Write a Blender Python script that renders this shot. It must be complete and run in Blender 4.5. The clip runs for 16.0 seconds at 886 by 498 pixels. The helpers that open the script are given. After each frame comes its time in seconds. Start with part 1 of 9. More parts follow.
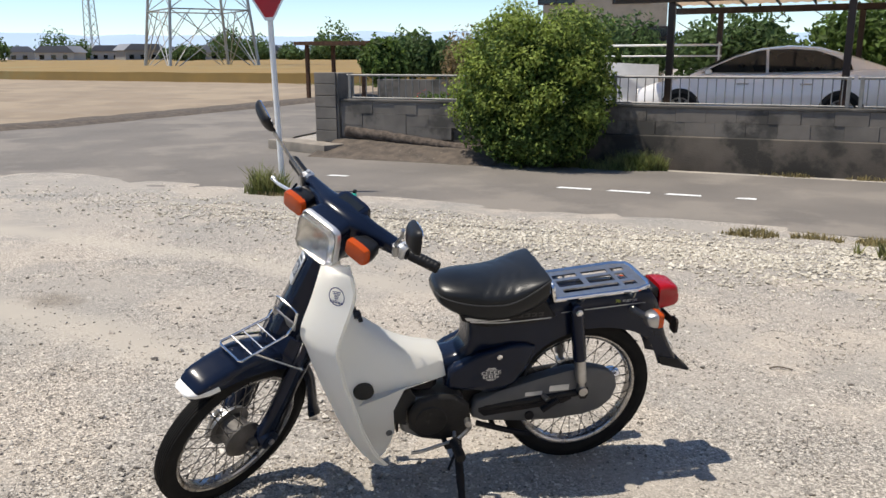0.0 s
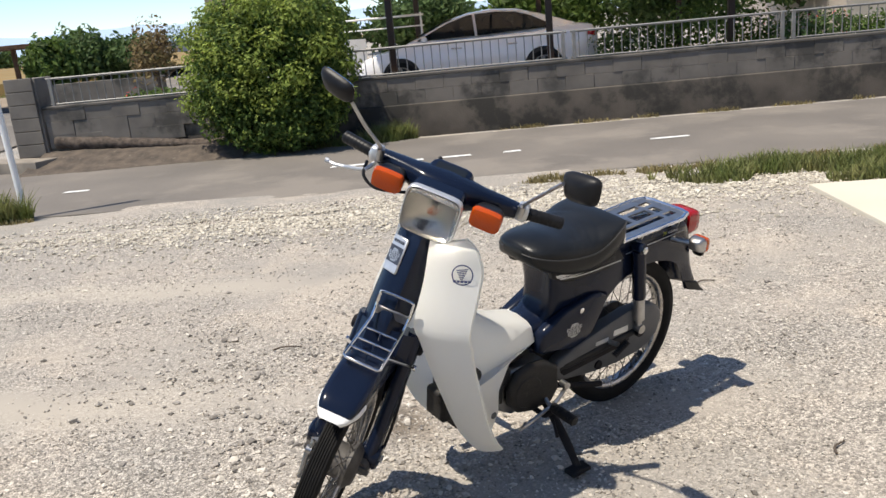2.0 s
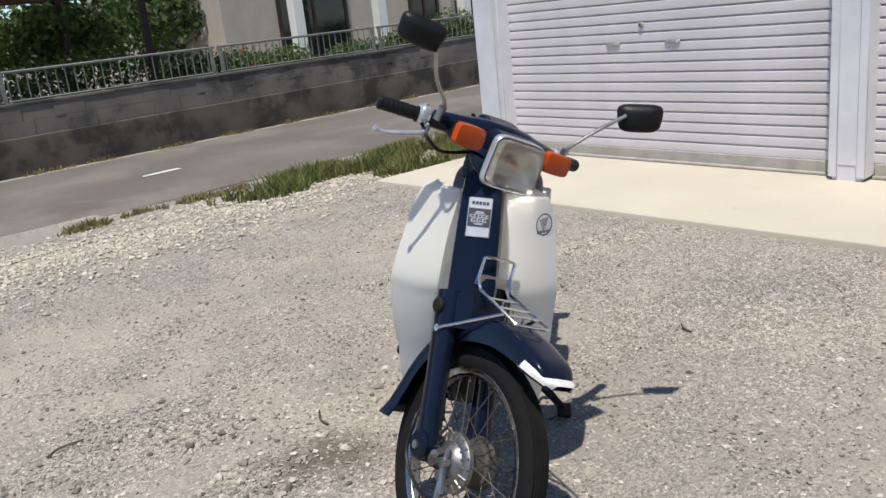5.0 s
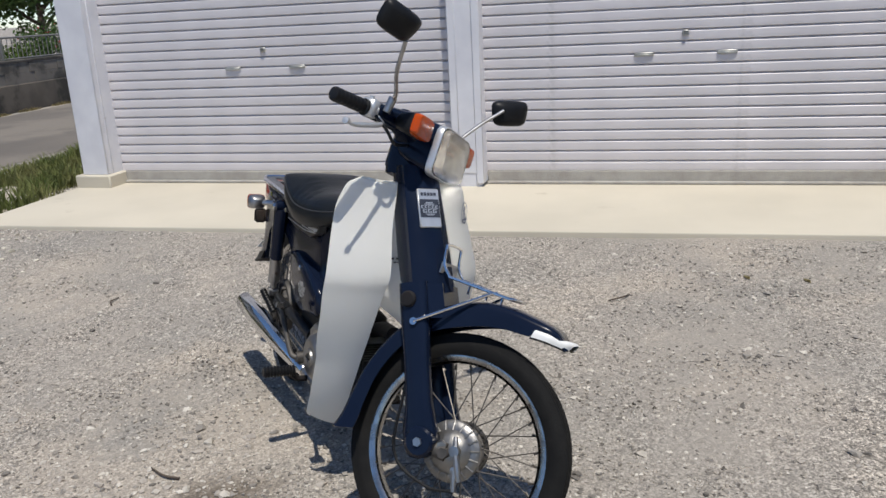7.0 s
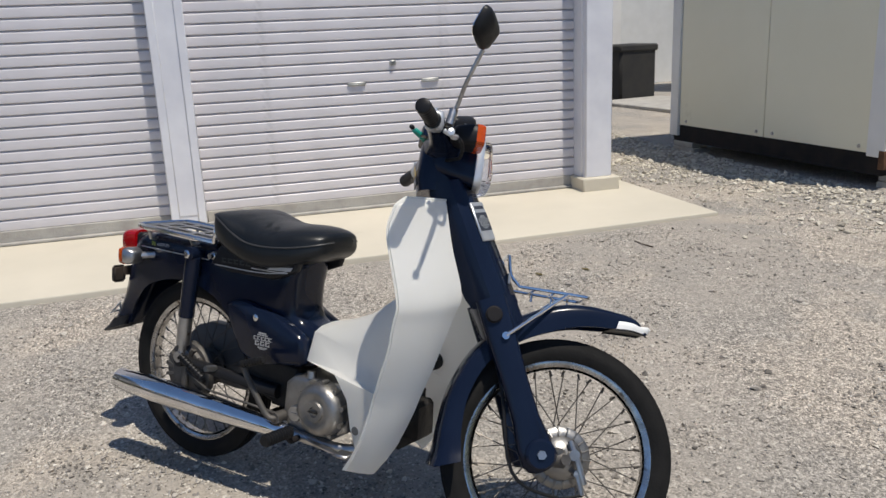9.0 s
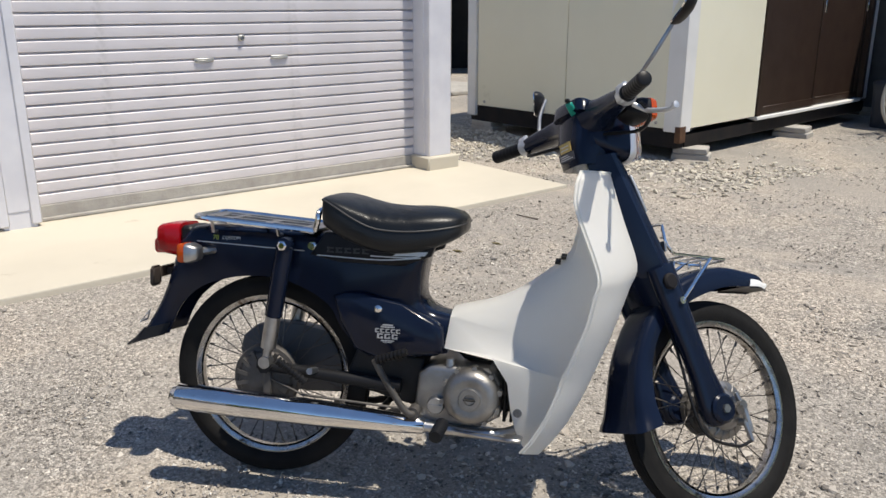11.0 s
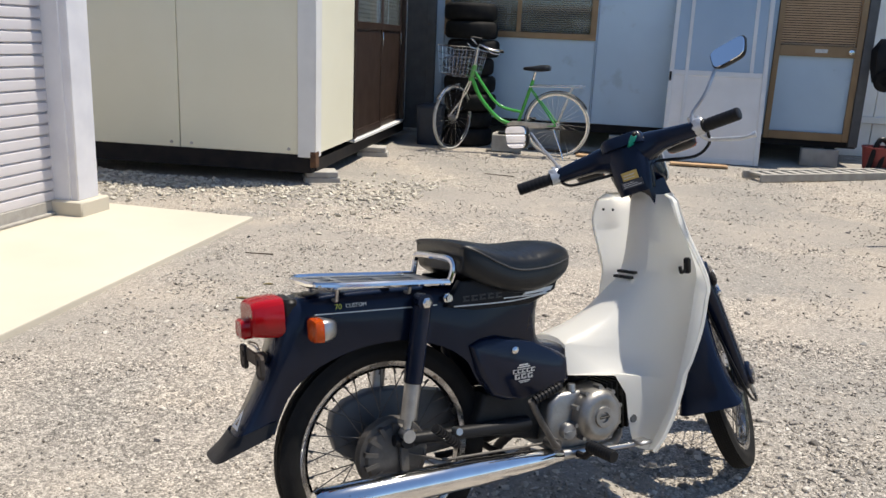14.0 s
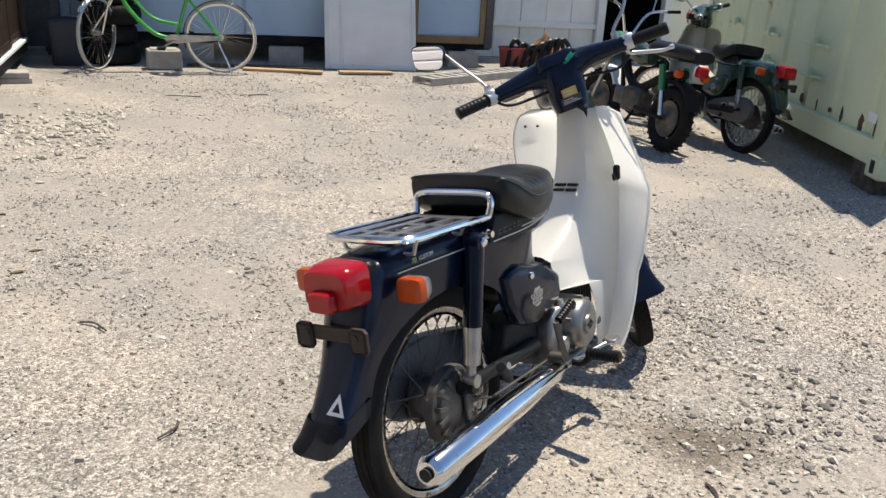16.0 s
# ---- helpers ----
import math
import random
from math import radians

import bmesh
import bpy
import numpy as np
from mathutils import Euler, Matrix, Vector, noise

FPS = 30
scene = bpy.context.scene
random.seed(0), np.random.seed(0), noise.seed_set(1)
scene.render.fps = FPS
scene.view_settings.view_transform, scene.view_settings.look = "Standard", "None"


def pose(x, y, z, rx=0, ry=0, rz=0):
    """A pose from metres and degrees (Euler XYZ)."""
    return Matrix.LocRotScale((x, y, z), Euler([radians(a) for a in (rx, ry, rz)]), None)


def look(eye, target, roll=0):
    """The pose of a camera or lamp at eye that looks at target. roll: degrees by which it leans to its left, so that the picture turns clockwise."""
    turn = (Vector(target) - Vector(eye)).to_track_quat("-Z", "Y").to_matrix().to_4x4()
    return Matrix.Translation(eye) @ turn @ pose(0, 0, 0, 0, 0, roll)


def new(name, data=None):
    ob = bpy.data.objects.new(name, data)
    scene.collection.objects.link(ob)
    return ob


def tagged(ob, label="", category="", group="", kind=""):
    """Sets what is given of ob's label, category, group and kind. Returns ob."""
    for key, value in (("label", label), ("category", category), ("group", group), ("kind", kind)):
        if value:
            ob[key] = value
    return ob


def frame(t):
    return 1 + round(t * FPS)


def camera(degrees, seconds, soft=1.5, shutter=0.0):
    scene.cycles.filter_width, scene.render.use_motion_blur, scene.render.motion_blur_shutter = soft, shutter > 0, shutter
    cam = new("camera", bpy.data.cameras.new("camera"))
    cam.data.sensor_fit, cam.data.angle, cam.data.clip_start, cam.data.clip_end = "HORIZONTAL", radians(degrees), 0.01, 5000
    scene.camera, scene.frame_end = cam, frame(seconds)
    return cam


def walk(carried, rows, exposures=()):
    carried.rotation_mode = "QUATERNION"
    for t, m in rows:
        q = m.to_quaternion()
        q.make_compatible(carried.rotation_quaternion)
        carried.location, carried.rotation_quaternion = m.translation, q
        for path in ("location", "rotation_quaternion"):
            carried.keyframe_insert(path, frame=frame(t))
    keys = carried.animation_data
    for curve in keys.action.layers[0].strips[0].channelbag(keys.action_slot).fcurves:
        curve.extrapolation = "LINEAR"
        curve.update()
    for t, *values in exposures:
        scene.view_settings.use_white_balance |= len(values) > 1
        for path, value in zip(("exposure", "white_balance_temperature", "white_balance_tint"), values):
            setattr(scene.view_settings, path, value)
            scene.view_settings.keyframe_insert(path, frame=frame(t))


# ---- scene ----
cam = camera(56.5, 16.0)
PATH = [
    (0, (0.004, 0.37, 1.4), (-0.912, 2.087, 0.941), -0.3),
    (0.5, (-0.247, 0.295, 1.381), (-1.096, 2.038, 0.892), -1.7),
    (1, (-0.566, 0.344, 1.376), (-1.276, 2.139, 0.85), -4.4),
    (1.5, (-0.867, 0.262, 1.343), (-1.279, 2.149, 0.825), -4.5),
    (2, (-1.188, 0.214, 1.35), (-1.381, 2.133, 0.824), -5.3),
    (2.5, (-1.47, 0.302, 1.331), (-1.467, 2.223, 0.775), -7.2),
    (3, (-1.758, 0.367, 1.322), (-1.4, 2.246, 0.738), -7.2),
    (3.5, (-2.097, 0.404, 1.319), (-1.416, 2.19, 0.731), -6.2),
    (3.7, (-2.195, 0.429, 1.312), (-1.446, 2.19, 0.731), -6.1),
    (5.8, (-3.098, 1.205, 1.26), (-1.59, 2.385, 0.682), -6.2),
    (6, (-3.144, 1.295, 1.281), (-1.564, 2.371, 0.695), -5.9),
    (6.5, (-3.307, 1.531, 1.247), (-1.547, 2.285, 0.669), -3.5),
    (7, (-3.425, 1.754, 1.252), (-1.573, 2.253, 0.685), -3.0),
    (7.5, (-3.395, 2.063, 1.241), (-1.492, 2.316, 0.679), -4.7),
    (8, (-3.403, 2.352, 1.251), (-1.485, 2.294, 0.688), -4.5),
    (8.2, (-3.413, 2.46, 1.236), (-1.502, 2.296, 0.67), -4.0),
    (10.3, (-3.09, 3.639, 1.232), (-1.454, 2.611, 0.717), -1.1),
    (10.5, (-3.036, 3.713, 1.234), (-1.443, 2.633, 0.688), -0.7),
    (11, (-2.791, 3.915, 1.231), (-1.289, 2.727, 0.654), -0.0),
    (11.5, (-2.626, 4.098, 1.233), (-1.251, 2.754, 0.683), 1.3),
    (12, (-2.44, 4.341, 1.236), (-1.218, 2.847, 0.711), 2.4),
    (12.5, (-2.147, 4.46, 1.205), (-1.096, 2.843, 0.674), 2.6),
    (13, (-1.887, 4.521, 1.232), (-1.017, 2.802, 0.693), 2.2),
    (13.5, (-1.611, 4.655, 1.214), (-0.979, 2.831, 0.695), 2.2),
    (14, (-1.396, 4.757, 1.231), (-0.971, 2.867, 0.735), 2.5),
    (14.5, (-1.139, 4.696, 1.236), (-0.947, 2.76, 0.77), 1.2),
    (15, (-0.901, 4.68, 1.234), (-0.992, 2.741, 0.75), 2.4),
    (15.5, (-0.592, 4.712, 1.231), (-0.934, 2.825, 0.666), 4.7),
    (16, (-0.391, 4.621, 1.213), (-0.929, 2.81, 0.557), 3.3),
]
walk(cam, [(t, look(eye, target, roll)) for t, eye, target, roll in PATH],
     [(0, 0.49, 6600, 9), (2, 0.6, 6700, 9), (3, 0.53, 6600, 9), (3.5, 0.34, 6450, 9), (5.8, 0.15, 6400, 9), (7, 0.0, 6300, 9), (8.2, 0.02, 6350, 9), (10.3, 0.26, 6600, 9), (12, 0.4, 6600, 9), (14, 0.55, 6700, 9), (16, 0.6, 6800, 9)])

# ---- world, sun ----
SUN_TO = Vector((-0.294, -0.183, 0.938)).normalized()
world = bpy.data.worlds.new("sky")
scene.world = world
world.use_nodes = True
wn = world.node_tree.nodes
sky = wn.new("ShaderNodeTexSky")
sky.sky_type = "NISHITA"
sky.sun_disc = False
sky.sun_elevation = math.asin(SUN_TO.z)
sky.sun_rotation = math.atan2(SUN_TO.x, SUN_TO.y)
sky.dust_density, sky.air_density, sky.ozone_density = 0.0, 0.75, 4.0
wn["Background"].inputs[1].default_value = 0.118
world.node_tree.links.new(sky.outputs[0], wn["Background"].inputs[0])
sun = new("sun", bpy.data.lights.new("sun", "SUN"))
sun.data.energy, sun.data.angle, sun.data.color = 4.15, radians(0.8), (1.0, 0.93, 0.83)
sun.matrix_world = look(SUN_TO * 50, (0, 0, 0))
scene.view_settings.exposure = 0.4


# ---- materials ----
def mat(name, c1, c2=None, rough=0.6, metal=0.0, scale=8.0, bump=0.0, bscale=None, rvar=0.0, coat=0.0, detail=6.0, spot=None, spotscale=2.0, spotcut=0.6, spec=0.5, per_object=0.0):
    """A surface with colour variation at two scales, optional stains with a shape of their own, and fine relief."""
    m = bpy.data.materials.new(name)
    m.use_nodes = True
    nt = m.node_tree
    n, l = nt.nodes, nt.links
    b = n["Principled BSDF"]
    tc = n.new("ShaderNodeTexCoord")
    c2 = c2 or tuple(v * 0.8 for v in c1)
    nz = n.new("ShaderNodeTexNoise")
    nz.inputs["Scale"].default_value, nz.inputs["Detail"].default_value = scale, detail
    l.new(tc.outputs["Object"], nz.inputs["Vector"])
    ramp = n.new("ShaderNodeValToRGB")
    ramp.color_ramp.elements[0].position, ramp.color_ramp.elements[1].position = 0.35, 0.65
    ramp.color_ramp.elements[0].color, ramp.color_ramp.elements[1].color = (*c1, 1), (*c2, 1)
    l.new(nz.outputs[0], ramp.inputs[0])
    col = ramp.outputs[0]
    if spot:
        ns = n.new("ShaderNodeTexNoise")
        ns.inputs["Scale"].default_value, ns.inputs["Detail"].default_value = spotscale, 8
        ns.inputs["Roughness"].default_value = 0.65
        l.new(tc.outputs["Object"], ns.inputs["Vector"])
        r2 = n.new("ShaderNodeValToRGB")
        r2.color_ramp.elements[0].position, r2.color_ramp.elements[1].position = spotcut, min(1, spotcut + 0.08)
        l.new(ns.outputs[0], r2.inputs[0])
        mx = n.new("ShaderNodeMix")
        mx.data_type = "RGBA"
        mx.inputs[7].default_value = (*spot, 1)
        l.new(r2.outputs[0], mx.inputs[0])
        l.new(col, mx.inputs[6])
        col = mx.outputs[2]
    if per_object:
        oi = n.new("ShaderNodeObjectInfo")
        mr = n.new("ShaderNodeMapRange")
        mr.inputs[3].default_value, mr.inputs[4].default_value = 1 - per_object, 1 + per_object
        l.new(oi.outputs["Random"], mr.inputs[0])
        mm = n.new("ShaderNodeMix")
        mm.data_type, mm.blend_type = "RGBA", "MULTIPLY"
        mm.inputs[0].default_value = 1
        l.new(col, mm.inputs[6])
        l.new(mr.outputs[0], mm.inputs[7])
        col = mm.outputs[2]
    l.new(col, b.inputs["Base Color"])
    b.inputs["Roughness"].default_value, b.inputs["Metallic"].default_value = rough, metal
    b.inputs["Coat Weight"].default_value = coat
    b.inputs["Coat Roughness"].default_value = 0.06
    b.inputs["Specular IOR Level"].default_value = spec
    if rvar:
        mr = n.new("ShaderNodeMapRange")
        mr.inputs[3].default_value, mr.inputs[4].default_value = max(0.02, rough - rvar), min(1, rough + rvar)
        l.new(nz.outputs[0], mr.inputs[0])
        l.new(mr.outputs[0], b.inputs["Roughness"])
    if bump:
        nb = n.new("ShaderNodeTexNoise")
        nb.inputs["Scale"].default_value, nb.inputs["Detail"].default_value = bscale or scale * 6, 5
        l.new(tc.outputs["Object"], nb.inputs["Vector"])
        bp = n.new("ShaderNodeBump")
        bp.inputs["Strength"].default_value, bp.inputs["Distance"].default_value = bump, 0.01
        l.new(nb.outputs[0], bp.inputs["Height"])
        l.new(bp.outputs[0], b.inputs["Normal"])
    return m


def in_place(m):
    """Takes the pattern from the place instead of the object, so that alike pieces differ."""
    nt = m.node_tree
    geo = nt.nodes.new("ShaderNodeNewGeometry")
    for lk in list(nt.links):
        if lk.from_socket.name == "Object" and lk.from_node.type == "TEX_COORD":
            nt.links.new(geo.outputs["Position"], lk.to_socket)
    return m


def glassy(name, colour, rough=0.05, trans=1.0, flutes=None, depth=0.3):
    """Clear or tinted glass, with moulded flutes along the axes whose scale is given."""
    m = bpy.data.materials.new(name)
    m.use_nodes = True
    n, l = m.node_tree.nodes, m.node_tree.links
    b = n["Principled BSDF"]
    b.inputs["Base Color"].default_value = (*colour, 1)
    b.inputs["Roughness"].default_value = rough
    b.inputs["Transmission Weight"].default_value = trans
    b.inputs["IOR"].default_value = 1.45
    if flutes:
        tc = n.new("ShaderNodeTexCoord")
        mp = n.new("ShaderNodeMapping")
        mp.inputs["Scale"].default_value = flutes
        l.new(tc.outputs["Object"], mp.inputs["Vector"])
        wv = n.new("ShaderNodeTexWave")
        wv.bands_direction = "Y"
        wv.inputs["Scale"].default_value, wv.inputs["Distortion"].default_value = 0.5, 0.0
        l.new(mp.outputs[0], wv.inputs["Vector"])
        bp = n.new("ShaderNodeBump")
        bp.inputs["Strength"].default_value, bp.inputs["Distance"].default_value = depth, 0.002
        l.new(wv.outputs[0], bp.inputs["Height"])
        l.new(bp.outputs[0], b.inputs["Normal"])
    return m


def translucent(m, amount):
    """Lets part of the light through a thin sheet."""
    nt = m.node_tree
    b = nt.nodes["Principled BSDF"]
    tr = nt.nodes.new("ShaderNodeBsdfTranslucent")
    nt.links.new(b.inputs["Base Color"].links[0].from_socket, tr.inputs[0])
    mix = nt.nodes.new("ShaderNodeMixShader")
    mix.inputs[0].default_value = amount
    nt.links.new(b.outputs[0], mix.inputs[1])
    nt.links.new(tr.outputs[0], mix.inputs[2])
    nt.links.new(mix.outputs[0], nt.nodes["Material Output"].inputs[0])


M = {}
M["navy"] = mat("navy_paint", (0.005, 0.0085, 0.021), (0.0065, 0.011, 0.026), 0.2, 0, 6, 0, coat=0.12, spec=0.22, rvar=0.07, spot=(0.016, 0.02, 0.032), spotscale=9, spotcut=0.68)
M["shield"] = mat("white_plastic", (0.96, 0.95, 0.9), (0.94, 0.93, 0.87), 0.38, 0, 4, 0.03, 60, rvar=0.1, spot=(0.78, 0.75, 0.65), spotscale=5, spotcut=0.68)
translucent(M["shield"], 0.48)
M["chrome"] = mat("chrome", (0.8, 0.8, 0.8), (0.7, 0.7, 0.7), 0.12, 1.0, 14, 0, rvar=0.08, spot=(0.35, 0.3, 0.25), spotscale=25, spotcut=0.66)
M["steel"] = mat("worn_steel", (0.5, 0.5, 0.5), (0.35, 0.34, 0.33), 0.38, 1.0, 20, 0.05, rvar=0.12, spot=(0.2, 0.13, 0.08), spotscale=18, spotcut=0.64)
M["alloy"] = mat("cast_alloy", (0.36, 0.35, 0.335), (0.22, 0.212, 0.2), 0.42, 0.9, 14, 0.1, 90, spot=(0.12, 0.1, 0.08), spotscale=14, spotcut=0.62)
M["dirtyalloy"] = mat("dirty_alloy", (0.13, 0.12, 0.11), (0.07, 0.065, 0.06), 0.6, 0.5, 14, 0.15, 90, spot=(0.22, 0.2, 0.18), spotscale=20, spotcut=0.66)
M["darkcase"] = mat("oily_alloy", (0.03, 0.028, 0.026), (0.018, 0.017, 0.016), 0.55, 0.3, 14, 0.2, 90, spot=(0.075, 0.068, 0.06), spotscale=20, spotcut=0.64, spec=0.3)
M["greycase"] = mat("grey_paint", (0.1, 0.103, 0.108), (0.075, 0.078, 0.082), 0.5, 0.1, 8, 0.03, 80, spot=(0.09, 0.08, 0.07), spotscale=8, spotcut=0.62)
M["black"] = mat("black_plastic", (0.009, 0.009, 0.01), (0.015, 0.015, 0.016), 0.42, 0, 12, 0.05, 90, spec=0.2)
M["vinyl"] = mat("black_vinyl", (0.008, 0.009, 0.01), (0.013, 0.014, 0.015), 0.32, 0, 9, 0.08, 220, rvar=0.08, spec=0.3)
M["whitewall"] = mat("pale_rubber", (0.55, 0.54, 0.5), (0.45, 0.44, 0.4), 0.7, 0, 12)
M["piping"] = mat("dark_piping", (0.035, 0.035, 0.036), (0.025, 0.025, 0.026), 0.5, 0, 9)
M["rubber"] = mat("tyre_rubber", (0.009, 0.009, 0.009), (0.014, 0.0135, 0.013), 0.7, 0, 16, 0.1, 120, spot=(0.04, 0.037, 0.033), spotscale=10, spotcut=0.72, spec=0.14)
M["spoke"] = mat("dull_spoke", (0.16, 0.15, 0.14), (0.09, 0.08, 0.07), 0.45, 0.8, 20)
M["rim"] = mat("worn_chrome", (0.5, 0.49, 0.48), (0.3, 0.29, 0.28), 0.26, 1.0, 22, 0, rvar=0.12, spot=(0.1, 0.075, 0.055), spotscale=16, spotcut=0.58)
M["amber"] = glassy("amber_lens", (0.66, 0.092, 0.005), 0.1, 0.35, (0, 170, 0), 0.35)
M["red"] = glassy("red_lens", (0.42, 0.005, 0.01), 0.1, 0.25, (0, 160, 0), 0.2)
M["lens"] = glassy("clear_lens", (0.97, 0.96, 0.93), 0.06, 1.0, (0, 170, 0), 0.35)
M["reflector"] = mat("lamp_reflector", (0.62, 0.6, 0.56), (0.5, 0.48, 0.44), 0.28, 1.0, 30, 0.2, 60)
M["glass"] = glassy("window_glass", (0.6, 0.66, 0.66), 0.02, 0.9)
M["darkglass"] = mat("dark_glass", (0.01, 0.012, 0.013), (0.015, 0.017, 0.018), 0.06, 0, 3)
M["mirror"] = mat("mirror_glass", (0.9, 0.9, 0.9), (0.88, 0.88, 0.88), 0.015, 1.0, 3)
M["silver"] = mat("silver_print", (0.62, 0.63, 0.64), (0.55, 0.56, 0.57), 0.35, 0.6, 30)
M["darkprint"] = mat("dark_print", (0.03, 0.035, 0.05), (0.04, 0.045, 0.06), 0.4, 0, 30)
M["blueprint"] = mat("blue_print", (0.05, 0.07, 0.2), (0.06, 0.08, 0.22), 0.4, 0, 30)
M["whiteprint"] = mat("white_print", (0.8, 0.8, 0.78), (0.74, 0.74, 0.72), 0.45, 0, 20)
M["yellowprint"] = mat("yellow_print", (0.55, 0.4, 0.12), (0.5, 0.35, 0.1), 0.5, 0, 20)
M["lime"] = mat("lime_print", (0.45, 0.5, 0.05), None, 0.5, 0, 20)
M["teal"] = mat("teal_plastic", (0.01, 0.33, 0.25), (0.01, 0.28, 0.22), 0.35, 0, 20)
M["shutter"] = mat("shutter_slat", (0.66, 0.63, 0.645), (0.6, 0.575, 0.59), 0.45, 0.1, 3, 0.02, 60, rvar=0.08, spot=(0.5, 0.48, 0.49), spotscale=2.2, spotcut=0.6)
M["column"] = mat("column_paint", (0.7, 0.7, 0.73), (0.62, 0.62, 0.66), 0.5, 0, 5, 0.04, 40, spot=(0.45, 0.44, 0.45), spotscale=4, spotcut=0.68)
M["concrete"] = mat("slab_concrete", (0.565, 0.517, 0.42), (0.505, 0.463, 0.376), 0.85, 0, 1.3, 0.12, 160, spot=(0.42, 0.37, 0.29), spotscale=2.2, spotcut=0.63)
M["block"] = in_place(mat("old_block", (0.2, 0.178, 0.152), (0.13, 0.118, 0.102), 0.92, 0, 2.2, 0.3, 60, spot=(0.075, 0.069, 0.06), spotscale=1.1, spotcut=0.53, per_object=0.05))
M["oldwall"] = in_place(mat("stained_concrete", (0.15, 0.134, 0.114), (0.09, 0.082, 0.071), 0.92, 0, 1.8, 0.3, 50, spot=(0.05, 0.047, 0.041), spotscale=0.9, spotcut=0.52))
M["greyblock"] = mat("light_block", (0.42, 0.4, 0.36), (0.33, 0.31, 0.28), 0.9, 0, 9, 0.3, 70)
M["asphalt"] = mat("asphalt", (0.168, 0.149, 0.128), (0.132, 0.118, 0.103), 0.92, 0, 0.8, 0.3, 150, spot=(0.2, 0.177, 0.15), spotscale=0.45, spotcut=0.5)
M["roadpaint"] = mat("road_paint", (0.75, 0.75, 0.73), (0.6, 0.6, 0.58), 0.8, 0, 10, 0.1, 100, spot=(0.25, 0.25, 0.25), spotscale=12, spotcut=0.6)
M["cream"] = mat("cream_panel", (0.8, 0.77, 0.61), (0.76, 0.73, 0.57), 0.5, 0, 1.2, 0.02, 30, spot=(0.6, 0.57, 0.42), spotscale=1.5, spotcut=0.66)
M["white"] = mat("white_paint", (0.76, 0.76, 0.74), (0.7, 0.7, 0.68), 0.5, 0, 4, 0.03, 40, spot=(0.4, 0.3, 0.2), spotscale=5, spotcut=0.7)
M["brown"] = mat("brown_frame", (0.045, 0.027, 0.018), (0.035, 0.02, 0.014), 0.4, 0.2, 5, 0, rvar=0.1)
M["tan"] = mat("bronze_frame", (0.3, 0.2, 0.11), (0.25, 0.165, 0.09), 0.45, 0.3, 5, 0, rvar=0.1)
M["bluewall"] = mat("blue_panel", (0.47, 0.61, 0.74), (0.42, 0.55, 0.68), 0.5, 0, 1.5, 0.03, 40, spot=(0.36, 0.46, 0.56), spotscale=1.6, spotcut=0.62)
M["bluepane"] = mat("frosted_pane", (0.42, 0.52, 0.61), (0.37, 0.47, 0.56), 0.22, 0, 1.2)
M["rust"] = mat("rusty_steel", (0.14, 0.07, 0.035), (0.07, 0.035, 0.02), 0.85, 0.2, 14, 0.2, 70)
M["rustdark"] = mat("rusted_bracket", (0.045, 0.032, 0.024), (0.025, 0.02, 0.017), 0.75, 0.1, 16, 0.2, 80)
M["darksteel"] = mat("dark_steel", (0.014, 0.014, 0.016), (0.024, 0.021, 0.02), 0.6, 0.0, 8, 0.1, 60, spec=0.1)
M["container"] = mat("container_green", (0.68, 0.74, 0.5), (0.61, 0.67, 0.45), 0.6, 0, 2, 0.08, 40, spot=(0.22, 0.11, 0.05), spotscale=3.4, spotcut=0.63)
M["wood"] = mat("board_wood", (0.5, 0.33, 0.18), (0.4, 0.25, 0.13), 0.75, 0, 9, 0.15, 60)
M["soil"] = mat("dry_soil", (0.115, 0.09, 0.068), (0.055, 0.044, 0.035), 0.95, 0, 7, 0.9, 45, spot=(0.2, 0.165, 0.125), spotscale=14, spotcut=0.6)
M["bark"] = mat("bark", (0.11, 0.085, 0.066), (0.045, 0.034, 0.027), 0.95, 0, 16, 0.9, 50, spot=(0.17, 0.14, 0.11), spotscale=20, spotcut=0.62)
M["footing"] = in_place(mat("damp_stained_concrete", (0.115, 0.098, 0.08), (0.062, 0.054, 0.045), 0.94, 0, 2.2, 0.35, 45, spot=(0.036, 0.033, 0.028), spotscale=1.1, spotcut=0.5))
M["railgrey"] = mat("weathered_aluminium", (0.25, 0.245, 0.23), (0.19, 0.185, 0.175), 0.6, 0.25, 9, 0.05, 60)
M["galv"] = mat("galvanised", (0.42, 0.42, 0.4), (0.33, 0.33, 0.31), 0.5, 0.6, 9, 0.05, 60)
M["carpaint"] = mat("silver_car_paint", (0.88, 0.85, 0.83), (0.84, 0.815, 0.795), 0.32, 0.1, 3, 0, coat=0.8)
M["signred"] = mat("sign_red", (0.4, 0.015, 0.02), (0.33, 0.012, 0.018), 0.45, 0, 6)
M["green"] = mat("bicycle_green", (0.06, 0.42, 0.06), (0.05, 0.36, 0.05), 0.28, 0, 8, coat=0.5)
M["greenbike"] = mat("dark_green_paint", (0.005, 0.028, 0.018), (0.007, 0.034, 0.021), 0.25, 0, 8, coat=0.6)
M["midgreen"] = mat("green_paint", (0.02, 0.2, 0.07), (0.02, 0.17, 0.06), 0.3, 0, 8, coat=0.5)
M["grate"] = mat("grey_panel", (0.84, 0.82, 0.78), (0.77, 0.75, 0.71), 0.5, 0, 3, 0.02, 60)
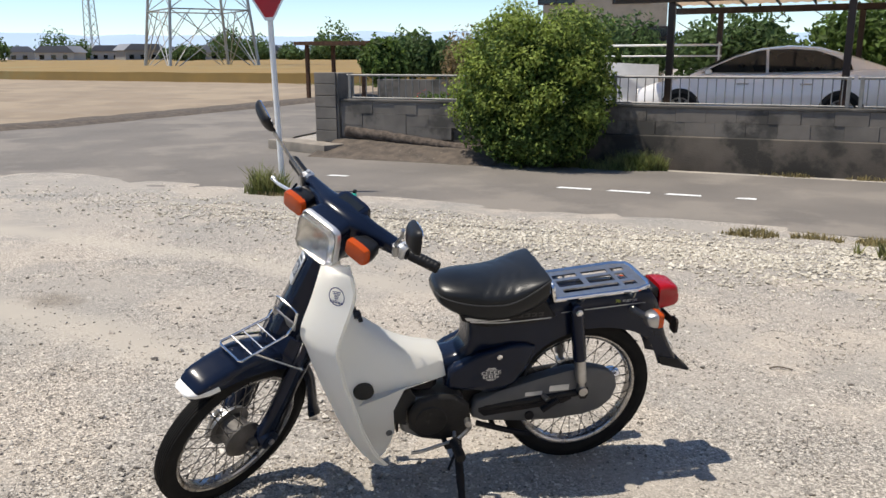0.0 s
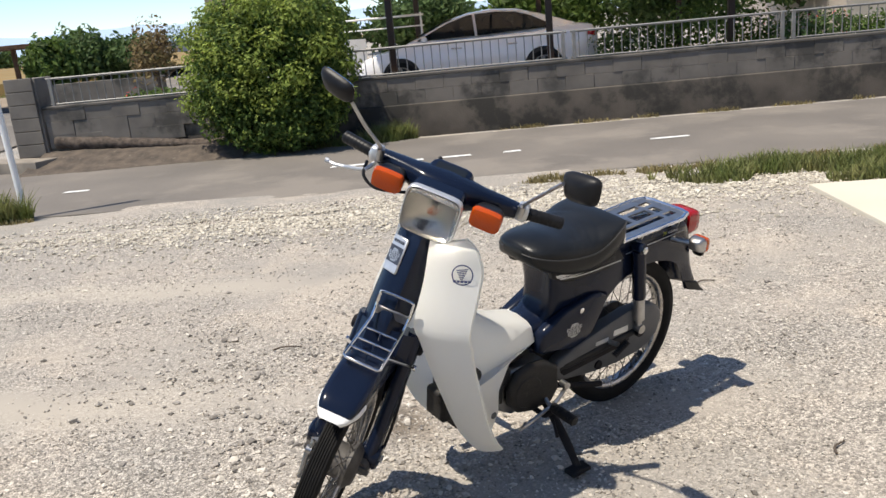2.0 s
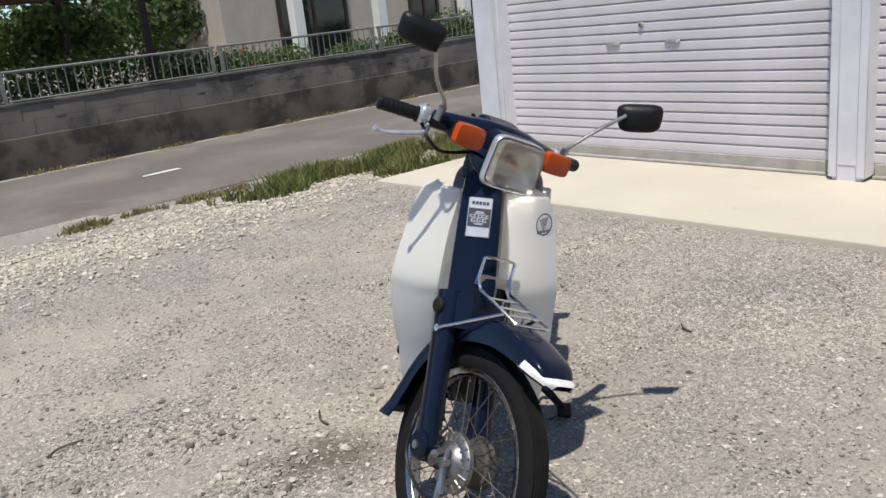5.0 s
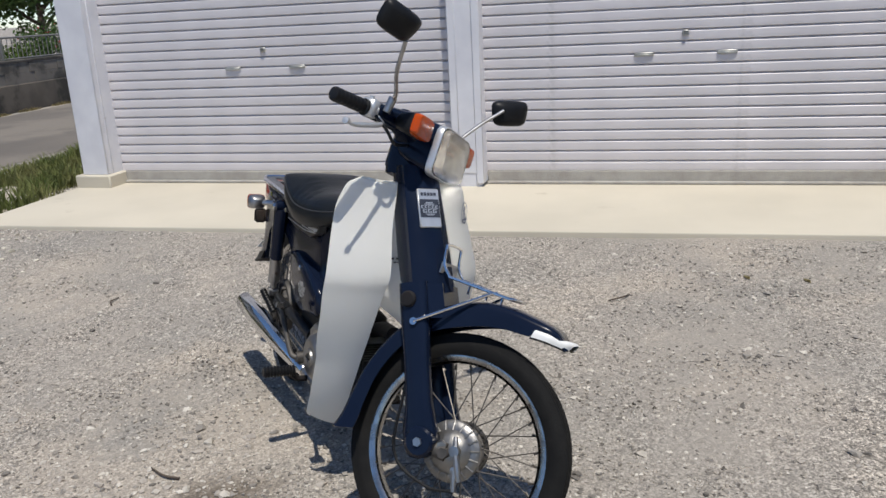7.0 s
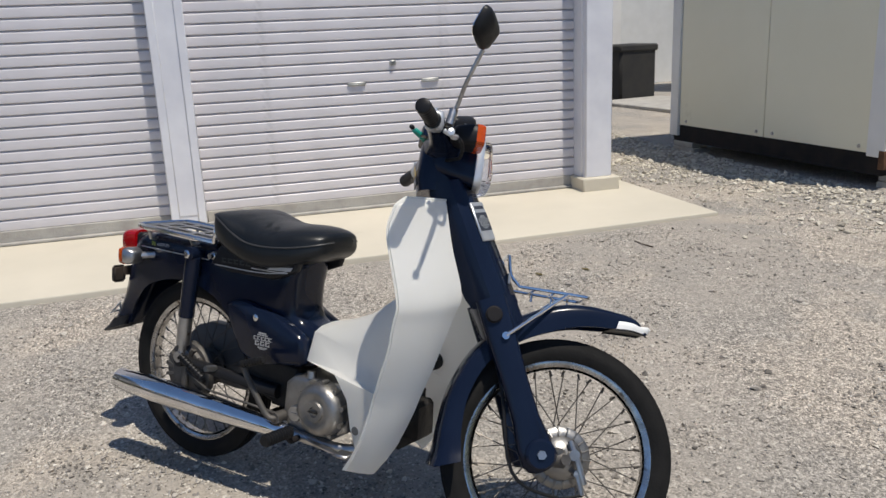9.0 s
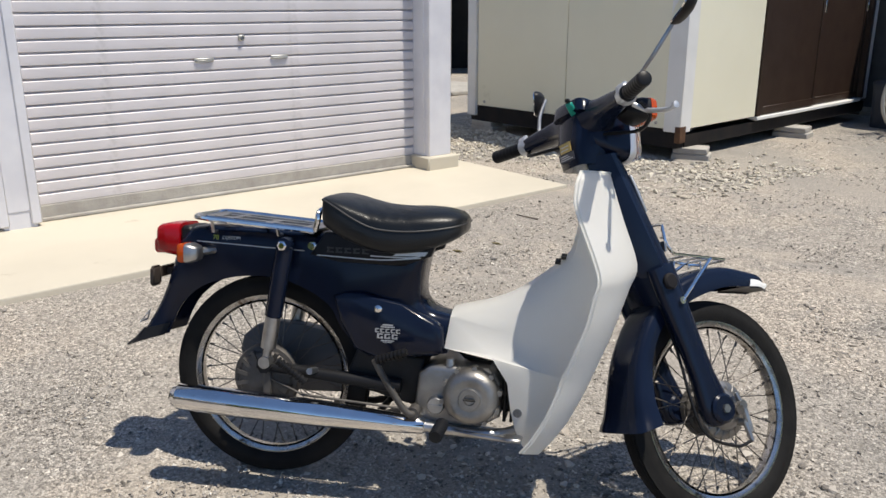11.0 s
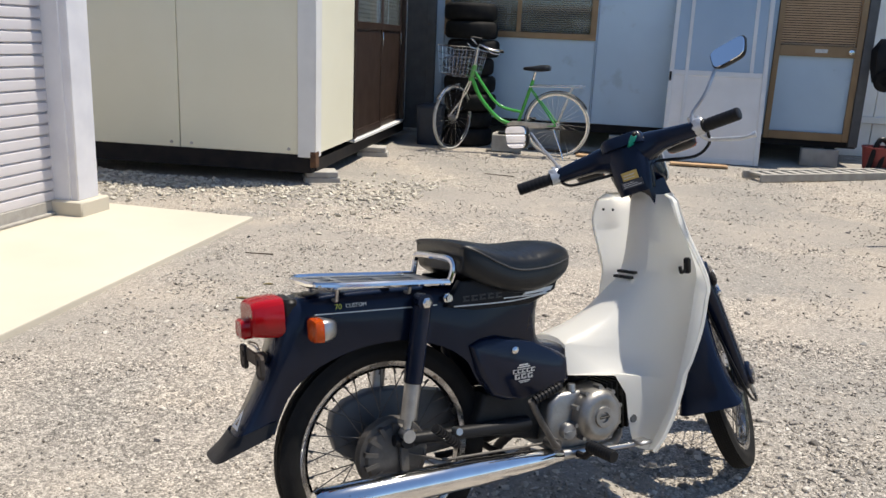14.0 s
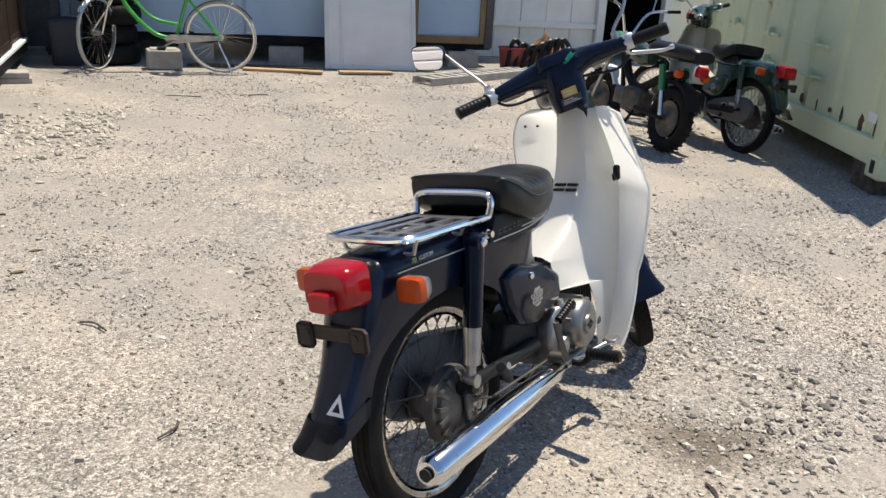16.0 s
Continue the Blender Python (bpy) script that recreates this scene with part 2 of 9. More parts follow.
# near-black: shade of rooms and holes put into colour; the crate itself is dark
M["interior"] = mat("shade_and_part_black", (0.02, 0.02, 0.02), (0.03, 0.028, 0.025), 0.9, 0, 5)
M["blind"] = mat("brown_blind", (0.45, 0.31, 0.19), (0.4, 0.27, 0.16), 0.6, 0, 5)
M["tanwall"] = mat("tan_plaster", (0.5, 0.39, 0.28), (0.42, 0.33, 0.24), 0.9, 0, 2, 0.2, 40, spot=(0.34, 0.27, 0.2), spotscale=0.8, spotcut=0.6)
M["stucco"] = mat("pale_stucco", (0.5, 0.44, 0.38), (0.44, 0.39, 0.33), 0.9, 0, 3, 0.2, 60)
M["roof"] = mat("roof_tile", (0.12, 0.12, 0.125), (0.08, 0.08, 0.085), 0.7, 0, 6, 0.2, 30)
M["tarp"] = mat("white_sheet", (0.72, 0.72, 0.71), (0.62, 0.62, 0.61), 0.7, 0, 4, 0.1, 20)
M["translucent"] = mat("roof_sheet", (0.75, 0.66, 0.56), (0.68, 0.58, 0.48), 0.4, 0, 4)
translucent(M["translucent"], 0.72)
M["ember"] = mat("red_plastic", (0.6, 0.04, 0.045), (0.5, 0.035, 0.04), 0.4, 0, 8)
M["hide"] = mat("brown_cloth", (0.28, 0.15, 0.06), (0.12, 0.06, 0.03), 0.95, 0, 9, 0.4, 50)


def leafmat(name, c1, c2):
    m = mat(name, c1, c2, 0.68, 0, 3.0, spec=0.3)
    nt = m.node_tree
    b = nt.nodes["Principled BSDF"]
    geo = nt.nodes.new("ShaderNodeNewGeometry")
    mr = nt.nodes.new("ShaderNodeMapRange")
    mr.inputs[3].default_value, mr.inputs[4].default_value = 0.55, 1.5
    nt.links.new(geo.outputs["Random Per Island"], mr.inputs[0])
    mm = nt.nodes.new("ShaderNodeMix")
    mm.data_type, mm.blend_type = "RGBA", "MULTIPLY"
    mm.inputs[0].default_value = 1
    src = b.inputs["Base Color"].links[0].from_socket
    nt.links.new(src, mm.inputs[6])
    nt.links.new(mr.outputs[0], mm.inputs[7])
    nt.links.new(mm.outputs[2], b.inputs["Base Color"])
    tr = nt.nodes.new("ShaderNodeBsdfTranslucent")
    nt.links.new(mm.outputs[2], tr.inputs[0])
    mix = nt.nodes.new("ShaderNodeMixShader")
    mix.inputs[0].default_value = 0.42
    nt.links.new(b.outputs[0], mix.inputs[1])
    nt.links.new(tr.outputs[0], mix.inputs[2])
    nt.links.new(mix.outputs[0], nt.nodes["Material Output"].inputs[0])
    return m


M["leafbright"] = leafmat("hedge_leaf", (0.11, 0.165, 0.035), (0.06, 0.105, 0.024))
M["leaftip"] = leafmat("fresh_leaf", (0.27, 0.33, 0.07), (0.21, 0.27, 0.055))
M["leafdark"] = leafmat("tree_leaf", (0.075, 0.125, 0.04), (0.1, 0.15, 0.052))
M["leafred"] = leafmat("russet_leaf", (0.24, 0.17, 0.09), (0.17, 0.14, 0.06))
M["grass"] = leafmat("grass_blade", (0.15, 0.19, 0.055), (0.25, 0.24, 0.1))
M["drygrass"] = leafmat("dry_grass", (0.3, 0.25, 0.12), (0.24, 0.2, 0.09))
M["petalred"] = leafmat("rose_petal", (0.5, 0.05, 0.05), (0.6, 0.1, 0.08))
M["petalwhite"] = leafmat("white_petal", (0.7, 0.7, 0.66), (0.6, 0.6, 0.56))


# ---- mesh tools ----
def box(bm, x0, x1, y0, y1, z0, z1, bevel=0.0, m=None):
    r = bmesh.ops.create_cube(bm, size=1)
    vs = r["verts"]
    for v in vs:
        v.co = Vector((x0 + (v.co.x + 0.5) * (x1 - x0), y0 + (v.co.y + 0.5) * (y1 - y0), z0 + (v.co.z + 0.5) * (z1 - z0)))
    if bevel:
        es = list({e for v in vs for e in v.link_edges})
        r = bmesh.ops.bevel(bm, geom=es, offset=bevel, segments=1, affect="EDGES", profile=0.5)
        vs = list({v for f in r["faces"] for v in f.verts} | {v for v in vs if v.is_valid})
    if m is not None:
        bmesh.ops.transform(bm, matrix=m, verts=[v for v in vs if v.is_valid])
    return bm


def tube(bm, pts, r, n=8, closed=False, caps=True):
    """A round bar of radius r (or radii) along pts."""
    pts = [Vector(p) for p in pts]
    k = len(pts)
    rs = list(r) if isinstance(r, (list, tuple)) else [r] * k
    rings, ref = [], None
    for i, p in enumerate(pts):
        a = pts[(i - 1) % k] if closed or i > 0 else p
        c = pts[(i + 1) % k] if closed or i < k - 1 else p
        d = (c - a).normalized()
        if ref is None:
            ref = d.orthogonal().normalized()
        ref = (ref - d * ref.dot(d))
        ref = ref.normalized() if ref.length > 1e-6 else d.orthogonal().normalized()
        s = d.cross(ref)
        rings.append([bm.verts.new(p + (ref * math.cos(2 * math.pi * j / n) + s * math.sin(2 * math.pi * j / n)) * rs[i]) for j in range(n)])
    for i in range(k if closed else k - 1):
        a, b = rings[i], rings[(i + 1) % k]
        for j in range(n):
            bm.faces.new((a[j], a[(j + 1) % n], b[(j + 1) % n], b[j]))
    if caps and not closed:
        bm.faces.new(rings[0][::-1])
        bm.faces.new(rings[-1])
    return bm


def loft(bm, rings, closed=True, caps=True):
    vr = [[bm.verts.new(p) for p in ring] for ring in rings]
    n = len(vr[0])
    for a, b in zip(vr, vr[1:]):
        for j in range(n if closed else n - 1):
            bm.faces.new((a[j], a[(j + 1) % n], b[(j + 1) % n], b[j]))
    if caps and closed:
        bm.faces.new(vr[0][::-1])
        bm.faces.new(vr[-1])
    return bm


def lathe(bm, prof, n=32, axis="y", centre=(0, 0, 0), caps=True):
    """prof: (radius, along) pairs turned round an axis."""
    c = Vector(centre)
    rings = []
    for r, a in prof:
        ring = []
        for j in range(n):
            t = 2 * math.pi * j / n
            u, v = r * math.cos(t), r * math.sin(t)
            ring.append(c + Vector({"y": (u, a, v), "x": (a, u, v), "z": (u, v, a)}[axis]))
        rings.append(ring)
    return loft(bm, rings, True, caps and prof[0][0] > 1e-5 and prof[-1][0] > 1e-5)


def slab(bm, outline, y0, y1, bevel=0.0, axis="y"):
    """A flat outline in x, z given a thickness along y (or x, y along z with axis z)."""
    f = (lambda a, b, t: (a, t, b)) if axis == "y" else ((lambda a, b, t: (a, b, t)) if axis == "z" else (lambda a, b, t: (t, a, b)))
    v0 = [bm.verts.new(f(a, b, y0)) for a, b in outline]
    v1 = [bm.verts.new(f(a, b, y1)) for a, b in outline]
    n = len(outline)
    fs = [bm.faces.new(v0), bm.faces.new(v1[::-1])]
    for i in range(n):
        fs.append(bm.faces.new((v0[i], v1[i], v1[(i + 1) % n], v0[(i + 1) % n])))
    if bevel:
        bmesh.ops.bevel(bm, geom=list(fs[0].edges) + list(fs[1].edges), offset=bevel, segments=3, affect="EDGES", profile=0.5)
    return bm


def smooth_curve(pts, n=6, closed=False):
    """Catmull-Rom through pts."""
    p = [Vector(q) for q in pts]
    k = len(p)
    out = []
    for i in range(k if closed else k - 1):
        p0 = p[(i - 1) % k] if closed or i > 0 else p[i] * 2 - p[i + 1]
        p1, p2 = p[i], p[(i + 1) % k]
        p3 = p[(i + 2) % k] if closed or i < k - 2 else p2 * 2 - p1
        for j in range(n):
            t = j / n
            out.append(0.5 * (2 * p1 + (p2 - p0) * t + (2 * p0 - 5 * p1 + 4 * p2 - p3) * t * t + (3 * p1 - p0 - 3 * p2 + p3) * t ** 3))
    if not closed:
        out.append(p[-1])
    return out


def mesh_of(bm, name, material, shade=40):
    bmesh.ops.recalc_face_normals(bm, faces=bm.faces)
    me = bpy.data.meshes.new(name)
    bm.to_mesh(me)
    bm.free()
    for p in me.polygons:
        p.use_smooth = shade > 0
    if shade:
        me.set_sharp_from_angle(angle=radians(shade))
    me.materials.append(material)
    return me


def part(name, bm, material, parent=None, label="", shade=40, at=None):
    ob = new(name, mesh_of(bm, name, material, shade))
    ob.parent = parent
    if at is not None:
        ob.matrix_basis = at
    if label:
        tagged(ob, label)
    return ob


def thing(name, label, category, m=None, group="", kind=""):
    ob = new(name)
    if m is not None:
        ob.matrix_world = m
    return tagged(ob, label, category, group, kind)


def B():
    return bmesh.new()


# ---- large structure ----
SLOPE = 0.06      # the road runs a little askew to the garage
ROAD_Z = -0.15


def ground_z(x, y):
    yy = y - SLOPE * x
    t = min(1, max(0, (yy - 5.6) / 2.5))
    z = ROAD_Z * t * t * (3 - 2 * t) - 0.03 * min(1, max(0, (yy - 8.3) / 0.5)) + 0.012 * (yy > 7.0)
    z -= 0.03 * math.exp(-((x + 1.3) ** 2 + (y - 2.6) ** 2) / 2.6)
    if yy < 8.4:
        z += 0.012 * noise.noise((x * 0.8, y * 0.8, 0)) + 0.008 * noise.noise((x * 3, y * 3, 5))
    if 11.2 < yy < 12.4 and -7.9 < x < -4.6:
        z += 0.12 * min(1, (yy - 11.2) / 0.6)
    if yy > 12.2 and x > -8.3:
        z += 0.37 * min(1, (yy - 12.2) / 0.15)
    return z


def gravel_material():
    m = mat("gravel_ground", (0.315, 0.283, 0.243), (0.255, 0.237, 0.21), 0.95, 0, 1.1, 0, spot=(0.345, 0.305, 0.256), spotscale=0.8, spotcut=0.5)
    nt = m.node_tree
    n, l = nt.nodes, nt.links
    b = n["Principled BSDF"]
    tc = n.new("ShaderNodeTexCoord")
    src = b.inputs["Base Color"].links[0].from_socket
    heights = []
    col = src
    # where the surface is stony and where it is packed smooth with dust
    patch = n.new("ShaderNodeTexNoise")
    patch.inputs["Scale"].default_value, patch.inputs["Detail"].default_value, patch.inputs["Roughness"].default_value = 0.7, 5, 0.6
    stretch = n.new("ShaderNodeMapping")
    stretch.inputs["Scale"].default_value = (0.7, 1.6, 1)
    stretch.inputs["Rotation"].default_value = (0, 0, 0.5)
    l.new(tc.outputs["Object"], stretch.inputs["Vector"])
    l.new(stretch.outputs[0], patch.inputs["Vector"])
    stony = n.new("ShaderNodeMapRange")
    stony.inputs[1].default_value, stony.inputs[2].default_value = 0.4, 0.58
    stony.inputs[3].default_value, stony.inputs[4].default_value = 0.2, 0.88
    l.new(patch.outputs[0], stony.inputs[0])
    # two dusty wheel tracks that run along the yard
    sepxyz = n.new("ShaderNodeSeparateXYZ")
    l.new(tc.outputs["Object"], sepxyz.inputs[0])
    wob = n.new("ShaderNodeTexNoise")
    wob.inputs["Scale"].default_value, wob.inputs["Detail"].default_value = 0.9, 6
    l.new(tc.outputs["Object"], wob.inputs["Vector"])
    wy = n.new("ShaderNodeMath")
    wy.operation = "MULTIPLY_ADD"
    wy.inputs[1].default_value = 0.7
    l.new(wob.outputs[0], wy.inputs[0])
    l.new(sepxyz.outputs[1], wy.inputs[2])
    track = None
    for yc, half in ((4.95, 0.2), (3.45, 0.24)):
        ds = n.new("ShaderNodeMath")
        ds.operation = "SUBTRACT"
        ds.inputs[1].default_value = yc
        l.new(wy.outputs[0], ds.inputs[0])
        ab = n.new("ShaderNodeMath")
        ab.operation = "ABSOLUTE"
        l.new(ds.outputs[0], ab.inputs[0])
        fall = n.new("ShaderNodeMapRange")
        fall.interpolation_type = "SMOOTHSTEP"
        fall.inputs[1].default_value, fall.inputs[2].default_value = half * 0.1, half * 1.35
        fall.inputs[3].default_value, fall.inputs[4].default_value = 1.0, 0.0
        l.new(ab.outputs[0], fall.inputs[0])
        if track is None:
            track = fall.outputs[0]
        else:
            both = n.new("ShaderNodeMath")
            both.operation = "MAXIMUM"
            l.new(track, both.inputs[0])
            l.new(fall.outputs[0], both.inputs[1])
            track = both.outputs[0]
    west = n.new("ShaderNodeMapRange")
    west.interpolation_type = "SMOOTHSTEP"
    west.inputs[1].default_value, west.inputs[2].default_value = -3.0, -2.0
    west.inputs[3].default_value, west.inputs[4].default_value = 1.0, 0.15
    l.new(sepxyz.outputs[0], west.inputs[0])
    far = n.new("ShaderNodeMath")
    far.operation = "MULTIPLY"
    l.new(track, far.inputs[0])
    l.new(west.outputs[0], far.inputs[1])
    track = far.outputs[0]
    dust = n.new("ShaderNodeMix")
    dust.data_type = "RGBA"
    dust.inputs[7].default_value = (0.385, 0.345, 0.288, 1)
    amount = n.new("ShaderNodeMath")
    amount.operation = "MULTIPLY"
    amount.inputs[1].default_value = 0.7
    l.new(track, amount.inputs[0])
    l.new(amount.outputs[0], dust.inputs[0])
    l.new(col, dust.inputs[6])
    col = dust.outputs[2]
    calm = n.new("ShaderNodeMath")
    calm.operation = "MULTIPLY_ADD"
    calm.inputs[1].default_value = -0.45
    l.new(track, calm.inputs[0])
    l.new(stony.outputs[0], calm.inputs[2])
    calm.use_clamp = True
    # damp earth stains with ragged edges
    rag = n.new("ShaderNodeTexNoise")
    rag.inputs["Scale"].default_value, rag.inputs["Detail"].default_value, rag.inputs["Roughness"].default_value = 7, 8, 0.7
    l.new(tc.outputs["Object"], rag.inputs["Vector"])
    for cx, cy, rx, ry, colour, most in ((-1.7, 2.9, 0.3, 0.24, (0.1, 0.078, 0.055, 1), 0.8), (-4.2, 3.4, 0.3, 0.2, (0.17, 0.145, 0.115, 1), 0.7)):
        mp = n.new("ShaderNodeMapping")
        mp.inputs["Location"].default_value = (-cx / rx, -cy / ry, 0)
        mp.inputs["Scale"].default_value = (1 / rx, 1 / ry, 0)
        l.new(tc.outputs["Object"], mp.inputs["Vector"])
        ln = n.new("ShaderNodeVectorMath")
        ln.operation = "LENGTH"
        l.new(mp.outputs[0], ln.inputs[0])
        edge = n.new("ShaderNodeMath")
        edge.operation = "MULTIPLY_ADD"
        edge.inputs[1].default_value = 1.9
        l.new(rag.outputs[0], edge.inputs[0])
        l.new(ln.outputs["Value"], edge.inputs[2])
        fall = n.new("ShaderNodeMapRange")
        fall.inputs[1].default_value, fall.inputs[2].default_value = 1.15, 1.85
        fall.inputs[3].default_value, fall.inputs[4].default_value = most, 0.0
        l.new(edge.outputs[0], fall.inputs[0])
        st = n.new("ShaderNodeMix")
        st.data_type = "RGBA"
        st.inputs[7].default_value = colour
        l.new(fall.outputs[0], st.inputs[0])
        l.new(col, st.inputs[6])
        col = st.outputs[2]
    for sc, lo, hi in ((75, 0.7, 1.3), (140, 0.44, 1.62), (280, 0.4, 1.68)):
        vo = n.new("ShaderNodeTexVoronoi")
        vo.inputs["Scale"].default_value = sc
        vo.inputs["Randomness"].default_value = 1.0
        l.new(tc.outputs["Object"], vo.inputs["Vector"])
        sep = n.new("ShaderNodeSeparateColor")
        l.new(vo.outputs["Color"], sep.inputs[0])
        mr = n.new("ShaderNodeMapRange")
        mr.inputs[3].default_value, mr.inputs[4].default_value = lo, hi
        l.new(sep.outputs[0], mr.inputs[0])
        mx = n.new("ShaderNodeMix")
        mx.data_type, mx.blend_type = "RGBA", "MULTIPLY"
        l.new(calm.outputs[0], mx.inputs[0])
        l.new(col, mx.inputs[6])
        l.new(mr.outputs[0], mx.inputs[7])
        col = mx.outputs[2]
        mh = n.new("ShaderNodeMath")
        mh.operation = "MULTIPLY"
        mh.inputs[1].default_value = (-4.0 if sc < 100 else -12.0) / sc
        l.new(vo.outputs["Distance"], mh.inputs[0])
        heights.append(mh.outputs[0])
    ad = n.new("ShaderNodeMath")
    l.new(heights[0], ad.inputs[0])
    l.new(heights[1], ad.inputs[1])
    nz = n.new("ShaderNodeTexNoise")
    nz.inputs["Scale"].default_value, nz.inputs["Detail"].default_value = 160, 4
    l.new(tc.outputs["Object"], nz.inputs["Vector"])
    a2 = n.new("ShaderNodeMath")
    a2.operation = "MULTIPLY_ADD"
    a2.inputs[1].default_value = 0.25
    l.new(nz.outputs[0], a2.inputs[0])
    l.new(ad.outputs[0], a2.inputs[2])
    bp = n.new("ShaderNodeBump")
    bp.inputs["Distance"].default_value = 0.025
    l.new(calm.outputs[0], bp.inputs["Strength"])
    l.new(a2.outputs[0], bp.inputs["Height"])
    l.new(bp.outputs[0], b.inputs["Normal"])
    l.new(col, b.inputs["Base Color"])
    return m


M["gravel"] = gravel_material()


def stone_material(name, shades):
    """Each stone takes one of the shades, with a fine grain."""
    m = mat(name, (1, 1, 1), (0.82, 0.82, 0.82), 0.9, 0, 60, 0.2, 200)
    nt = m.node_tree
    b = nt.nodes["Principled BSDF"]
    geo = nt.nodes.new("ShaderNodeNewGeometry")
    rp = nt.nodes.new("ShaderNodeValToRGB")
    el = rp.color_ramp.elements
    while len(el) < len(shades):
        el.new(0.5)
    for i, c in enumerate(shades):
        el[i].position, el[i].color = i / (len(shades) - 1), (*c, 1)
    nt.links.new(geo.outputs["Random Per Island"], rp.inputs[0])
    mm = nt.nodes.new("ShaderNodeMix")
    mm.data_type, mm.blend_type = "RGBA", "MULTIPLY"
    mm.inputs[0].default_value = 1
    nt.links.new(b.inputs["Base Color"].links[0].from_socket, mm.inputs[6])
    nt.links.new(rp.outputs[0], mm.inputs[7])
    nt.links.new(mm.outputs[2], b.inputs["Base Color"])
    return m


M["pebble"] = stone_material("pebble", ((0.13, 0.116, 0.1), (0.27, 0.246, 0.217), (0.37, 0.34, 0.3), (0.44, 0.392, 0.34), (0.52, 0.478, 0.415), (0.7, 0.65, 0.57)))
M["whitestone"] = stone_material("crushed_stone", ((0.36, 0.325, 0.265), (0.5, 0.455, 0.37), (0.57, 0.52, 0.43), (0.7, 0.65, 0.55)))


def sheet(name, xs, ys, zf, material, label):
    verts = [(x, y, zf(x, y)) for y in ys for x in xs]
    n = len(xs)
    faces = [(j * n + i, j * n + i + 1, (j + 1) * n + i + 1, (j + 1) * n + i) for j in range(len(ys) - 1) for i in range(n - 1)]
    me = bpy.data.meshes.new(name)
    me.from_pydata(verts, [], faces)
    for p in me.polygons:
        p.use_smooth = True
    me.materials.append(material)
    return tagged(new(name, me), label, name, kind="structure")


xs = [-2500, -900, -400, -150, -70, -40, -28] + [-20 + 0.5 * i for i in range(16)] + [-12 + 0.25 * i for i in range(96)] + [12 + i for i in range(1, 14)] + [40, 70, 150, 400, 900, 2500]
ys = [-2500, -900, -300, -100, -40, -20, -14] + [-10 + 0.25 * i for i in range(101)] + [15.5, 16, 17, 19, 22, 26, 32, 40, 55, 80, 120, 200, 400, 900, 2500]
sheet("ground", xs, ys, ground_z, M["gravel"], "pale compacted gravel yard with dusty worn patches")


def flat(name, outline, z, material, label, kind="structure", category=""):
    bm = B()
    vs = [bm.verts.new((x, y, z)) for x, y in outline]
    bm.faces.new(vs)
    bmesh.ops.triangulate(bm, faces=bm.faces[:])
    ob = part(name, bm, material, None, label, 0)
    return tagged(ob, label, category or name, kind=kind)


def wall_y(x):
    return 12.05 + SLOPE * x


flat("road", [(80, 12.9), (-4.5, 7.87), (-6.5, 7.75), (-8.5, 7.2), (-11, 5.6), (-16, 1.5), (-40, -20), (-60, -20), (-30.8, 1.0), (-19.2, 8.2), (-17.2, 10.6), (-16.3, 12.6), (-16.6, 18.5), (-20, 60), (-13.6, 60), (-10.9, 17), (-10.1, 13.2), (-9.2, 11.6), (-7.8, 11.15), (80, 16.4)], ROAD_Z + 0.012, M["asphalt"], "grey worn asphalt village road")
for x, w, d in ((-3.35, 0.42, 0.0), (-2.75, 0.5, 0.0), (-2.1, 0.4, 0.02), (-1.35, 0.22, 0.03), (0.33, 0.46, 0.1), (-6.4, 0.3, -0.35)):
    y = 9.68 + SLOPE * x + d * 0.5
    flat("road_marking", [(x, y), (x + w, y + 0.03), (x + w - 0.02, y + 0.13), (x + 0.03, y + 0.1)], ROAD_Z + 0.017, M["roadpaint"], "worn white painted dash on the road")

# bare field, wheat
M["field"] = mat("tilled_soil", (0.255, 0.2, 0.14), (0.215, 0.167, 0.116), 0.95, 0, 0.6, 0.4, 12, spot=(0.285, 0.225, 0.155), spotscale=0.25, spotcut=0.5)
M["wheat"] = mat("ripe_wheat", (0.25, 0.158, 0.046), (0.2, 0.132, 0.043), 0.9, 0, 0.5, 0.6, 6, spot=(0.22, 0.175, 0.07), spotscale=0.12, spotcut=0.55)
bm = B()
fx = [-60 + i * 0.9 for i in range(50)]
rows = []
for j in range(120):
    y = 1 + j * 0.3
    edge = lambda x, y: min(1, max(0, min(-16.9 - 0.09 * (y - 12) - x, 0.8 * (y - 7.9 - 0.75 * (x + 18.5))) / 1.3))
    rows.append([bm.verts.new((x, y, ROAD_Z - 0.09 + 0.15 * edge(x, y) + 0.03 * edge(x, y) * math.sin(y * 2.6 + 0.3 * noise.noise((x * .2, y * .2, 0))) + 0.03 * noise.noise((x, y, 2)))) for x in fx])
for a, b in zip(rows, rows[1:]):
    for i in range(len(fx) - 1):
        c = (a[i].co + b[i + 1].co) / 2
        if c.x < -16.2 - 0.09 * (c.y - 12) and c.y > 7.6 - (c.x + 18.5) * -0.75 - 0.6:
            bm.faces.new((a[i], a[i + 1], b[i + 1], b[i]))
bmesh.ops.delete(bm, geom=[v for v in bm.verts if not v.link_faces], context="VERTS")
tagged(part("field", bm, M["field"], None, "bare brown tilled field with furrows", 60), category="field", kind="structure")
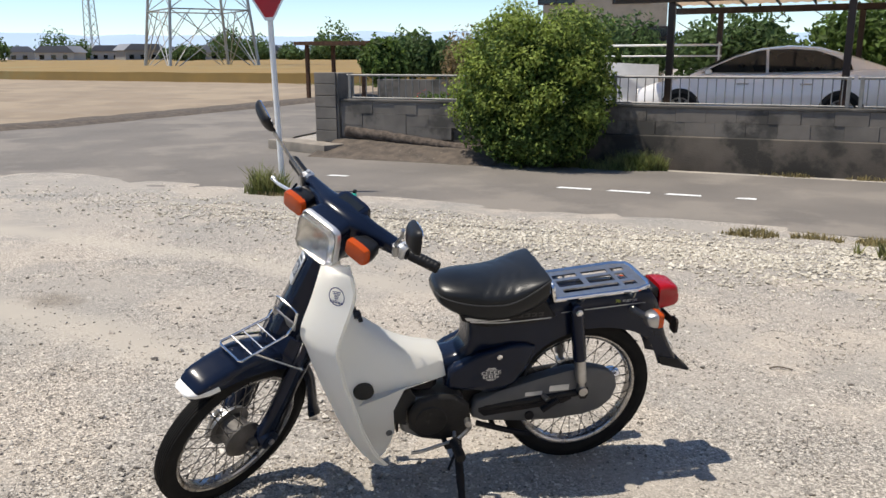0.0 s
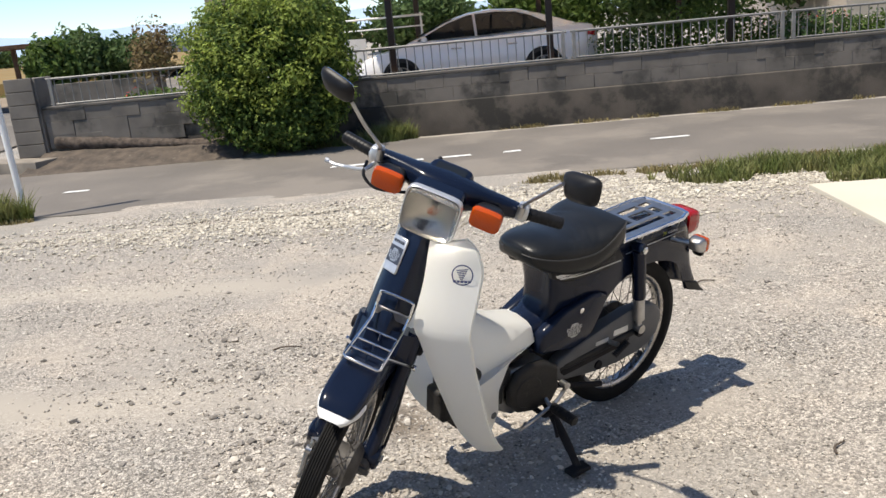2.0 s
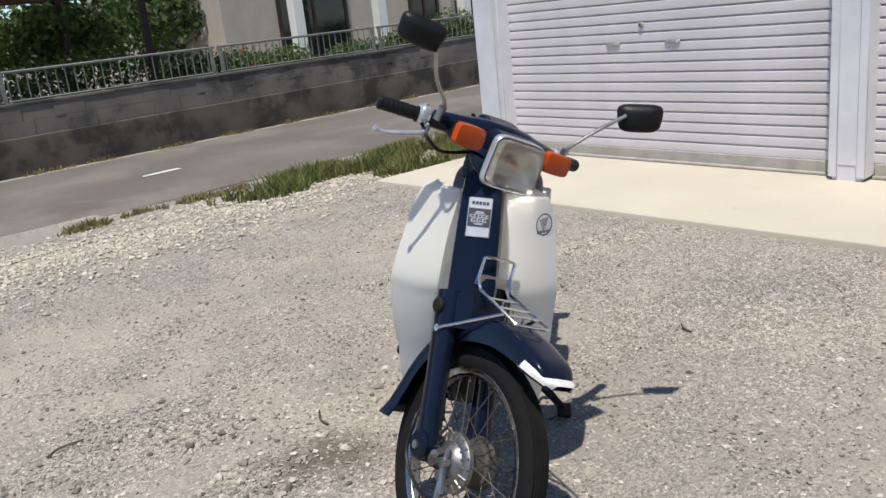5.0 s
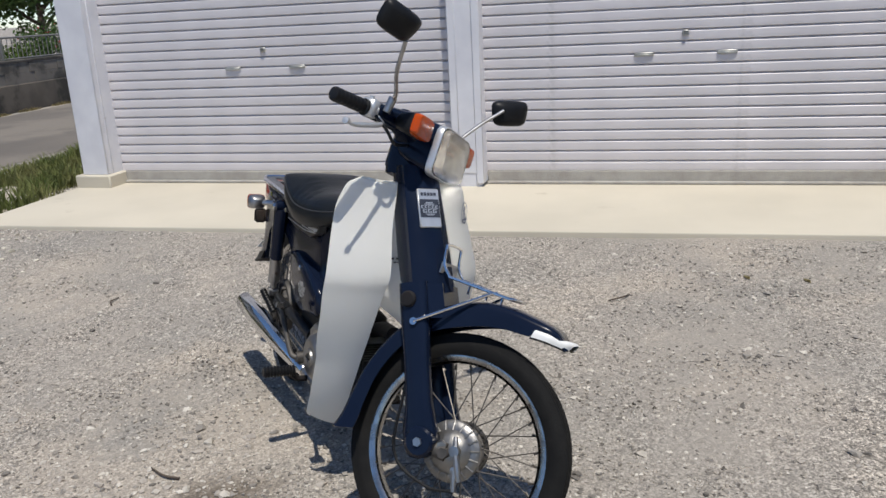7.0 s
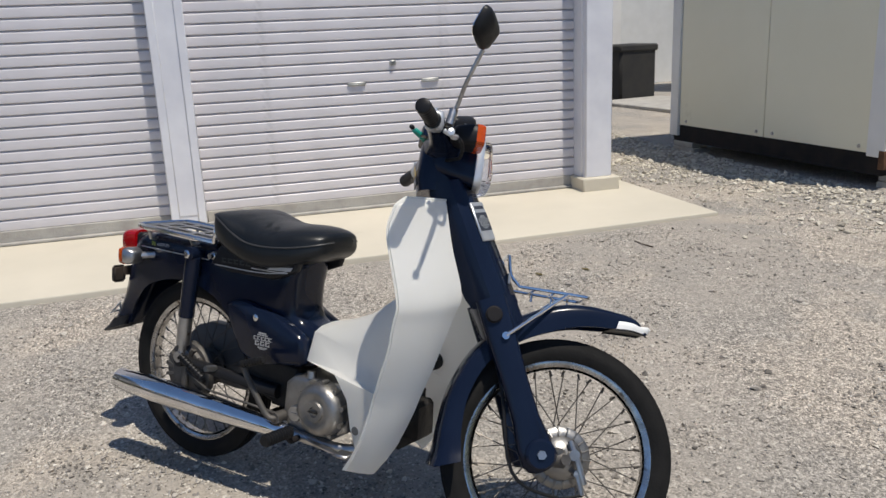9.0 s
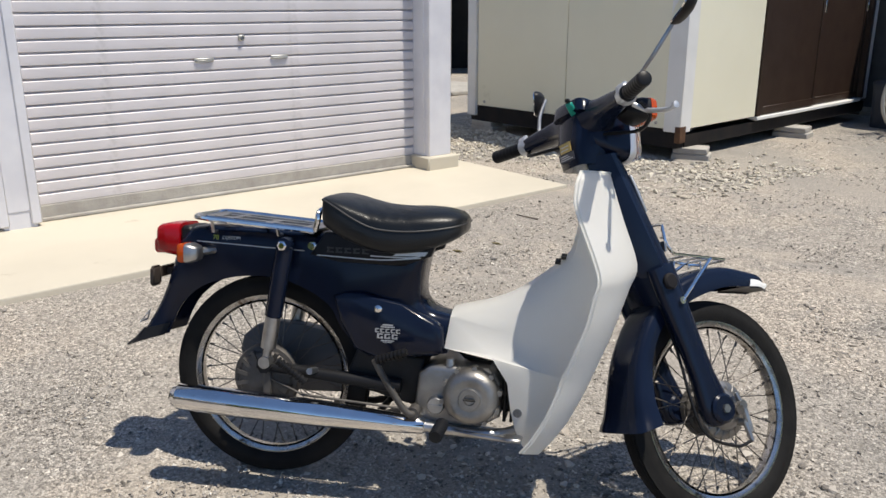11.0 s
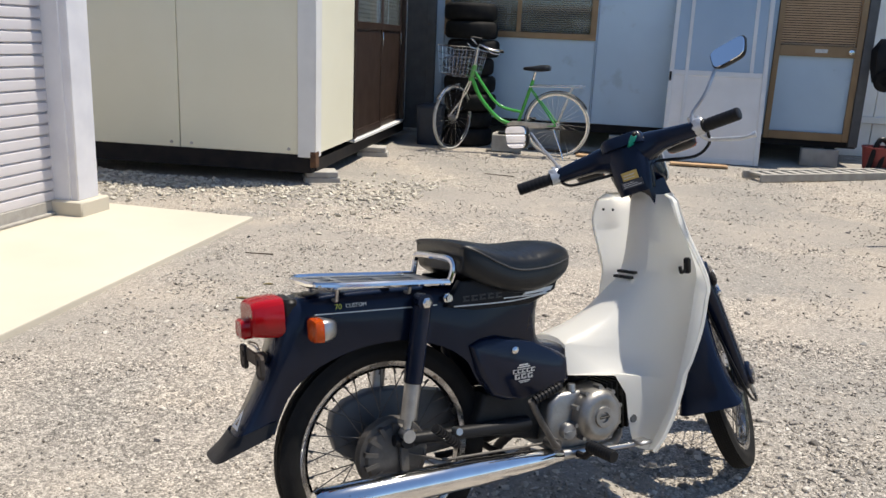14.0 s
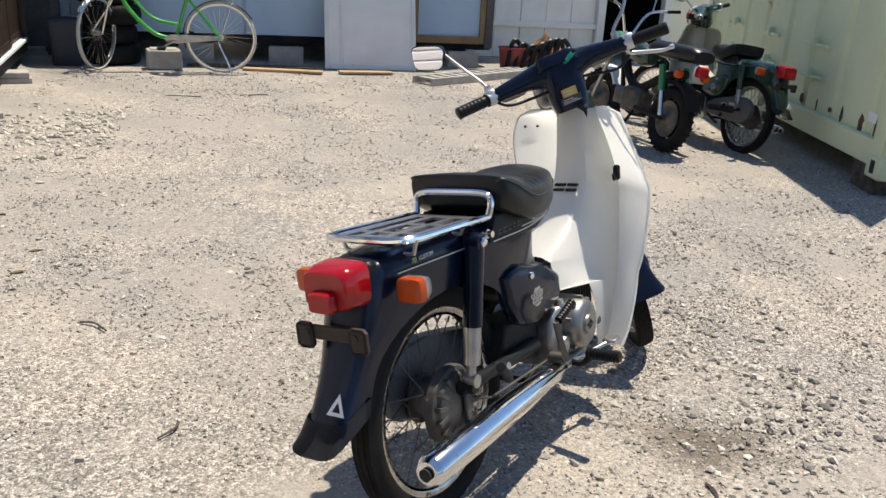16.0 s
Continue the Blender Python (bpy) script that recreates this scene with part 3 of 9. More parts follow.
# crumbling earth bank between the road and the field
bank = [Vector((x, y, 0)) for x, y in ((-44, -7.6), (-30.8, 1.0), (-19.2, 8.2), (-17.2, 10.6), (-16.3, 12.6), (-16.6, 18.5), (-18.1, 36.0))]
steps = [p.lerp(q, k / 24) for p, q in zip(bank, bank[1:]) for k in range(24)]
bm = B()
prev = None
for p, q in zip(steps, steps[1:]):
    out = Vector((-(q - p).y, (q - p).x, 0)).normalized()
    cur = []
    for d, z in ((-0.12, 0.012), (0.05, 0.05), (0.3, 0.085), (0.7, 0.07), (1.4, 0.05), (2.4, -0.02)):
        c = p + out * (d + 0.12 * noise.noise((p.x * 1.3, p.y * 1.3, d)))
        cur.append(bm.verts.new((c.x, c.y, ROAD_Z + z + (0.035 * noise.noise((c.x * 2.1, c.y * 2.1, 5)) if 0 < d < 2 else 0))))
    if prev:
        for j in range(5):
            bm.faces.new((prev[j], cur[j], cur[j + 1], prev[j + 1]))
    prev = cur
tagged(part("field_bank", bm, M["soil"], None, "crumbling brown earth bank along the field", 60), category="earth bank", kind="structure")
bm = B()
rows = []
wx = [-330 + i * 3.2 for i in range(98)]
wy = [36.5 + 0.9 * j for j in range(20)] + [56 + 6 * j for j in range(22)]
rows = [[bm.verts.new((x, y, ROAD_Z + 0.62 + 0.06 * noise.noise((x * .5, y * .5, 0)))) for x in wx] for y in wy]
for a, b in zip(rows, rows[1:]):
    for i in range(len(wx) - 1):
        bm.faces.new((a[i], a[i + 1], b[i + 1], b[i]))
skirt = [bm.verts.new((v.co.x, v.co.y - 0.05, ROAD_Z - 0.02)) for v in rows[0]]
for i in range(len(wx) - 1):
    bm.faces.new((skirt[i], skirt[i + 1], rows[0][i + 1], rows[0][i]))
tagged(part("wheat_field", bm, M["wheat"], None, "ripe golden wheat standing in a wide field", 60), category="wheat field", kind="stuff")

# concrete apron of the garage
bm = B()
slab(bm, [(0.85, 6.13), (1.01, -0.17), (2.4, -0.17), (2.4, 6.13)], -0.12, 0.03, 0.01, axis="z")
tagged(part("apron", bm, M["concrete"], None, "pale cream concrete apron before the garage"), category="concrete apron", kind="structure")

# garage
GX = 2.12
garage = thing("garage", "white steel garage with two grey roller shutters", "garage", kind="structure")
bm = B()
box(bm, GX + 0.17, 8.0, 0.05, 0.13, 0.03, 3.2)
box(bm, GX + 0.17, 8.0, 5.98, 6.08, 0.03, 3.2)
box(bm, 7.9, 8.0, 0.132, 5.978, 0.03, 3.2)
part("wall", bm, M["column"], garage)
bm = B()
box(bm, GX - 0.03, GX + 0.12, 0.3, 2.88, 2.5, 3.2, 0.01)
box(bm, GX - 0.03, GX + 0.12, 3.16, 5.8, 2.5, 3.2, 0.01)
part("lintel", bm, M["column"], garage)
bm = B()
box(bm, GX - 0.25, 8.1, -0.2, 6.3, 3.2, 3.3)
part("roof", bm, M["roof"], garage)
for y0, y1 in ((0.04, 0.25), (2.93, 3.11), (5.86, 6.09)):
    bm = B()
    front = GX - (0.05 if 2 < y0 < 5 else 0.11)
    box(bm, front, GX + 0.16, y0, y1, 0.12, 3.2, 0.008)
    col = part("column", bm, M["column"], garage)
    if y0 < 2 or y0 > 5:
        bm = B()
        box(bm, GX - 0.16, GX + 0.2, y0 - 0.04, y1 + 0.04, 0.0, 0.125, 0.01)
        part("plinth", bm, M["concrete"], col)
    else:
        bm = B()
        box(bm, front + 0.005, GX + 0.15, y0 + 0.005, y1 - 0.005, 0.02, 0.125)
        part("plinth", bm, M["column"], col)
for y0, y1, hy in ((0.23, 2.94, 1.6), (3.1, 5.88, 4.53)):
    SX = GX + 0.06
    sh = thing("roller_shutter", "closed grey ribbed steel roller shutter", "roller shutter", group="shutters of the garage", kind="structure")
    for yy in (y0 - 0.025, y1 - 0.03):
        bm = B()
        box(bm, SX - 0.12, SX + 0.04, yy, yy + 0.055, 0.05, 2.5, 0.006)
        part("guide_rail", bm, M["column"], sh)
    bm = B()
    box(bm, SX - 0.005, SX + 0.045, y0 + 0.03, y1 - 0.03, 0.035, 0.125, 0.01)
    box(bm, SX - 0.03, SX + 0.03, y0 + 0.03, y1 - 0.03, 0.031, 0.05, 0.005)
    part("bottom_bar", bm, M["greyblock"], sh)
    bm = B()
    pr = [(0.022, 0.0), (0.004, 0.002), (0.0, 0.005), (-0.002, 0.03), (0.0, 0.056), (0.003, 0.059), (0.016, 0.06), (0.02, 0.069), (0.022, 0.07)]
    loft(bm, [[(SX + a, y, b) for a, b in pr] for y in (y0 + 0.03, y1 - 0.03)], closed=False)
    me = mesh_of(bm, "slat", M["shutter"], 35)
    for i in range(35):
        o = new("slat", me)
        o.parent = sh
        o.location = (0, 0, 0.12 + 0.07 * i)
    for dy in (-0.255, 0.255):
        bm = B()
        box(bm, SX - 0.012, SX - 0.002, hy + dy - 0.062, hy + dy + 0.062, 0.87, 0.894, 0.005)
        box(bm, SX - 0.016, SX - 0.011, hy + dy - 0.05, hy + dy + 0.05, 0.872, 0.882, 0.002)
        part("handle", bm, M["galv"], sh)
    bm = B()
    box(bm, SX - 0.012, SX - 0.001, hy - 0.022, hy + 0.022, 0.99, 1.026, 0.006)
    lathe(bm, [(0.012, -0.012), (0.012, 0.0), (0.0, 0.0)], 12, "x", (SX - 0.01, hy, 1.008))
    part("lock", bm, M["galv"], sh)

# wall along the road
wall = thing("boundary_wall", "low stained concrete and block wall beside the road", "wall", kind="structure")
X0, X1 = -8.3, 34.0


def along(bm, x0, x1, d0, d1, z0, z1, bevel=0.0):
    """A length of wall between two stations, d metres behind the wall's face."""
    vs = [(x0, wall_y(x0) + d0), (x1, wall_y(x1) + d0), (x1, wall_y(x1) + d1), (x0, wall_y(x0) + d1)]
    return slab(bm, vs, z0, z1, bevel, axis="z")


bm = B()
along(bm, -5.6, X1, -0.06, 0.17, -0.4, 0.3, 0.02)
along(bm, X0 + 0.45, -5.6, -0.0, 0.17, -0.2, 0.12, 0.0)
part("footing", bm, M["footing"], wall)
bm = B()
along(bm, X0, X0 + 0.45, -0.05, 0.4, -0.2, 1.12, 0.015)
part("pillar", bm, M["block"], wall)
bm = B()
along(bm, X0 + 0.45, X1, -0.025, 0.14, 0.67, 0.71, 0.008)
part("coping", bm, M["oldwall"], wall)
# fence on the wall
FENCE = 0.06
for a, b in ((X0 + 0.55, -5.4), (-3.45, -0.4), (-0.35, 2.6), (2.65, 5.6), (5.65, 8.6), (8.65, 11.6), (11.65, 14.6), (14.65, 17.6)):
    fence = thing("railing", "grey metal railing with thin bars on the wall", "railing", group="railings on the wall")
    for z, r in ((0.73, 0.014), (1.085, 0.018)):
        bm = B()
        tube(bm, [(a, wall_y(a) + FENCE, z), (b, wall_y(b) + FENCE, z)], r, 6)
        part("rail", bm, M["railgrey"], fence)
    for x in (a + 0.05, b - 0.05):
        bm = B()
        box(bm, x - 0.025, x + 0.025, wall_y(x) + FENCE - 0.02, wall_y(x) + FENCE + 0.02, 0.68, 1.1, 0.004)
        part("post", bm, M["railgrey"], fence)
    bm = B()
    tube(bm, [(0, 0, 0.735), (0, 0, 1.08)], 0.0075, 5)
    me = mesh_of(bm, "bar", M["railgrey"])
    k = int((b - a) / 0.115)
    for i in range(1, k):
        x = a + (b - a) * i / k
        o = new("bar", me)
        o.parent = fence
        o.location = (x, wall_y(x) + FENCE, 0)

# ---- the motorcycle ----
def bike_frame():
    h, l = radians(-138.7), radians(10)
    f = Vector((math.cos(h), math.sin(h), 0))
    side = Vector((-math.sin(h), math.cos(h), 0)) * math.cos(l) - Vector((0, 0, 1)) * math.sin(l)
    up = f.cross(side)
    o = Vector((-0.915, 3.017, 0.012)) + side * 0.005
    return Matrix(((f.x, side.x, up.x, o.x), (f.y, side.y, up.y, o.y), (f.z, side.z, up.z, o.z), (0, 0, 0, 1)))


RAKE = Vector((-math.sin(radians(26.5)), 0, math.cos(radians(26.5))))
PIVOT = Vector((1.135, 0, 0.26))
TURN = 40.0
STEER = Matrix.Translation(PIVOT) @ Matrix.Rotation(radians(TURN), 4, RAKE) @ Matrix.Translation(-PIVOT + Vector((0, 0.021, 0)))
REAR = Vector((-0.015, 0, 0.243))
FRONT = Vector((1.168, 0, 0.238))


def ring_section(cx, cz, w, h, n=16, p=2.6, y0=0.0):
    """A rounded box across x, at height cz."""
    out = []
    for j in range(n):
        t = 2 * math.pi * j / n
        c, s = math.cos(t), math.sin(t)
        out.append((abs(c) ** (2 / p) * math.copysign(w, c) + y0, abs(s) ** (2 / p) * math.copysign(h, s) + cz))
    return [(cx, a, b) for a, b in out]


def thick(bm, t):
    bmesh.ops.recalc_face_normals(bm, faces=bm.faces)
    bmesh.ops.solidify(bm, geom=bm.faces[:], thickness=t)
    return bm


def channel(bm, stations, t=0.004):
    """A folded sheet: outer line p, edge line q, half width w."""
    rings = []
    for (px, pz), (qx, qz), w in stations:
        p, q = Vector((px, 0, pz)), Vector((qx, 0, qz))
        side = []
        for f, k in ((0, 1), (0.35, 1.0), (0.7, 0.98), (0.88, 0.9), (0.97, 0.68), (1.0, 0.36)):
            c = q.lerp(p, f)
            side.append((c.x, w * k, c.z))
        rings.append(side + [(p.x, 0, p.z)] + [(a, -b, c) for a, b, c in side[::-1]])
    loft(bm, rings, closed=False)
    return thick(bm, t)


def refine(stations, n=3):
    flatrows = [(*p, *q, w) for p, q, w in stations]
    a = smooth_curve([Vector(r[0:3]) for r in flatrows], n)
    b = smooth_curve([Vector((r[3], r[4], 0)) for r in flatrows], n)
    return [((u.x, u.y), (u.z, v.x), v.y) for u, v in zip(a, b)]


def make_wheel(name, parent, at, hub_r, tyre_w, tread, label):
    bm = B()
    lathe(bm, [(0.218, -0.016), (0.228, -0.021), (0.233, -0.021), (0.233, -0.018), (0.224, -0.014), (0.219, -0.006), (0.219, 0.006), (0.224, 0.014), (0.233, 0.018), (0.233, 0.021), (0.228, 0.021), (0.218, 0.016), (0.2145, 0.006), (0.2145, -0.006), (0.212, -0.016)], 64, caps=False)
    wheel = part(name, bm, M["rim"], parent, label, 50, at)
    bm = B()
    h = tyre_w / 2
    prof = [(0.226, -0.016), (0.236, -h * 0.75), (0.25, -h), (0.266, -h * 0.97), (0.277, -h * 0.8)]
    k = 7
    for i in range(k):
        a = -0.72 + 1.44 * i / (k - 1)
        r = 0.2805 + 0.0075 * (1 - a * a)
        d = 1.44 / (k - 1) * 0.3
        if tread == "rib" or i in (1, 3, 5):
            prof += [(r, (a - d) * h), (r, (a + d) * h), (r - 0.0035, (a + d * 1.3) * h), (r - 0.0035, (a + d * 2.0) * h)]
        else:
            prof += [(r, (a - d) * h), (r, (a + d) * h)]
    prof += [(0.277, h * 0.8), (0.266, h * 0.97), (0.25, h), (0.236, h * 0.75), (0.226, 0.016)]
    lathe(bm, prof, 72, caps=False)
    if tread == "block":
        for i in range(60):
            for s in (-1, 1):
                bx = B()
                box(bx, -0.006, 0.006, 0, h * 0.42, 0.2785, 0.2845)
                bmesh.ops.transform(bx, matrix=Matrix.Rotation(2 * math.pi * (i + 0.5 * (s > 0)) / 60, 4, "Y") @ Matrix.Translation((0, s * h * 0.52 - h * 0.21, 0)) , verts=bx.verts)
                me = bpy.data.meshes.new("t")
                bx.to_mesh(me)
                bm.from_mesh(me)
                bx.free()
                bpy.data.meshes.remove(me)
    part("tyre", bm, M["rubber"], wheel, "black rubber tyre with dusty tread", 35)
    bm = B()
    lathe(bm, [(0.02, -0.062), (hub_r * 0.8, -0.05), (hub_r, -0.036), (hub_r, -0.03), (hub_r * 0.86, -0.026), (hub_r * 0.86, 0.026), (hub_r, 0.03), (hub_r, 0.036), (hub_r * 0.8, 0.05), (0.02, 0.062)], 32)
    for i in range(18):
        a = 2 * math.pi * i / 18
        for s in (-1, 1):
            tube(bm, [(math.cos(a) * hub_r * 0.93, s * 0.028, math.sin(a) * hub_r * 0.93), (math.cos(a) * hub_r * 0.93, s * 0.042, math.sin(a) * hub_r * 0.93)], 0.004, 5)
    part("hub", bm, M["dirtyalloy"], wheel, "dull cast alloy drum hub")
    for s in (-1, 1):
        for lead in (-1, 1):
            bm = B()
            a = lead * radians(26)
            tube(bm, [(math.sin(a) * hub_r * 0.95, s * 0.034, math.cos(a) * hub_r * 0.95), (0, s * 0.004, 0.21)], 0.0016, 5)
            tube(bm, [(math.sin(a) * 0.013, s * 0.006, 0.196), (0, s * 0.002, 0.21)], 0.003, 5)
            me = mesh_of(bm, "spoke", M["spoke"])
            for i in range(9):
                o = new("spoke", me)
                o.parent = wheel
                o.matrix_basis = Matrix.Rotation(2 * math.pi * (i + (0.25 if lead > 0 else 0) + (0.5 if s > 0 else 0)) / 9, 4, "Y")
    return wheel


def text_mesh(s, size, material, name="lettering", extrude=0.0004):
    cu = bpy.data.curves.new(name, "FONT")
    cu.body, cu.size, cu.extrude = s, size, extrude
    cu.align_x, cu.align_y = "CENTER", "CENTER"
    tmp = bpy.data.objects.new(name, cu)
    me = bpy.data.meshes.new_from_object(tmp)
    bpy.data.objects.remove(tmp)
    me.materials.clear()
    me.materials.append(material)
    return me


def plate_frame(origin, right, up):
    """A pose whose x runs along right, y along up, z out of the face."""
    r = Vector(right).normalized()
    u = Vector(up)
    u = (u - r * u.dot(r)).normalized()
    n = r.cross(u)
    o = Vector(origin)
    return Matrix(((r.x, u.x, n.x, o.x), (r.y, u.y, n.y, o.y), (r.z, u.z, n.z, o.z), (0, 0, 0, 1)))


def bars_badge(bm, w, h, rows):
    """Bars standing for a printed badge: rows of (x0, x1, y0, y1) in fractions."""
    for a, b, c, d in rows:
        box(bm, (a - 0.5) * w, (b - 0.5) * w, (c - 0.5) * h, (d - 0.5) * h, 0, 0.0008)
    return bm


def super_badge(parent, at):
    rows = [(0.3, 0.7, 0.9, 0.98), (0.22, 0.78, 0.8, 0.86)]
    x = 0.02
    for i in range(5):
        rows += [(x, x + 0.16, 0.52, 0.57), (x, x + 0.05, 0.52, 0.74), (x, x + 0.16, 0.69, 0.74)]
        x += 0.2
    x = 0.1
    for i in range(3):
        rows += [(x, x + 0.22, 0.2, 0.26), (x, x + 0.07, 0.2, 0.47), (x, x + 0.22, 0.41, 0.47), (x + 0.15, x + 0.22, 0.2, 0.33)]
        x += 0.28
    rows += [(0.25, 0.75, 0.07, 0.13), (0.33, 0.67, 0.0, 0.04)]
    bm = B()
    bars_badge(bm, 0.068, 0.048, rows)
    return part("badge", bm, M["silver"], parent, "silver printed badge", 0, at)


def indicator(parent, centre, facing, side, housing, lens_w=0.07, lens_h=0.045, depth=0.045, stalk=None):
    """A turn signal: housing with an amber lens on the end that faces front or back."""
    c = Vector(centre)
    bm = B()
    loft(bm, [[(c.x + facing * dx, c.y + a, c.z + b) for _, a, b in ring_section(0, 0, lens_w / 2 * k, lens_h / 2 * k, 16, 4)] for dx, k in ((-depth * 0.75, 0.45), (-depth * 0.6, 0.75), (-depth * 0.2, 0.98), (0.0, 1.0))])
    if stalk:
        tube(bm, [c - Vector((facing * depth * 0.3, 0, 0)), stalk], 0.011, 8)
    ob = part("turn_signal", bm, housing, parent, "turn signal with an amber lens")
    bm = B()
    loft(bm, [[(c.x + facing * dx, c.y + a, c.z + b) for _, a, b in ring_section(0, 0, lens_w / 2 * k, lens_h / 2 * k, 16, 5)] for dx, k in ((0.0005, 1.0), (0.012, 0.99), (0.019, 0.93), (0.021, 0.8))])
    part("lens", bm, M["amber"], ob, "amber ribbed lens", 30)
    return ob


def build_motorcycle(carrier=True):
    mb = thing("motorcycle", "old dark blue step-through motorcycle with white leg shields", "motorcycle", bike_frame())

    # wheels
    make_wheel("rear_wheel", mb, Matrix.Translation(REAR) @ Matrix.Scale(0.948, 4), 0.062, 0.066, "block", "chrome rear rim with wire spokes")
    make_wheel("front_wheel", mb, STEER @ Matrix.Translation(FRONT) @ Matrix.Scale(0.968, 4), 0.06, 0.056, "rib", "chrome front rim with wire spokes")

    # pressed frame with the rear mudguard
    st = [((-0.405, 0.322), (-0.298, 0.345), 0.052), ((-0.372, 0.36), (-0.28, 0.388), 0.05), ((-0.325, 0.44), (-0.25, 0.438), 0.054), ((-0.29, 0.53), (-0.192, 0.484), 0.066),
          ((-0.262, 0.615), (-0.115, 0.511), 0.072), ((-0.21, 0.645), (-0.05, 0.521), 0.076), ((-0.05, 0.647), (0.03, 0.519), 0.08), ((0.1, 0.645), (0.115, 0.493), 0.086),
          ((0.2, 0.642), (0.175, 0.452), 0.09), ((0.3, 0.64), (0.202, 0.402), 0.088), ((0.42, 0.638), (0.24, 0.36), 0.08), ((0.412, 0.575), (0.29, 0.335), 0.074),
          ((0.404, 0.5), (0.35, 0.335), 0.072), ((0.43, 0.458), (0.41, 0.34), 0.07), ((0.49, 0.443), (0.478, 0.35), 0.068)]
    bm = B()
    channel(bm, refine(st, 3), 0.003)
    body = part("frame_body", bm, M["navy"], mb, "dark blue pressed steel frame and rear mudguard", 50)
    # pinstripe with the model lettering on both sides
    for s in (-1, 1):
        bm = B()
        tube(bm, smooth_curve([(-0.2, s * 0.081, 0.607), (0.0, s * 0.0865, 0.6), (0.1, s * 0.09, 0.597)], 5), 0.0016, 4)
        part("pinstripe", bm, M["silver"], body)
        for t, x, mt in (("70", -0.145 if s < 0 else -0.098, M["lime"]), ("CUSTOM", -0.102 if s < 0 else -0.141, M["silver"])):
            o = new("lettering", text_mesh(t, 0.017 if t == "70" else 0.0125, mt))
            o.parent = body
            o.matrix_basis = plate_frame((x, s * 0.0835, 0.619), (-s * -1 if s > 0 else 1, 0, 0) if s < 0 else (-1, 0, 0), (0, 0, 1))
    # mud flap at the tip
    bm = B()
    channel(bm, [((-0.435, 0.302), (-0.31, 0.342), 0.06), ((-0.41, 0.322), (-0.3, 0.36), 0.056), ((-0.385, 0.35), (-0.293, 0.375), 0.054)], 0.005)
    part("mud_flap", bm, M["black"], mb, "black rubber mudguard tip")
    # warning triangle on the mudguard
    tr = plate_frame((-0.357, -0.03, 0.395), (-0.5, -0.8, 0.2), (0.45, 0, 0.85))
    bm = B()
    tri = [(-0.022, -0.019), (0.022, -0.019), (0, 0.024)]
    inner = [(-0.011, -0.012), (0.011, -0.012), (0, 0.009)]
    vo = [bm.verts.new((a, b, 0.0)) for a, b in tri]
    vi = [bm.verts.new((a, b, 0.0)) for a, b in inner]
    for i in range(3):
        bm.faces.new((vo[i], vo[(i + 1) % 3], vi[(i + 1) % 3], vi[i]))
    thick(bm, 0.001)
    part("reflector_triangle", bm, M["whiteprint"], mb, "white triangle sticker", 0, plate_frame((-0.3705, -0.034, 0.385), (0, -1, 0), (0.5, 0, 0.87)) @ Matrix.Translation((0, 0, 0.003)))
    # plate bracket
    bm = B()
    box(bm, -0.326, -0.319, -0.055, 0.055, 0.498, 0.528, 0.002)
    for s in (-1, 1):
        box(bm, -0.33, -0.322, s * 0.068 - 0.022, s * 0.068 + 0.022, 0.478, 0.532, 0.008)
        lathe(bm, [(0.0, -0.003), (0.008, -0.003), (0.008, 0.002), (0, 0.002)], 10, "x", (-0.33, s * 0.062, 0.512))
    box(bm, -0.324, -0.28, -0.02, 0.02, 0.505, 0.52)
    part("plate_bracket", bm, M["rustdark"], mb, "rusty dark steel plate bracket without a plate")

    # side covers
    cov = [(0.182, 0.487), (0.215, 0.5), (0.262, 0.503), (0.36, 0.475), (0.448, 0.437), (0.47, 0.42), (0.474, 0.36), (0.455, 0.347), (0.33, 0.334), (0.28, 0.334), (0.24, 0.352), (0.2, 0.42)]
    for s in (-1, 1):
        bm = B()
        slab(bm, cov, s * 0.06, s * 0.106, 0.016)
        sc = part("side_cover", bm, M["navy"], mb, "dark blue side cover", 50)
        ctr = plate_frame((0.33, s * 0.1068, 0.4), (-s, 0, 0), (0, 0, 1))
        super_badge(sc, ctr)
        bm = B()
        lathe(bm, [(0, 0.0), (0.009, 0.0), (0.0095, 0.004), (0.004, 0.007), (0, 0.007)], 12, "y", (0, 0, 0))
        part("knob", bm, M["chrome"], sc, "", 40, Matrix.Translation((0.305, s * 0.106, 0.462)) @ Matrix.Rotation(0 if s > 0 else math.pi, 4, "X"))

    # seat: station x, half width, crown, height of the piping, lower edge
    keys = [(0.158, 0.112, 0.736, 0.728, 0.68), (0.163, 0.13, 0.743, 0.734, 0.666), (0.2, 0.142, 0.741, 0.716, 0.645), (0.25, 0.145, 0.731, 0.688, 0.624), (0.3, 0.142, 0.722, 0.669, 0.609), (0.36, 0.133, 0.719, 0.664, 0.606), (0.42, 0.12, 0.721, 0.667, 0.615), (0.47, 0.1, 0.717, 0.674, 0.633), (0.5, 0.076, 0.708, 0.68, 0.65), (0.513, 0.04, 0.696, 0.684, 0.666)]
    ex = smooth_curve([Vector((a, b, c)) for a, b, c, d, e in keys], 6)
    ed = smooth_curve([Vector((a, d, e)) for a, b, c, d, e in keys], 6)
    bm = B()
    rings, welt = [], []
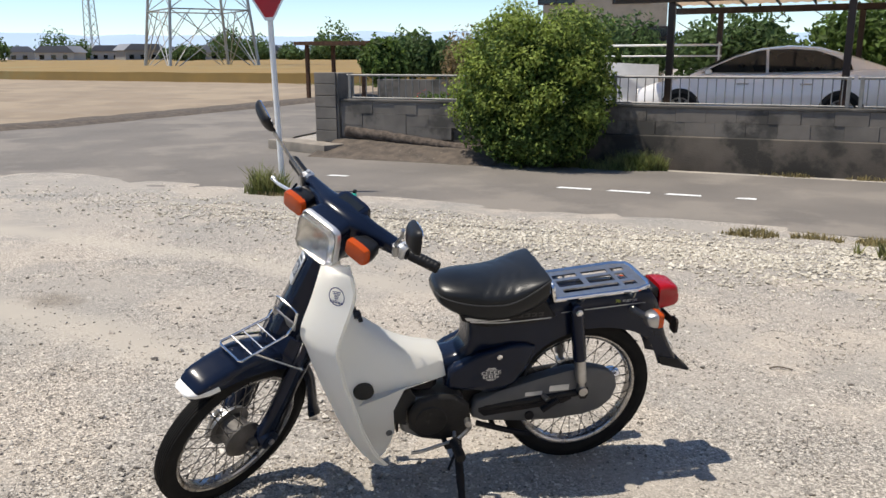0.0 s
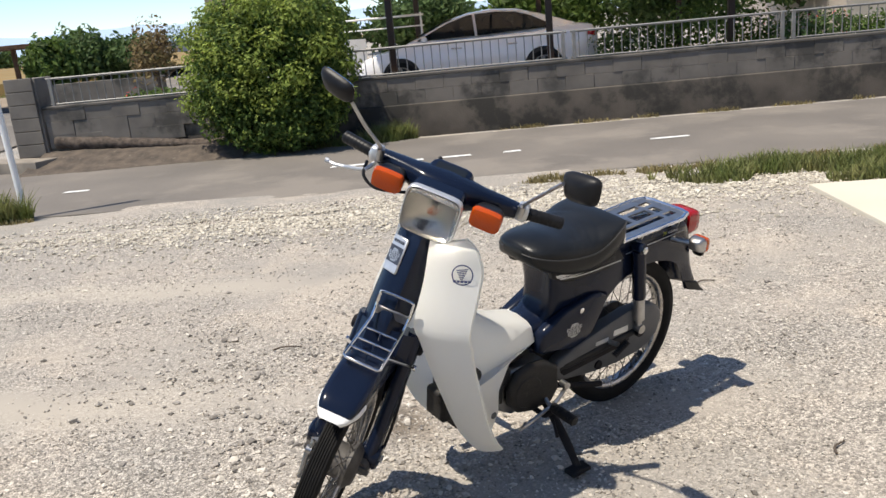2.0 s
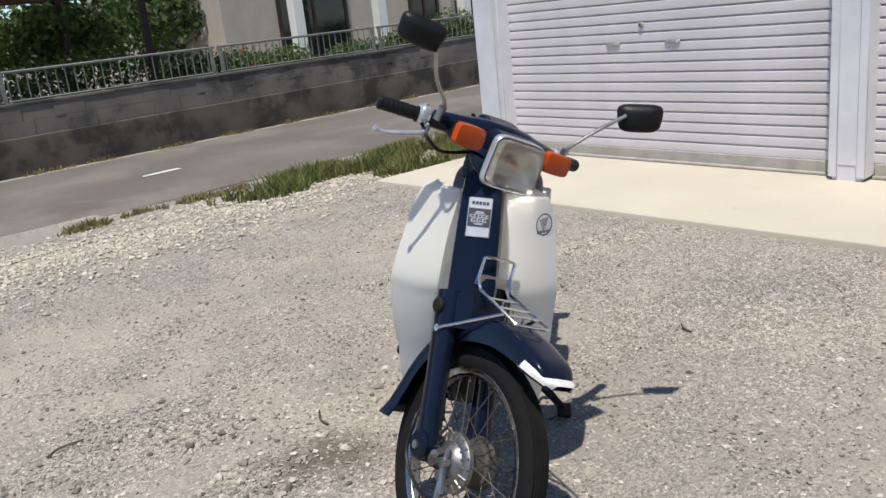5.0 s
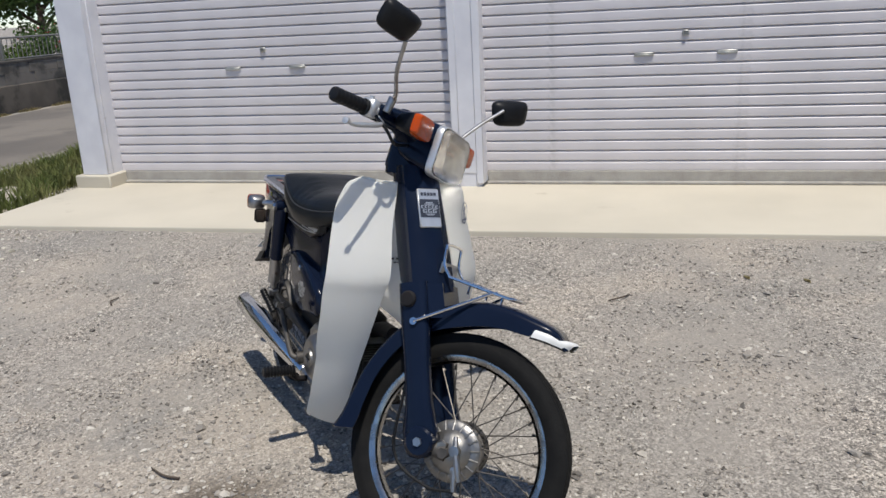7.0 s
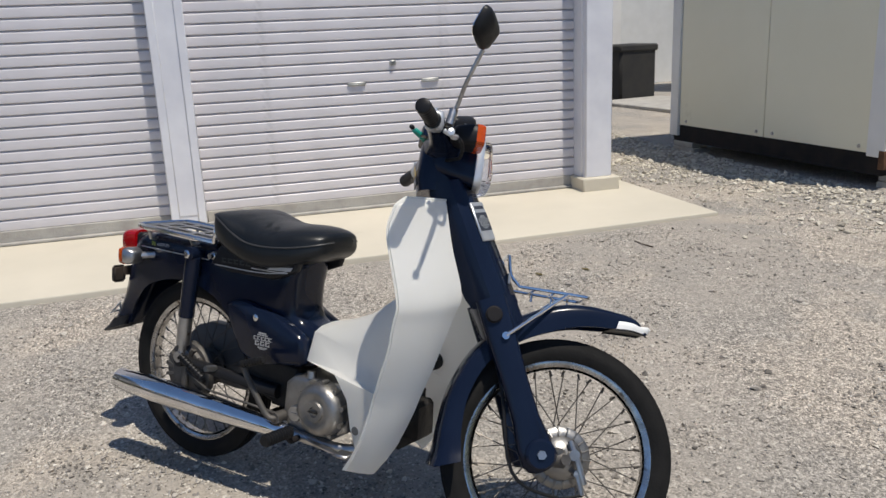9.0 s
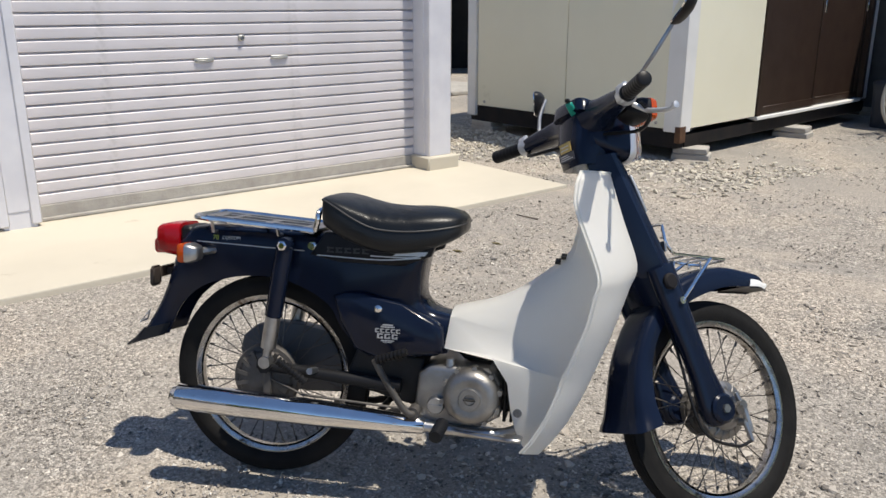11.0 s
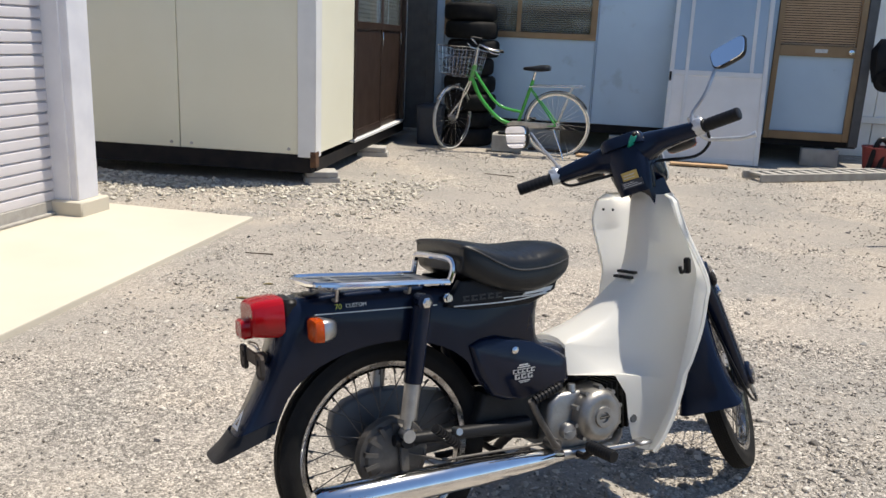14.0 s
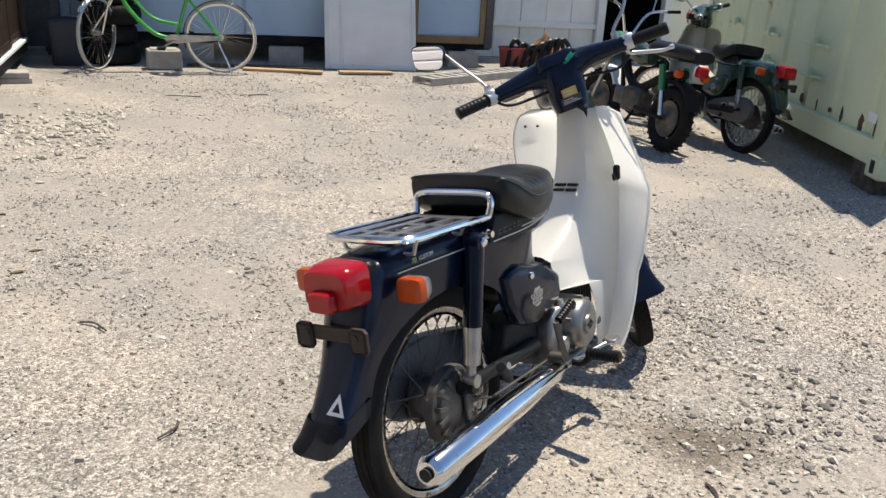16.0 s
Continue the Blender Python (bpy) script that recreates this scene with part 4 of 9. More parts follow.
    for e, d in zip(ex, ed):
        w, zt, zp, zb = e.y, e.z, d.y, d.z
        half = []
        for j in range(13):
            t = math.pi / 2 * j / 12
            y, z = math.sin(t) * w * 0.985, zp + (zt - zp) * math.cos(t) ** 0.75
            lane = (e.x - 0.62 * y - 0.165) / 0.034
            if 0.3 < lane < 4.6 and 2 < j < 12:
                z -= 0.0045 * max(0.0, 1 - abs(lane - round(lane)) / 0.16) * math.sin(math.pi * (j - 2) / 10) ** 0.5
            half.append((y, z))
        half += [(w * 0.985, zp - 0.004), (w * 1.01, zp - 0.3 * (zp - zb)), (w * 0.99, zp - 0.7 * (zp - zb)), (w * 0.94, zb + 0.004), (w * 0.85, zb)]
        rings.append([(e.x, y, z) for y, z in half] + [(e.x, -y, z) for y, z in half[:0:-1]])
        welt.append((e.x, w * 0.992, zp - 0.001))
    loft(bm, rings)
    seat = part("seat", bm, M["vinyl"], mb, "black vinyl seat with slanted pleats and stitched side panels", 60)
    for s in (-1, 1):
        bm = B()
        tube(bm, [(a, s * b, c) for a, b, c in welt], 0.0026, 6)
        part("piping", bm, M["piping"], seat)
        # trim panel under the seat with light stripes
        bm = B()
        slab(bm, [(0.12, 0.59), (0.16, 0.65), (0.45, 0.64), (0.435, 0.6), (0.36, 0.572), (0.2, 0.575)], s * 0.078, s * 0.103, 0.006)
        trim = part("seat_trim", bm, M["black"], mb, "black trim below the seat with silver stripes")
        bm = B()
        for k, (x0, x1) in enumerate(((0.14, 0.41), (0.28, 0.42))):
            z = 0.586 + 0.009 * k
            tube(bm, smooth_curve([(x0, s * 0.1035, z + 0.004 * (1 - k)), ((x0 + x1) / 2 + 0.03, s * 0.1035, z), (x1, s * 0.1035, z + 0.01)], 4), 0.002, 4)
        slab(bm, [(0.335, 0.597), (0.42, 0.601), (0.428, 0.612), (0.35, 0.606)], s * 0.1025, s * 0.1038)
        part("stripe", bm, M["silver"], trim)
        bm = B()
        for k in range(5):
            x = 0.165 + 0.023 * k
            box(bm, x, x + 0.018, s * 0.1028, s * 0.1037, 0.598, 0.602)
            box(bm, x, x + 0.018, s * 0.1028, s * 0.1037, 0.608, 0.612)
            box(bm, x + 0.002, x + 0.007, s * 0.1028, s * 0.1037, 0.598, 0.612)
        part("badge", bm, M["piping"], trim, "dull outlined badge")
    bm = B()
    lathe(bm, [(0, -0.112), (0.008, -0.112), (0.008, -0.1), (0.011, -0.1), (0.011, -0.09), (0, -0.09)], 12, "y", (0.125, 0, 0.612))
    part("seat_lock", bm, M["chrome"], mb)

    # rear carrier
    if carrier:
        bm = B()
        zr = lambda x: 0.672 - 0.075 * (x + 0.19) / 0.33 * 0.3
        loop = [(0.132, 0.1, zr(0.13)), (-0.15, 0.106, zr(-0.15)), (-0.195, 0.09, zr(-0.2)), (-0.203, 0.06, zr(-0.2)), (-0.203, -0.06, zr(-0.2)), (-0.195, -0.09, zr(-0.2)), (-0.15, -0.106, zr(-0.15)), (0.132, -0.1, zr(0.13))]
        tube(bm, loop, 0.008, 8)
        rack = part("rear_carrier", bm, M["chrome"], mb, "chrome slotted luggage carrier")
        bm = B()
        tube(bm, smooth_curve([(0.132, -0.1, zr(0.13)), (0.14, -0.104, 0.675), (0.142, -0.1, 0.695), (0.142, -0.075, 0.703), (0.142, 0, 0.704), (0.142, 0.075, 0.703), (0.142, 0.1, 0.695), (0.14, 0.104, 0.675), (0.132, 0.1, zr(0.13))], 4), 0.008, 8)
        part("front_hoop", bm, M["chrome"], rack)
        us = [-0.195, -0.17, -0.155, -0.125, -0.11, -0.02, 0.0, 0.085, 0.1, 0.13]
        vs = [-0.1, -0.085, -0.066, -0.04, -0.022, 0.022, 0.04, 0.066, 0.085, 0.1]
        slots = {(4, 2), (6, 2), (4, 6), (5, 6), (6, 6), (4, 4), (6, 4), (2, 4), (1, 2), (2, 2), (1, 6), (2, 6)}
        bm = B()
        grid = [[bm.verts.new((u, v, zr(u) + 0.002)) for v in vs] for u in us]
        for i in range(len(us) - 1):
            for j in range(len(vs) - 1):
                if (i, j) not in slots:
                    bm.faces.new((grid[i][j], grid[i + 1][j], grid[i + 1][j + 1], grid[i][j + 1]))
        thick(bm, 0.006)
        part("plate", bm, M["steel"], rack, "pressed steel plate with long slots", 20)
        bm = B()
        for x in (-0.15, 0.03):
            for s in (-1, 1):
                bm = B()
                tube(bm, [(x, s * 0.1, zr(x)), (x, s * 0.088, 0.635), (x, s * 0.06, 0.632)], [0.004, 0.005, 0.006], 6)
                part("stay", bm, M["steel"], rack)

    # tail light
    bm = B()
    box(bm, -0.262, -0.225, -0.055, 0.055, 0.55, 0.642, 0.008)
    tail = part("tail_light", bm, M["black"], mb, "red tail light on a black base")
    bm = B()
    loft(bm, [[(x, a, z) for x, a, z in ring_section(xx, zc, w, h, 20, 5)] for xx, w, zc, h in ((-0.262, 0.06, 0.602, 0.047), (-0.3, 0.058, 0.604, 0.044), (-0.325, 0.054, 0.603, 0.04), (-0.332, 0.05, 0.602, 0.036))])
    lens = part("lens", bm, M["red"], tail, "red faceted lens", 30)
    bm = B()
    loft(bm, [[(x, a, z) for x, a, z in ring_section(xx, 0.582, w, h, 16, 5)] for xx, w, h in ((-0.325, 0.03, 0.022), (-0.345, 0.03, 0.022), (-0.352, 0.026, 0.018))])
    part("lower_lens", bm, M["red"], tail, "", 30)
    for s in (-1, 1):
        indicator(mb, (-0.203, 0.148 if s > 0 else -0.12, 0.58), -1, s, M["steel"], 0.062, 0.052, 0.045, stalk=(-0.15, s * 0.06, 0.585))

    # rear shock absorbers
    for s in (-1, 1):
        top, foot = Vector((0.055, s * 0.105, 0.612)), Vector((0.002, s * 0.1, 0.3))
        d = (foot - top)
        bm = B()
        tube(bm, [top + d * 0.02, top + d * 0.03, top + d * 0.6, top + d * 0.61], [0.016, 0.023, 0.023, 0.02], 16)
        lathe(bm, [(0, -0.02), (0.02, -0.02), (0.02, 0.02), (0, 0.02)], 14, "y", top)
        sh = part("shock_absorber", bm, M["navy"], mb, "dark blue covered rear shock absorber")
        bm = B()
        tube(bm, [top + d * 0.58, top + d * 0.88], 0.02, 14)
        tube(bm, [top + d * 0.88, foot], 0.011, 10)
        lathe(bm, [(0, -0.016), (0.016, -0.016), (0.016, 0.016), (0, 0.016)], 14, "y", foot)
        part("damper_tube", bm, M["steel"], sh, "worn steel lower tube")
        bm = B()
        lathe(bm, [(0, 0.0), (0.013, 0.0), (0.013, 0.009), (0.008, 0.012), (0, 0.012)], 6, "y", (0, 0, 0))
        part("cap_nut", bm, M["chrome"], sh, "", 30, Matrix.Translation(top + Vector((0, s * 0.018, 0))) @ Matrix.Rotation(0 if s > 0 else math.pi, 4, "X"))
        bm = B()
        tube(bm, [(-0.025, s * 0.085, 0.287), (0.2, s * 0.08, 0.268), (0.36, s * 0.07, 0.255)], [0.014, 0.017, 0.02], 10)
        lathe(bm, [(0, -0.012), (0.018, -0.012), (0.018, 0.012), (0, 0.012)], 6, "y", (0, s * 0.1, 0.287))
        part("swingarm", bm, M["black"], mb, "black swingarm with axle nut")
    bm = B()
    slab(bm, [(0.2, 0.25), (0.4, 0.2), (0.42, 0.33), (0.24, 0.35)], -0.062, 0.04, 0.01)
    part("gearbox_rear", bm, M["darkcase"], mb, "oil-dark casing behind the engine")
    # pillion pegs
    for s in (-1, 1):
        bm = B()
        tube(bm, [(0.135, s * 0.09, 0.285), (0.13, s * 0.125, 0.29)], 0.009, 8)
        part("pillion_bracket", bm, M["steel"], mb)
        bm = B()
        if s < 0:
            pts = [(0.12, s * 0.128, 0.262), (0.05, s * 0.15, 0.322)]
        else:
            pts = [(0.15, s * 0.128, 0.255), (0.1, s * 0.14, 0.3)]
        fs = [(k + d) / 9 for k in range(9) for d in (0.0, 0.05, 0.6, 0.65)]
        tube(bm, [Vector(pts[0]).lerp(Vector(pts[1]), f) for f in fs], [0.009, 0.012, 0.012, 0.009] * 9, 10)
        part("pillion_peg", bm, M["black"], mb, "folded rubber pillion peg")

    # chain case on the far side of the wheel
    cc = [(-0.135, 0.29), (-0.12, 0.24), (-0.08, 0.205), (-0.02, 0.188), (0.08, 0.186), (0.2, 0.192), (0.34, 0.206), (0.38, 0.225), (0.385, 0.26), (0.37, 0.29), (0.3, 0.315), (0.15, 0.352), (0.05, 0.372), (-0.03, 0.378), (-0.09, 0.36), (-0.125, 0.33)]
    bm = B()
    slab(bm, cc, 0.045, 0.088, 0.01)
    case = part("chain_case", bm, M["greycase"], mb, "grey enamelled full chain case", 50)
    bm = B()
    slab(bm, [(0.03, 0.26), (0.06, 0.245), (0.34, 0.226), (0.36, 0.245), (0.34, 0.268), (0.08, 0.285), (0.04, 0.282)], 0.084, 0.0895, 0.003)
    lathe(bm, [(0, 0), (0.016, 0), (0.016, 0.006), (0, 0.006)], 14, "y", (0.18, 0.088, 0.212))
    part("recess", bm, M["darksteel"], case)
    for x0, x1 in ((0.045, 0.115), (0.14, 0.2)):
        bm = B()
        box(bm, x0, x1, 0.0884, 0.0894, 0.303 - x0 * 0.1, 0.325 - x0 * 0.1 if x0 < 0.1 else 0.318 - x0 * 0.1)
        part("sticker", bm, M["silver"], case, "silver warning sticker", 0)
    # rear brake plate on the right of the hub
    bm = B()
    lathe(bm, [(0, -0.078), (0.03, -0.076), (0.07, -0.068), (0.076, -0.06), (0.088, -0.058), (0.092, -0.05), (0.092, -0.038), (0.0, -0.038)], 40, "y", REAR)
    for i in range(14):
        a = 2 * math.pi * i / 14
        box(bm, -0.005, 0.005, -0.0735, -0.06, 0.046, 0.08, 0, Matrix.Translation(REAR) @ Matrix.Rotation(a, 4, "Y"))
    tube(bm, [(0.0, -0.085, 0.255), (0.1, -0.088, 0.215), (0.4, -0.09, 0.2)], 0.0035, 6)
    box(bm, -0.012, 0.012, -0.09, -0.08, 0.2, 0.27, 0.003)
    part("rear_brake", bm, M["dirtyalloy"], mb, "dirty rear drum brake plate with rod")

    # exhaust
    bm = B()
    lathe(bm, [(0.012, -0.012), (0.026, -0.012), (0.032, 0.0), (0.0345, 0.004), (0.0345, 0.05), (0.036, 0.054), (0.037, 0.2), (0.034, 0.4), (0.026, 0.58), (0.02, 0.66), (0.016, 0.665)], 28, "x")
    d = Vector((0.44, -0.112, 0.168)) - Vector((-0.23, -0.132, 0.197))
    q = d.to_track_quat("X", "Z").to_matrix().to_4x4()
    muff = part("muffler", bm, M["chrome"], mb, "long chrome muffler with a scratched shine", 40, Matrix.Translation((-0.23, -0.132, 0.197)) @ q)
    # near-black disc paints the shaded mouth of the muffler
    bm = B()
    lathe(bm, [(0, -0.0135), (0.014, -0.0135), (0.014, -0.02), (0, -0.02)], 14, "x")
    part("painted_outlet", bm, M["interior"], muff)
    bm = B()
    tube(bm, smooth_curve([(0.43, -0.112, 0.168), (0.55, -0.105, 0.16), (0.62, -0.085, 0.155), (0.67, -0.05, 0.165), (0.69, -0.02, 0.195), (0.69, 0.0, 0.24)], 5), 0.014, 12)
    part("exhaust_pipe", bm, M["steel"], mb, "heat stained exhaust pipe")

    # engine
    bm = B()
    slab(bm, [(0.4, 0.2), (0.43, 0.165), (0.56, 0.165), (0.62, 0.2), (0.62, 0.29), (0.59, 0.325), (0.44, 0.325), (0.41, 0.3)], -0.1, 0.09, 0.014)
    eng = part("engine", bm, M["alloy"], mb, "small grey cast alloy engine", 45)
    bm = B()
    lathe(bm, [(0, -0.144), (0.012, -0.144), (0.014, -0.148), (0.026, -0.148), (0.028, -0.142), (0.036, -0.141), (0.046, -0.145), (0.056, -0.142), (0.066, -0.134), (0.071, -0.122), (0.072, -0.09), (0, -0.09)], 36, "y", (0.55, 0, 0.256))
    clutch = part("clutch_cover", bm, M["alloy"], eng, "round polished clutch cover")
    bm = B()
    tube(bm, [(0.535, -0.149, 0.256), (0.565, -0.149, 0.256)], 0.003, 6)
    part("adjuster_slot", bm, M["darkcase"], clutch)
    bm = B()
    tube(bm, [(0, -0.1, 0), (0, -0.125, 0)], 0.0068, 8)
    lug = mesh_of(bm, "bolt_lug", M["alloy"])
    for i in range(9):
        a = radians(-60 + 36 * i)
        o = new("bolt_lug", lug)
        o.parent = clutch
        o.location = (0.55 + 0.073 * math.cos(a), 0, 0.256 + 0.073 * math.sin(a))
    bm = B()
    lathe(bm, [(0, -0.118), (0.02, -0.118), (0.022, -0.115), (0.022, -0.095), (0, -0.095)], 20, "y", (0.46, 0, 0.225))
    box(bm, 0.445, 0.475, -0.121, -0.117, 0.222, 0.228)
    part("oil_cap", bm, M["steel"], eng)
    bm = B()
    lathe(bm, [(0, 0), (0.014, 0), (0.012, 0.02), (0, 0.022)], 12, "z", (0.49, -0.085, 0.322))
    part("breather", bm, M["steel"], eng)
    for i in range(8):
        bm = B()
        slab(bm, [(0.625 + 0.018 * i, 0.18), (0.633 + 0.018 * i, 0.18), (0.633 + 0.018 * i, 0.315), (0.625 + 0.018 * i, 0.315)], -0.062, 0.062, 0.003)
        part("cooling_fin", bm, M["darkcase"], eng, "", 30)
    bm = B()
    box(bm, 0.61, 0.8, -0.045, 0.045, 0.2, 0.3, 0.01)
    part("cylinder", bm, M["darkcase"], eng)
    bm = B()
    slab(bm, [(0.39, 0.22), (0.42, 0.175), (0.5, 0.17), (0.56, 0.185), (0.6, 0.225), (0.605, 0.28), (0.575, 0.33), (0.52, 0.345), (0.45, 0.335), (0.4, 0.3)], 0.09, 0.122, 0.016)
    lathe(bm, [(0, 0.127), (0.05, 0.126), (0.056, 0.12), (0, 0.12)], 26, "y", (0.53, 0, 0.255))
    part("flywheel_cover", bm, M["darkcase"], eng, "oil-dark rounded flywheel cover")
    bm = B()
    tube(bm, smooth_curve([(0.58, 0.04, 0.34), (0.66, 0.035, 0.37), (0.74, 0.03, 0.38)], 4), 0.022, 12)
    box(bm, 0.5, 0.61, -0.06, 0.075, 0.332, 0.4, 0.02)
    part("carburettor", bm, M["darksteel"], eng)
    # kick starter
    bm = B()
    tube(bm, smooth_curve([(0.405, -0.095, 0.205), (0.405, -0.135, 0.205), (0.385, -0.148, 0.22), (0.335, -0.158, 0.3), (0.312, -0.163, 0.345)], 5), 0.0085, 10)
    lathe(bm, [(0, -0.02), (0.016, -0.02), (0.016, 0.02), (0, 0.02)], 12, "y", (0.405, -0.115, 0.205))
    kick = part("kick_lever", bm, M["dirtyalloy"], mb, "worn steel kick start lever")
    bm = B()
    for k in range(8):
        a = Vector((0.318, -0.168, 0.345)).lerp(Vector((0.396, -0.172, 0.372)), k / 8)
        b = Vector((0.318, -0.168, 0.345)).lerp(Vector((0.396, -0.172, 0.372)), (k + 0.65) / 8)
        tube(bm, [a, b], 0.011, 10)
    tube(bm, [(0.318, -0.168, 0.345), (0.396, -0.172, 0.372)], 0.008, 8)
    part("rubber_pad", bm, M["black"], kick)
    # foot pegs on one bar
    bm = B()
    tube(bm, [(0.48, -0.15, 0.165), (0.48, 0.15, 0.165)], 0.009, 8)
    tube(bm, [(0.48, -0.15, 0.165), (0.487, -0.18, 0.19)], 0.009, 8)
    tube(bm, [(0.48, 0.15, 0.165), (0.465, 0.17, 0.185)], 0.009, 8)
    pegbar = part("foot_peg_bar", bm, M["darksteel"], mb, "black steel foot peg bar")
    for s in (-1, 1):
        bm = B()
        tube(bm, [(0.487 if s < 0 else 0.46, s * (0.165 + 0.0024 * k), 0.195) for k in range(40)], [0.0135 if (k // 2) % 2 else 0.017 for k in range(40)], 12)
        part("foot_peg", bm, M["black"], pegbar, "black ribbed rubber foot peg")
    # gear pedal and brake pedal
    bm = B()
    tube(bm, smooth_curve([(0.45, 0.12, 0.2), (0.45, 0.15, 0.19), (0.41, 0.158, 0.235), (0.415, 0.165, 0.262)], 4), 0.007, 8)
    tube(bm, [(0.415, 0.15, 0.262), (0.42, 0.18, 0.266)], 0.011, 10)
    tube(bm, smooth_curve([(0.45, 0.15, 0.19), (0.56, 0.155, 0.165), (0.6, 0.165, 0.17)], 4), 0.006, 8)
    part("gear_pedal", bm, M["steel"], mb, "bright steel heel and toe gear pedal")
    bm = B()
    tube(bm, smooth_curve([(0.42, -0.095, 0.18), (0.52, -0.12, 0.165), (0.62, -0.145, 0.165), (0.655, -0.16, 0.17)], 4), 0.006, 8)
    box(bm, 0.64, 0.685, -0.18, -0.14, 0.168, 0.178, 0.004)
    part("brake_pedal", bm, M["steel"], mb, "bright steel brake pedal")
    # stands
    bm = B()
    tube(bm, smooth_curve([(0.43, 0.1, 0.17), (0.44, 0.14, 0.155), (0.45, 0.22, 0.1), (0.456, 0.282, 0.042)], 4), [0.014] * 10 + [0.012] * 3, 10)
    box(bm, 0.42, 0.5, 0.265, 0.31, 0.03, 0.046, 0.005)
    tube(bm, [(0.44, 0.14, 0.155), (0.49, 0.22, 0.13)], 0.005, 6)
    part("side_stand", bm, M["darksteel"], mb, "black side stand, folded out")
    bm = B()
    for s in (-1, 1):
        tube(bm, smooth_curve([(0.36, s * 0.07, 0.19), (0.25, s * 0.09, 0.16), (0.18, s * 0.11, 0.15)], 4), 0.01, 8)
    tube(bm, [(0.3, -0.085, 0.175), (0.3, 0.085, 0.175)], 0.009, 8)
    part("centre_stand", bm, M["darksteel"], mb, "folded black centre stand")

    # leg shield: rear line, front valley, outer edge
    rows = [((0.815, 0.04, 0.824), (0.862, 0.058, 0.822), (0.8, 0.128, 0.826)), ((0.813, 0.041, 0.806), (0.868, 0.06, 0.804), (0.796, 0.158, 0.812)), ((0.81, 0.042, 0.784), (0.875, 0.064, 0.782), (0.792, 0.172, 0.79)), ((0.802, 0.045, 0.71), (0.9, 0.078, 0.71), (0.792, 0.186, 0.735)),
            ((0.78, 0.053, 0.605), (0.937, 0.088, 0.607), (0.842, 0.207, 0.597)), ((0.72, 0.06, 0.55), (0.922, 0.096, 0.55), (0.835, 0.208, 0.54)),
            ((0.645, 0.066, 0.497), (0.9, 0.103, 0.48), (0.822, 0.207, 0.47)), ((0.56, 0.069, 0.463), (0.878, 0.108, 0.415), (0.803, 0.207, 0.41)),
            ((0.484, 0.071, 0.445), (0.864, 0.11, 0.38), (0.793, 0.206, 0.375)), ((0.474, 0.088, 0.368), (0.852, 0.112, 0.35), (0.783, 0.205, 0.345)),
            ((0.6, 0.128, 0.36), (0.837, 0.113, 0.31), (0.772, 0.204, 0.305)), ((0.64, 0.126, 0.3), (0.817, 0.114, 0.265), (0.757, 0.202, 0.265)),
            ((0.65, 0.122, 0.23), (0.792, 0.114, 0.215), (0.738, 0.198, 0.22)), ((0.663, 0.116, 0.18), (0.762, 0.114, 0.17), (0.715, 0.194, 0.18)),
            ((0.682, 0.112, 0.14), (0.724, 0.114, 0.124), (0.69, 0.187, 0.147))]
    # the cut-out over the engine reaches higher on the left, the right wing stands out further
    other = list(rows)
    for i, out in ((3, 0.006), (4, 0.014), (5, 0.016), (6, 0.014), (7, 0.01), (8, 0.006)):
        r, v, e = rows[i]
        rows[i] = (r, v, (e[0] + out * 0.6, e[1] + out, e[2]))
    other[9] = ((0.476, 0.08, 0.395), *rows[9][1:])
    other[10] = ((0.618, 0.126, 0.392), *rows[10][1:])
    other[11] = ((0.655, 0.126, 0.31), *rows[11][1:])
    rows_of = {-1: rows, 1: other}
    CUT = 8

    def sub(tr):
        r, v, e = (Vector(c) for c in tr)
        out = [r, r.lerp(v, 0.33) + Vector((0, 0.006, 0)), r.lerp(v, 0.68) + Vector((0, 0.004, 0)), r.lerp(v, 0.93), v]
        for f in (0.12, 0.4, 0.7, 0.93):
            out.append(v.lerp(e, f) + Vector((0.016 * math.sin(math.pi * f), 0, 0)))
        out.append(e)
        out.append(e + Vector((-0.008, -0.004, 0)))
        return out
    fines = {}
    for s in (-1, 1):
        rr, fine = rows_of[s], []
        for i in range(len(rr) - 1):
            k = 1 if i in (CUT, CUT + 1) else 4
            curved = [[Vector(q) for q in smooth_curve([rr[max(0, i - 1)][c], rr[i][c], rr[i + 1][c], rr[min(len(rr) - 1, i + 2)][c]], 4)[4:9]] for c in range(3)] if 0 < i < CUT - 1 else None
            for j in range(k):
                if curved:
                    fine.append(tuple(tuple(curved[c][j]) for c in range(3)) + (i,))
                else:
                    fine.append(tuple(tuple(Vector(a).lerp(Vector(b), j / k)) for a, b in zip(rr[i], rr[i + 1])) + (i,))
        fine.append(rr[-1] + (len(rr) - 1,))
        fines[s] = fine
    fine = fines[-1]
    bm = B()
    cols = {}
    for s in (-1, 1):
        cols[s] = [[bm.verts.new((c.x, s * c.y, c.z)) for c in sub(t[:3])] for t in fines[s]]
    for s in (-1, 1):
        for a, b in zip(cols[s], cols[s][1:]):
            for j in range(len(a) - 1):
                bm.faces.new((a[j], a[j + 1], b[j + 1], b[j]))
    mids = []
    for k, t in enumerate(fine):
        if t[3] < CUT:
            r = Vector(t[0])
            mids.append([bm.verts.new((r.x - 0.004, 0.6 * r.y, r.z + 0.012)), bm.verts.new((r.x - 0.006, 0, r.z + 0.016)), bm.verts.new((r.x - 0.004, -0.6 * r.y, r.z + 0.012))])
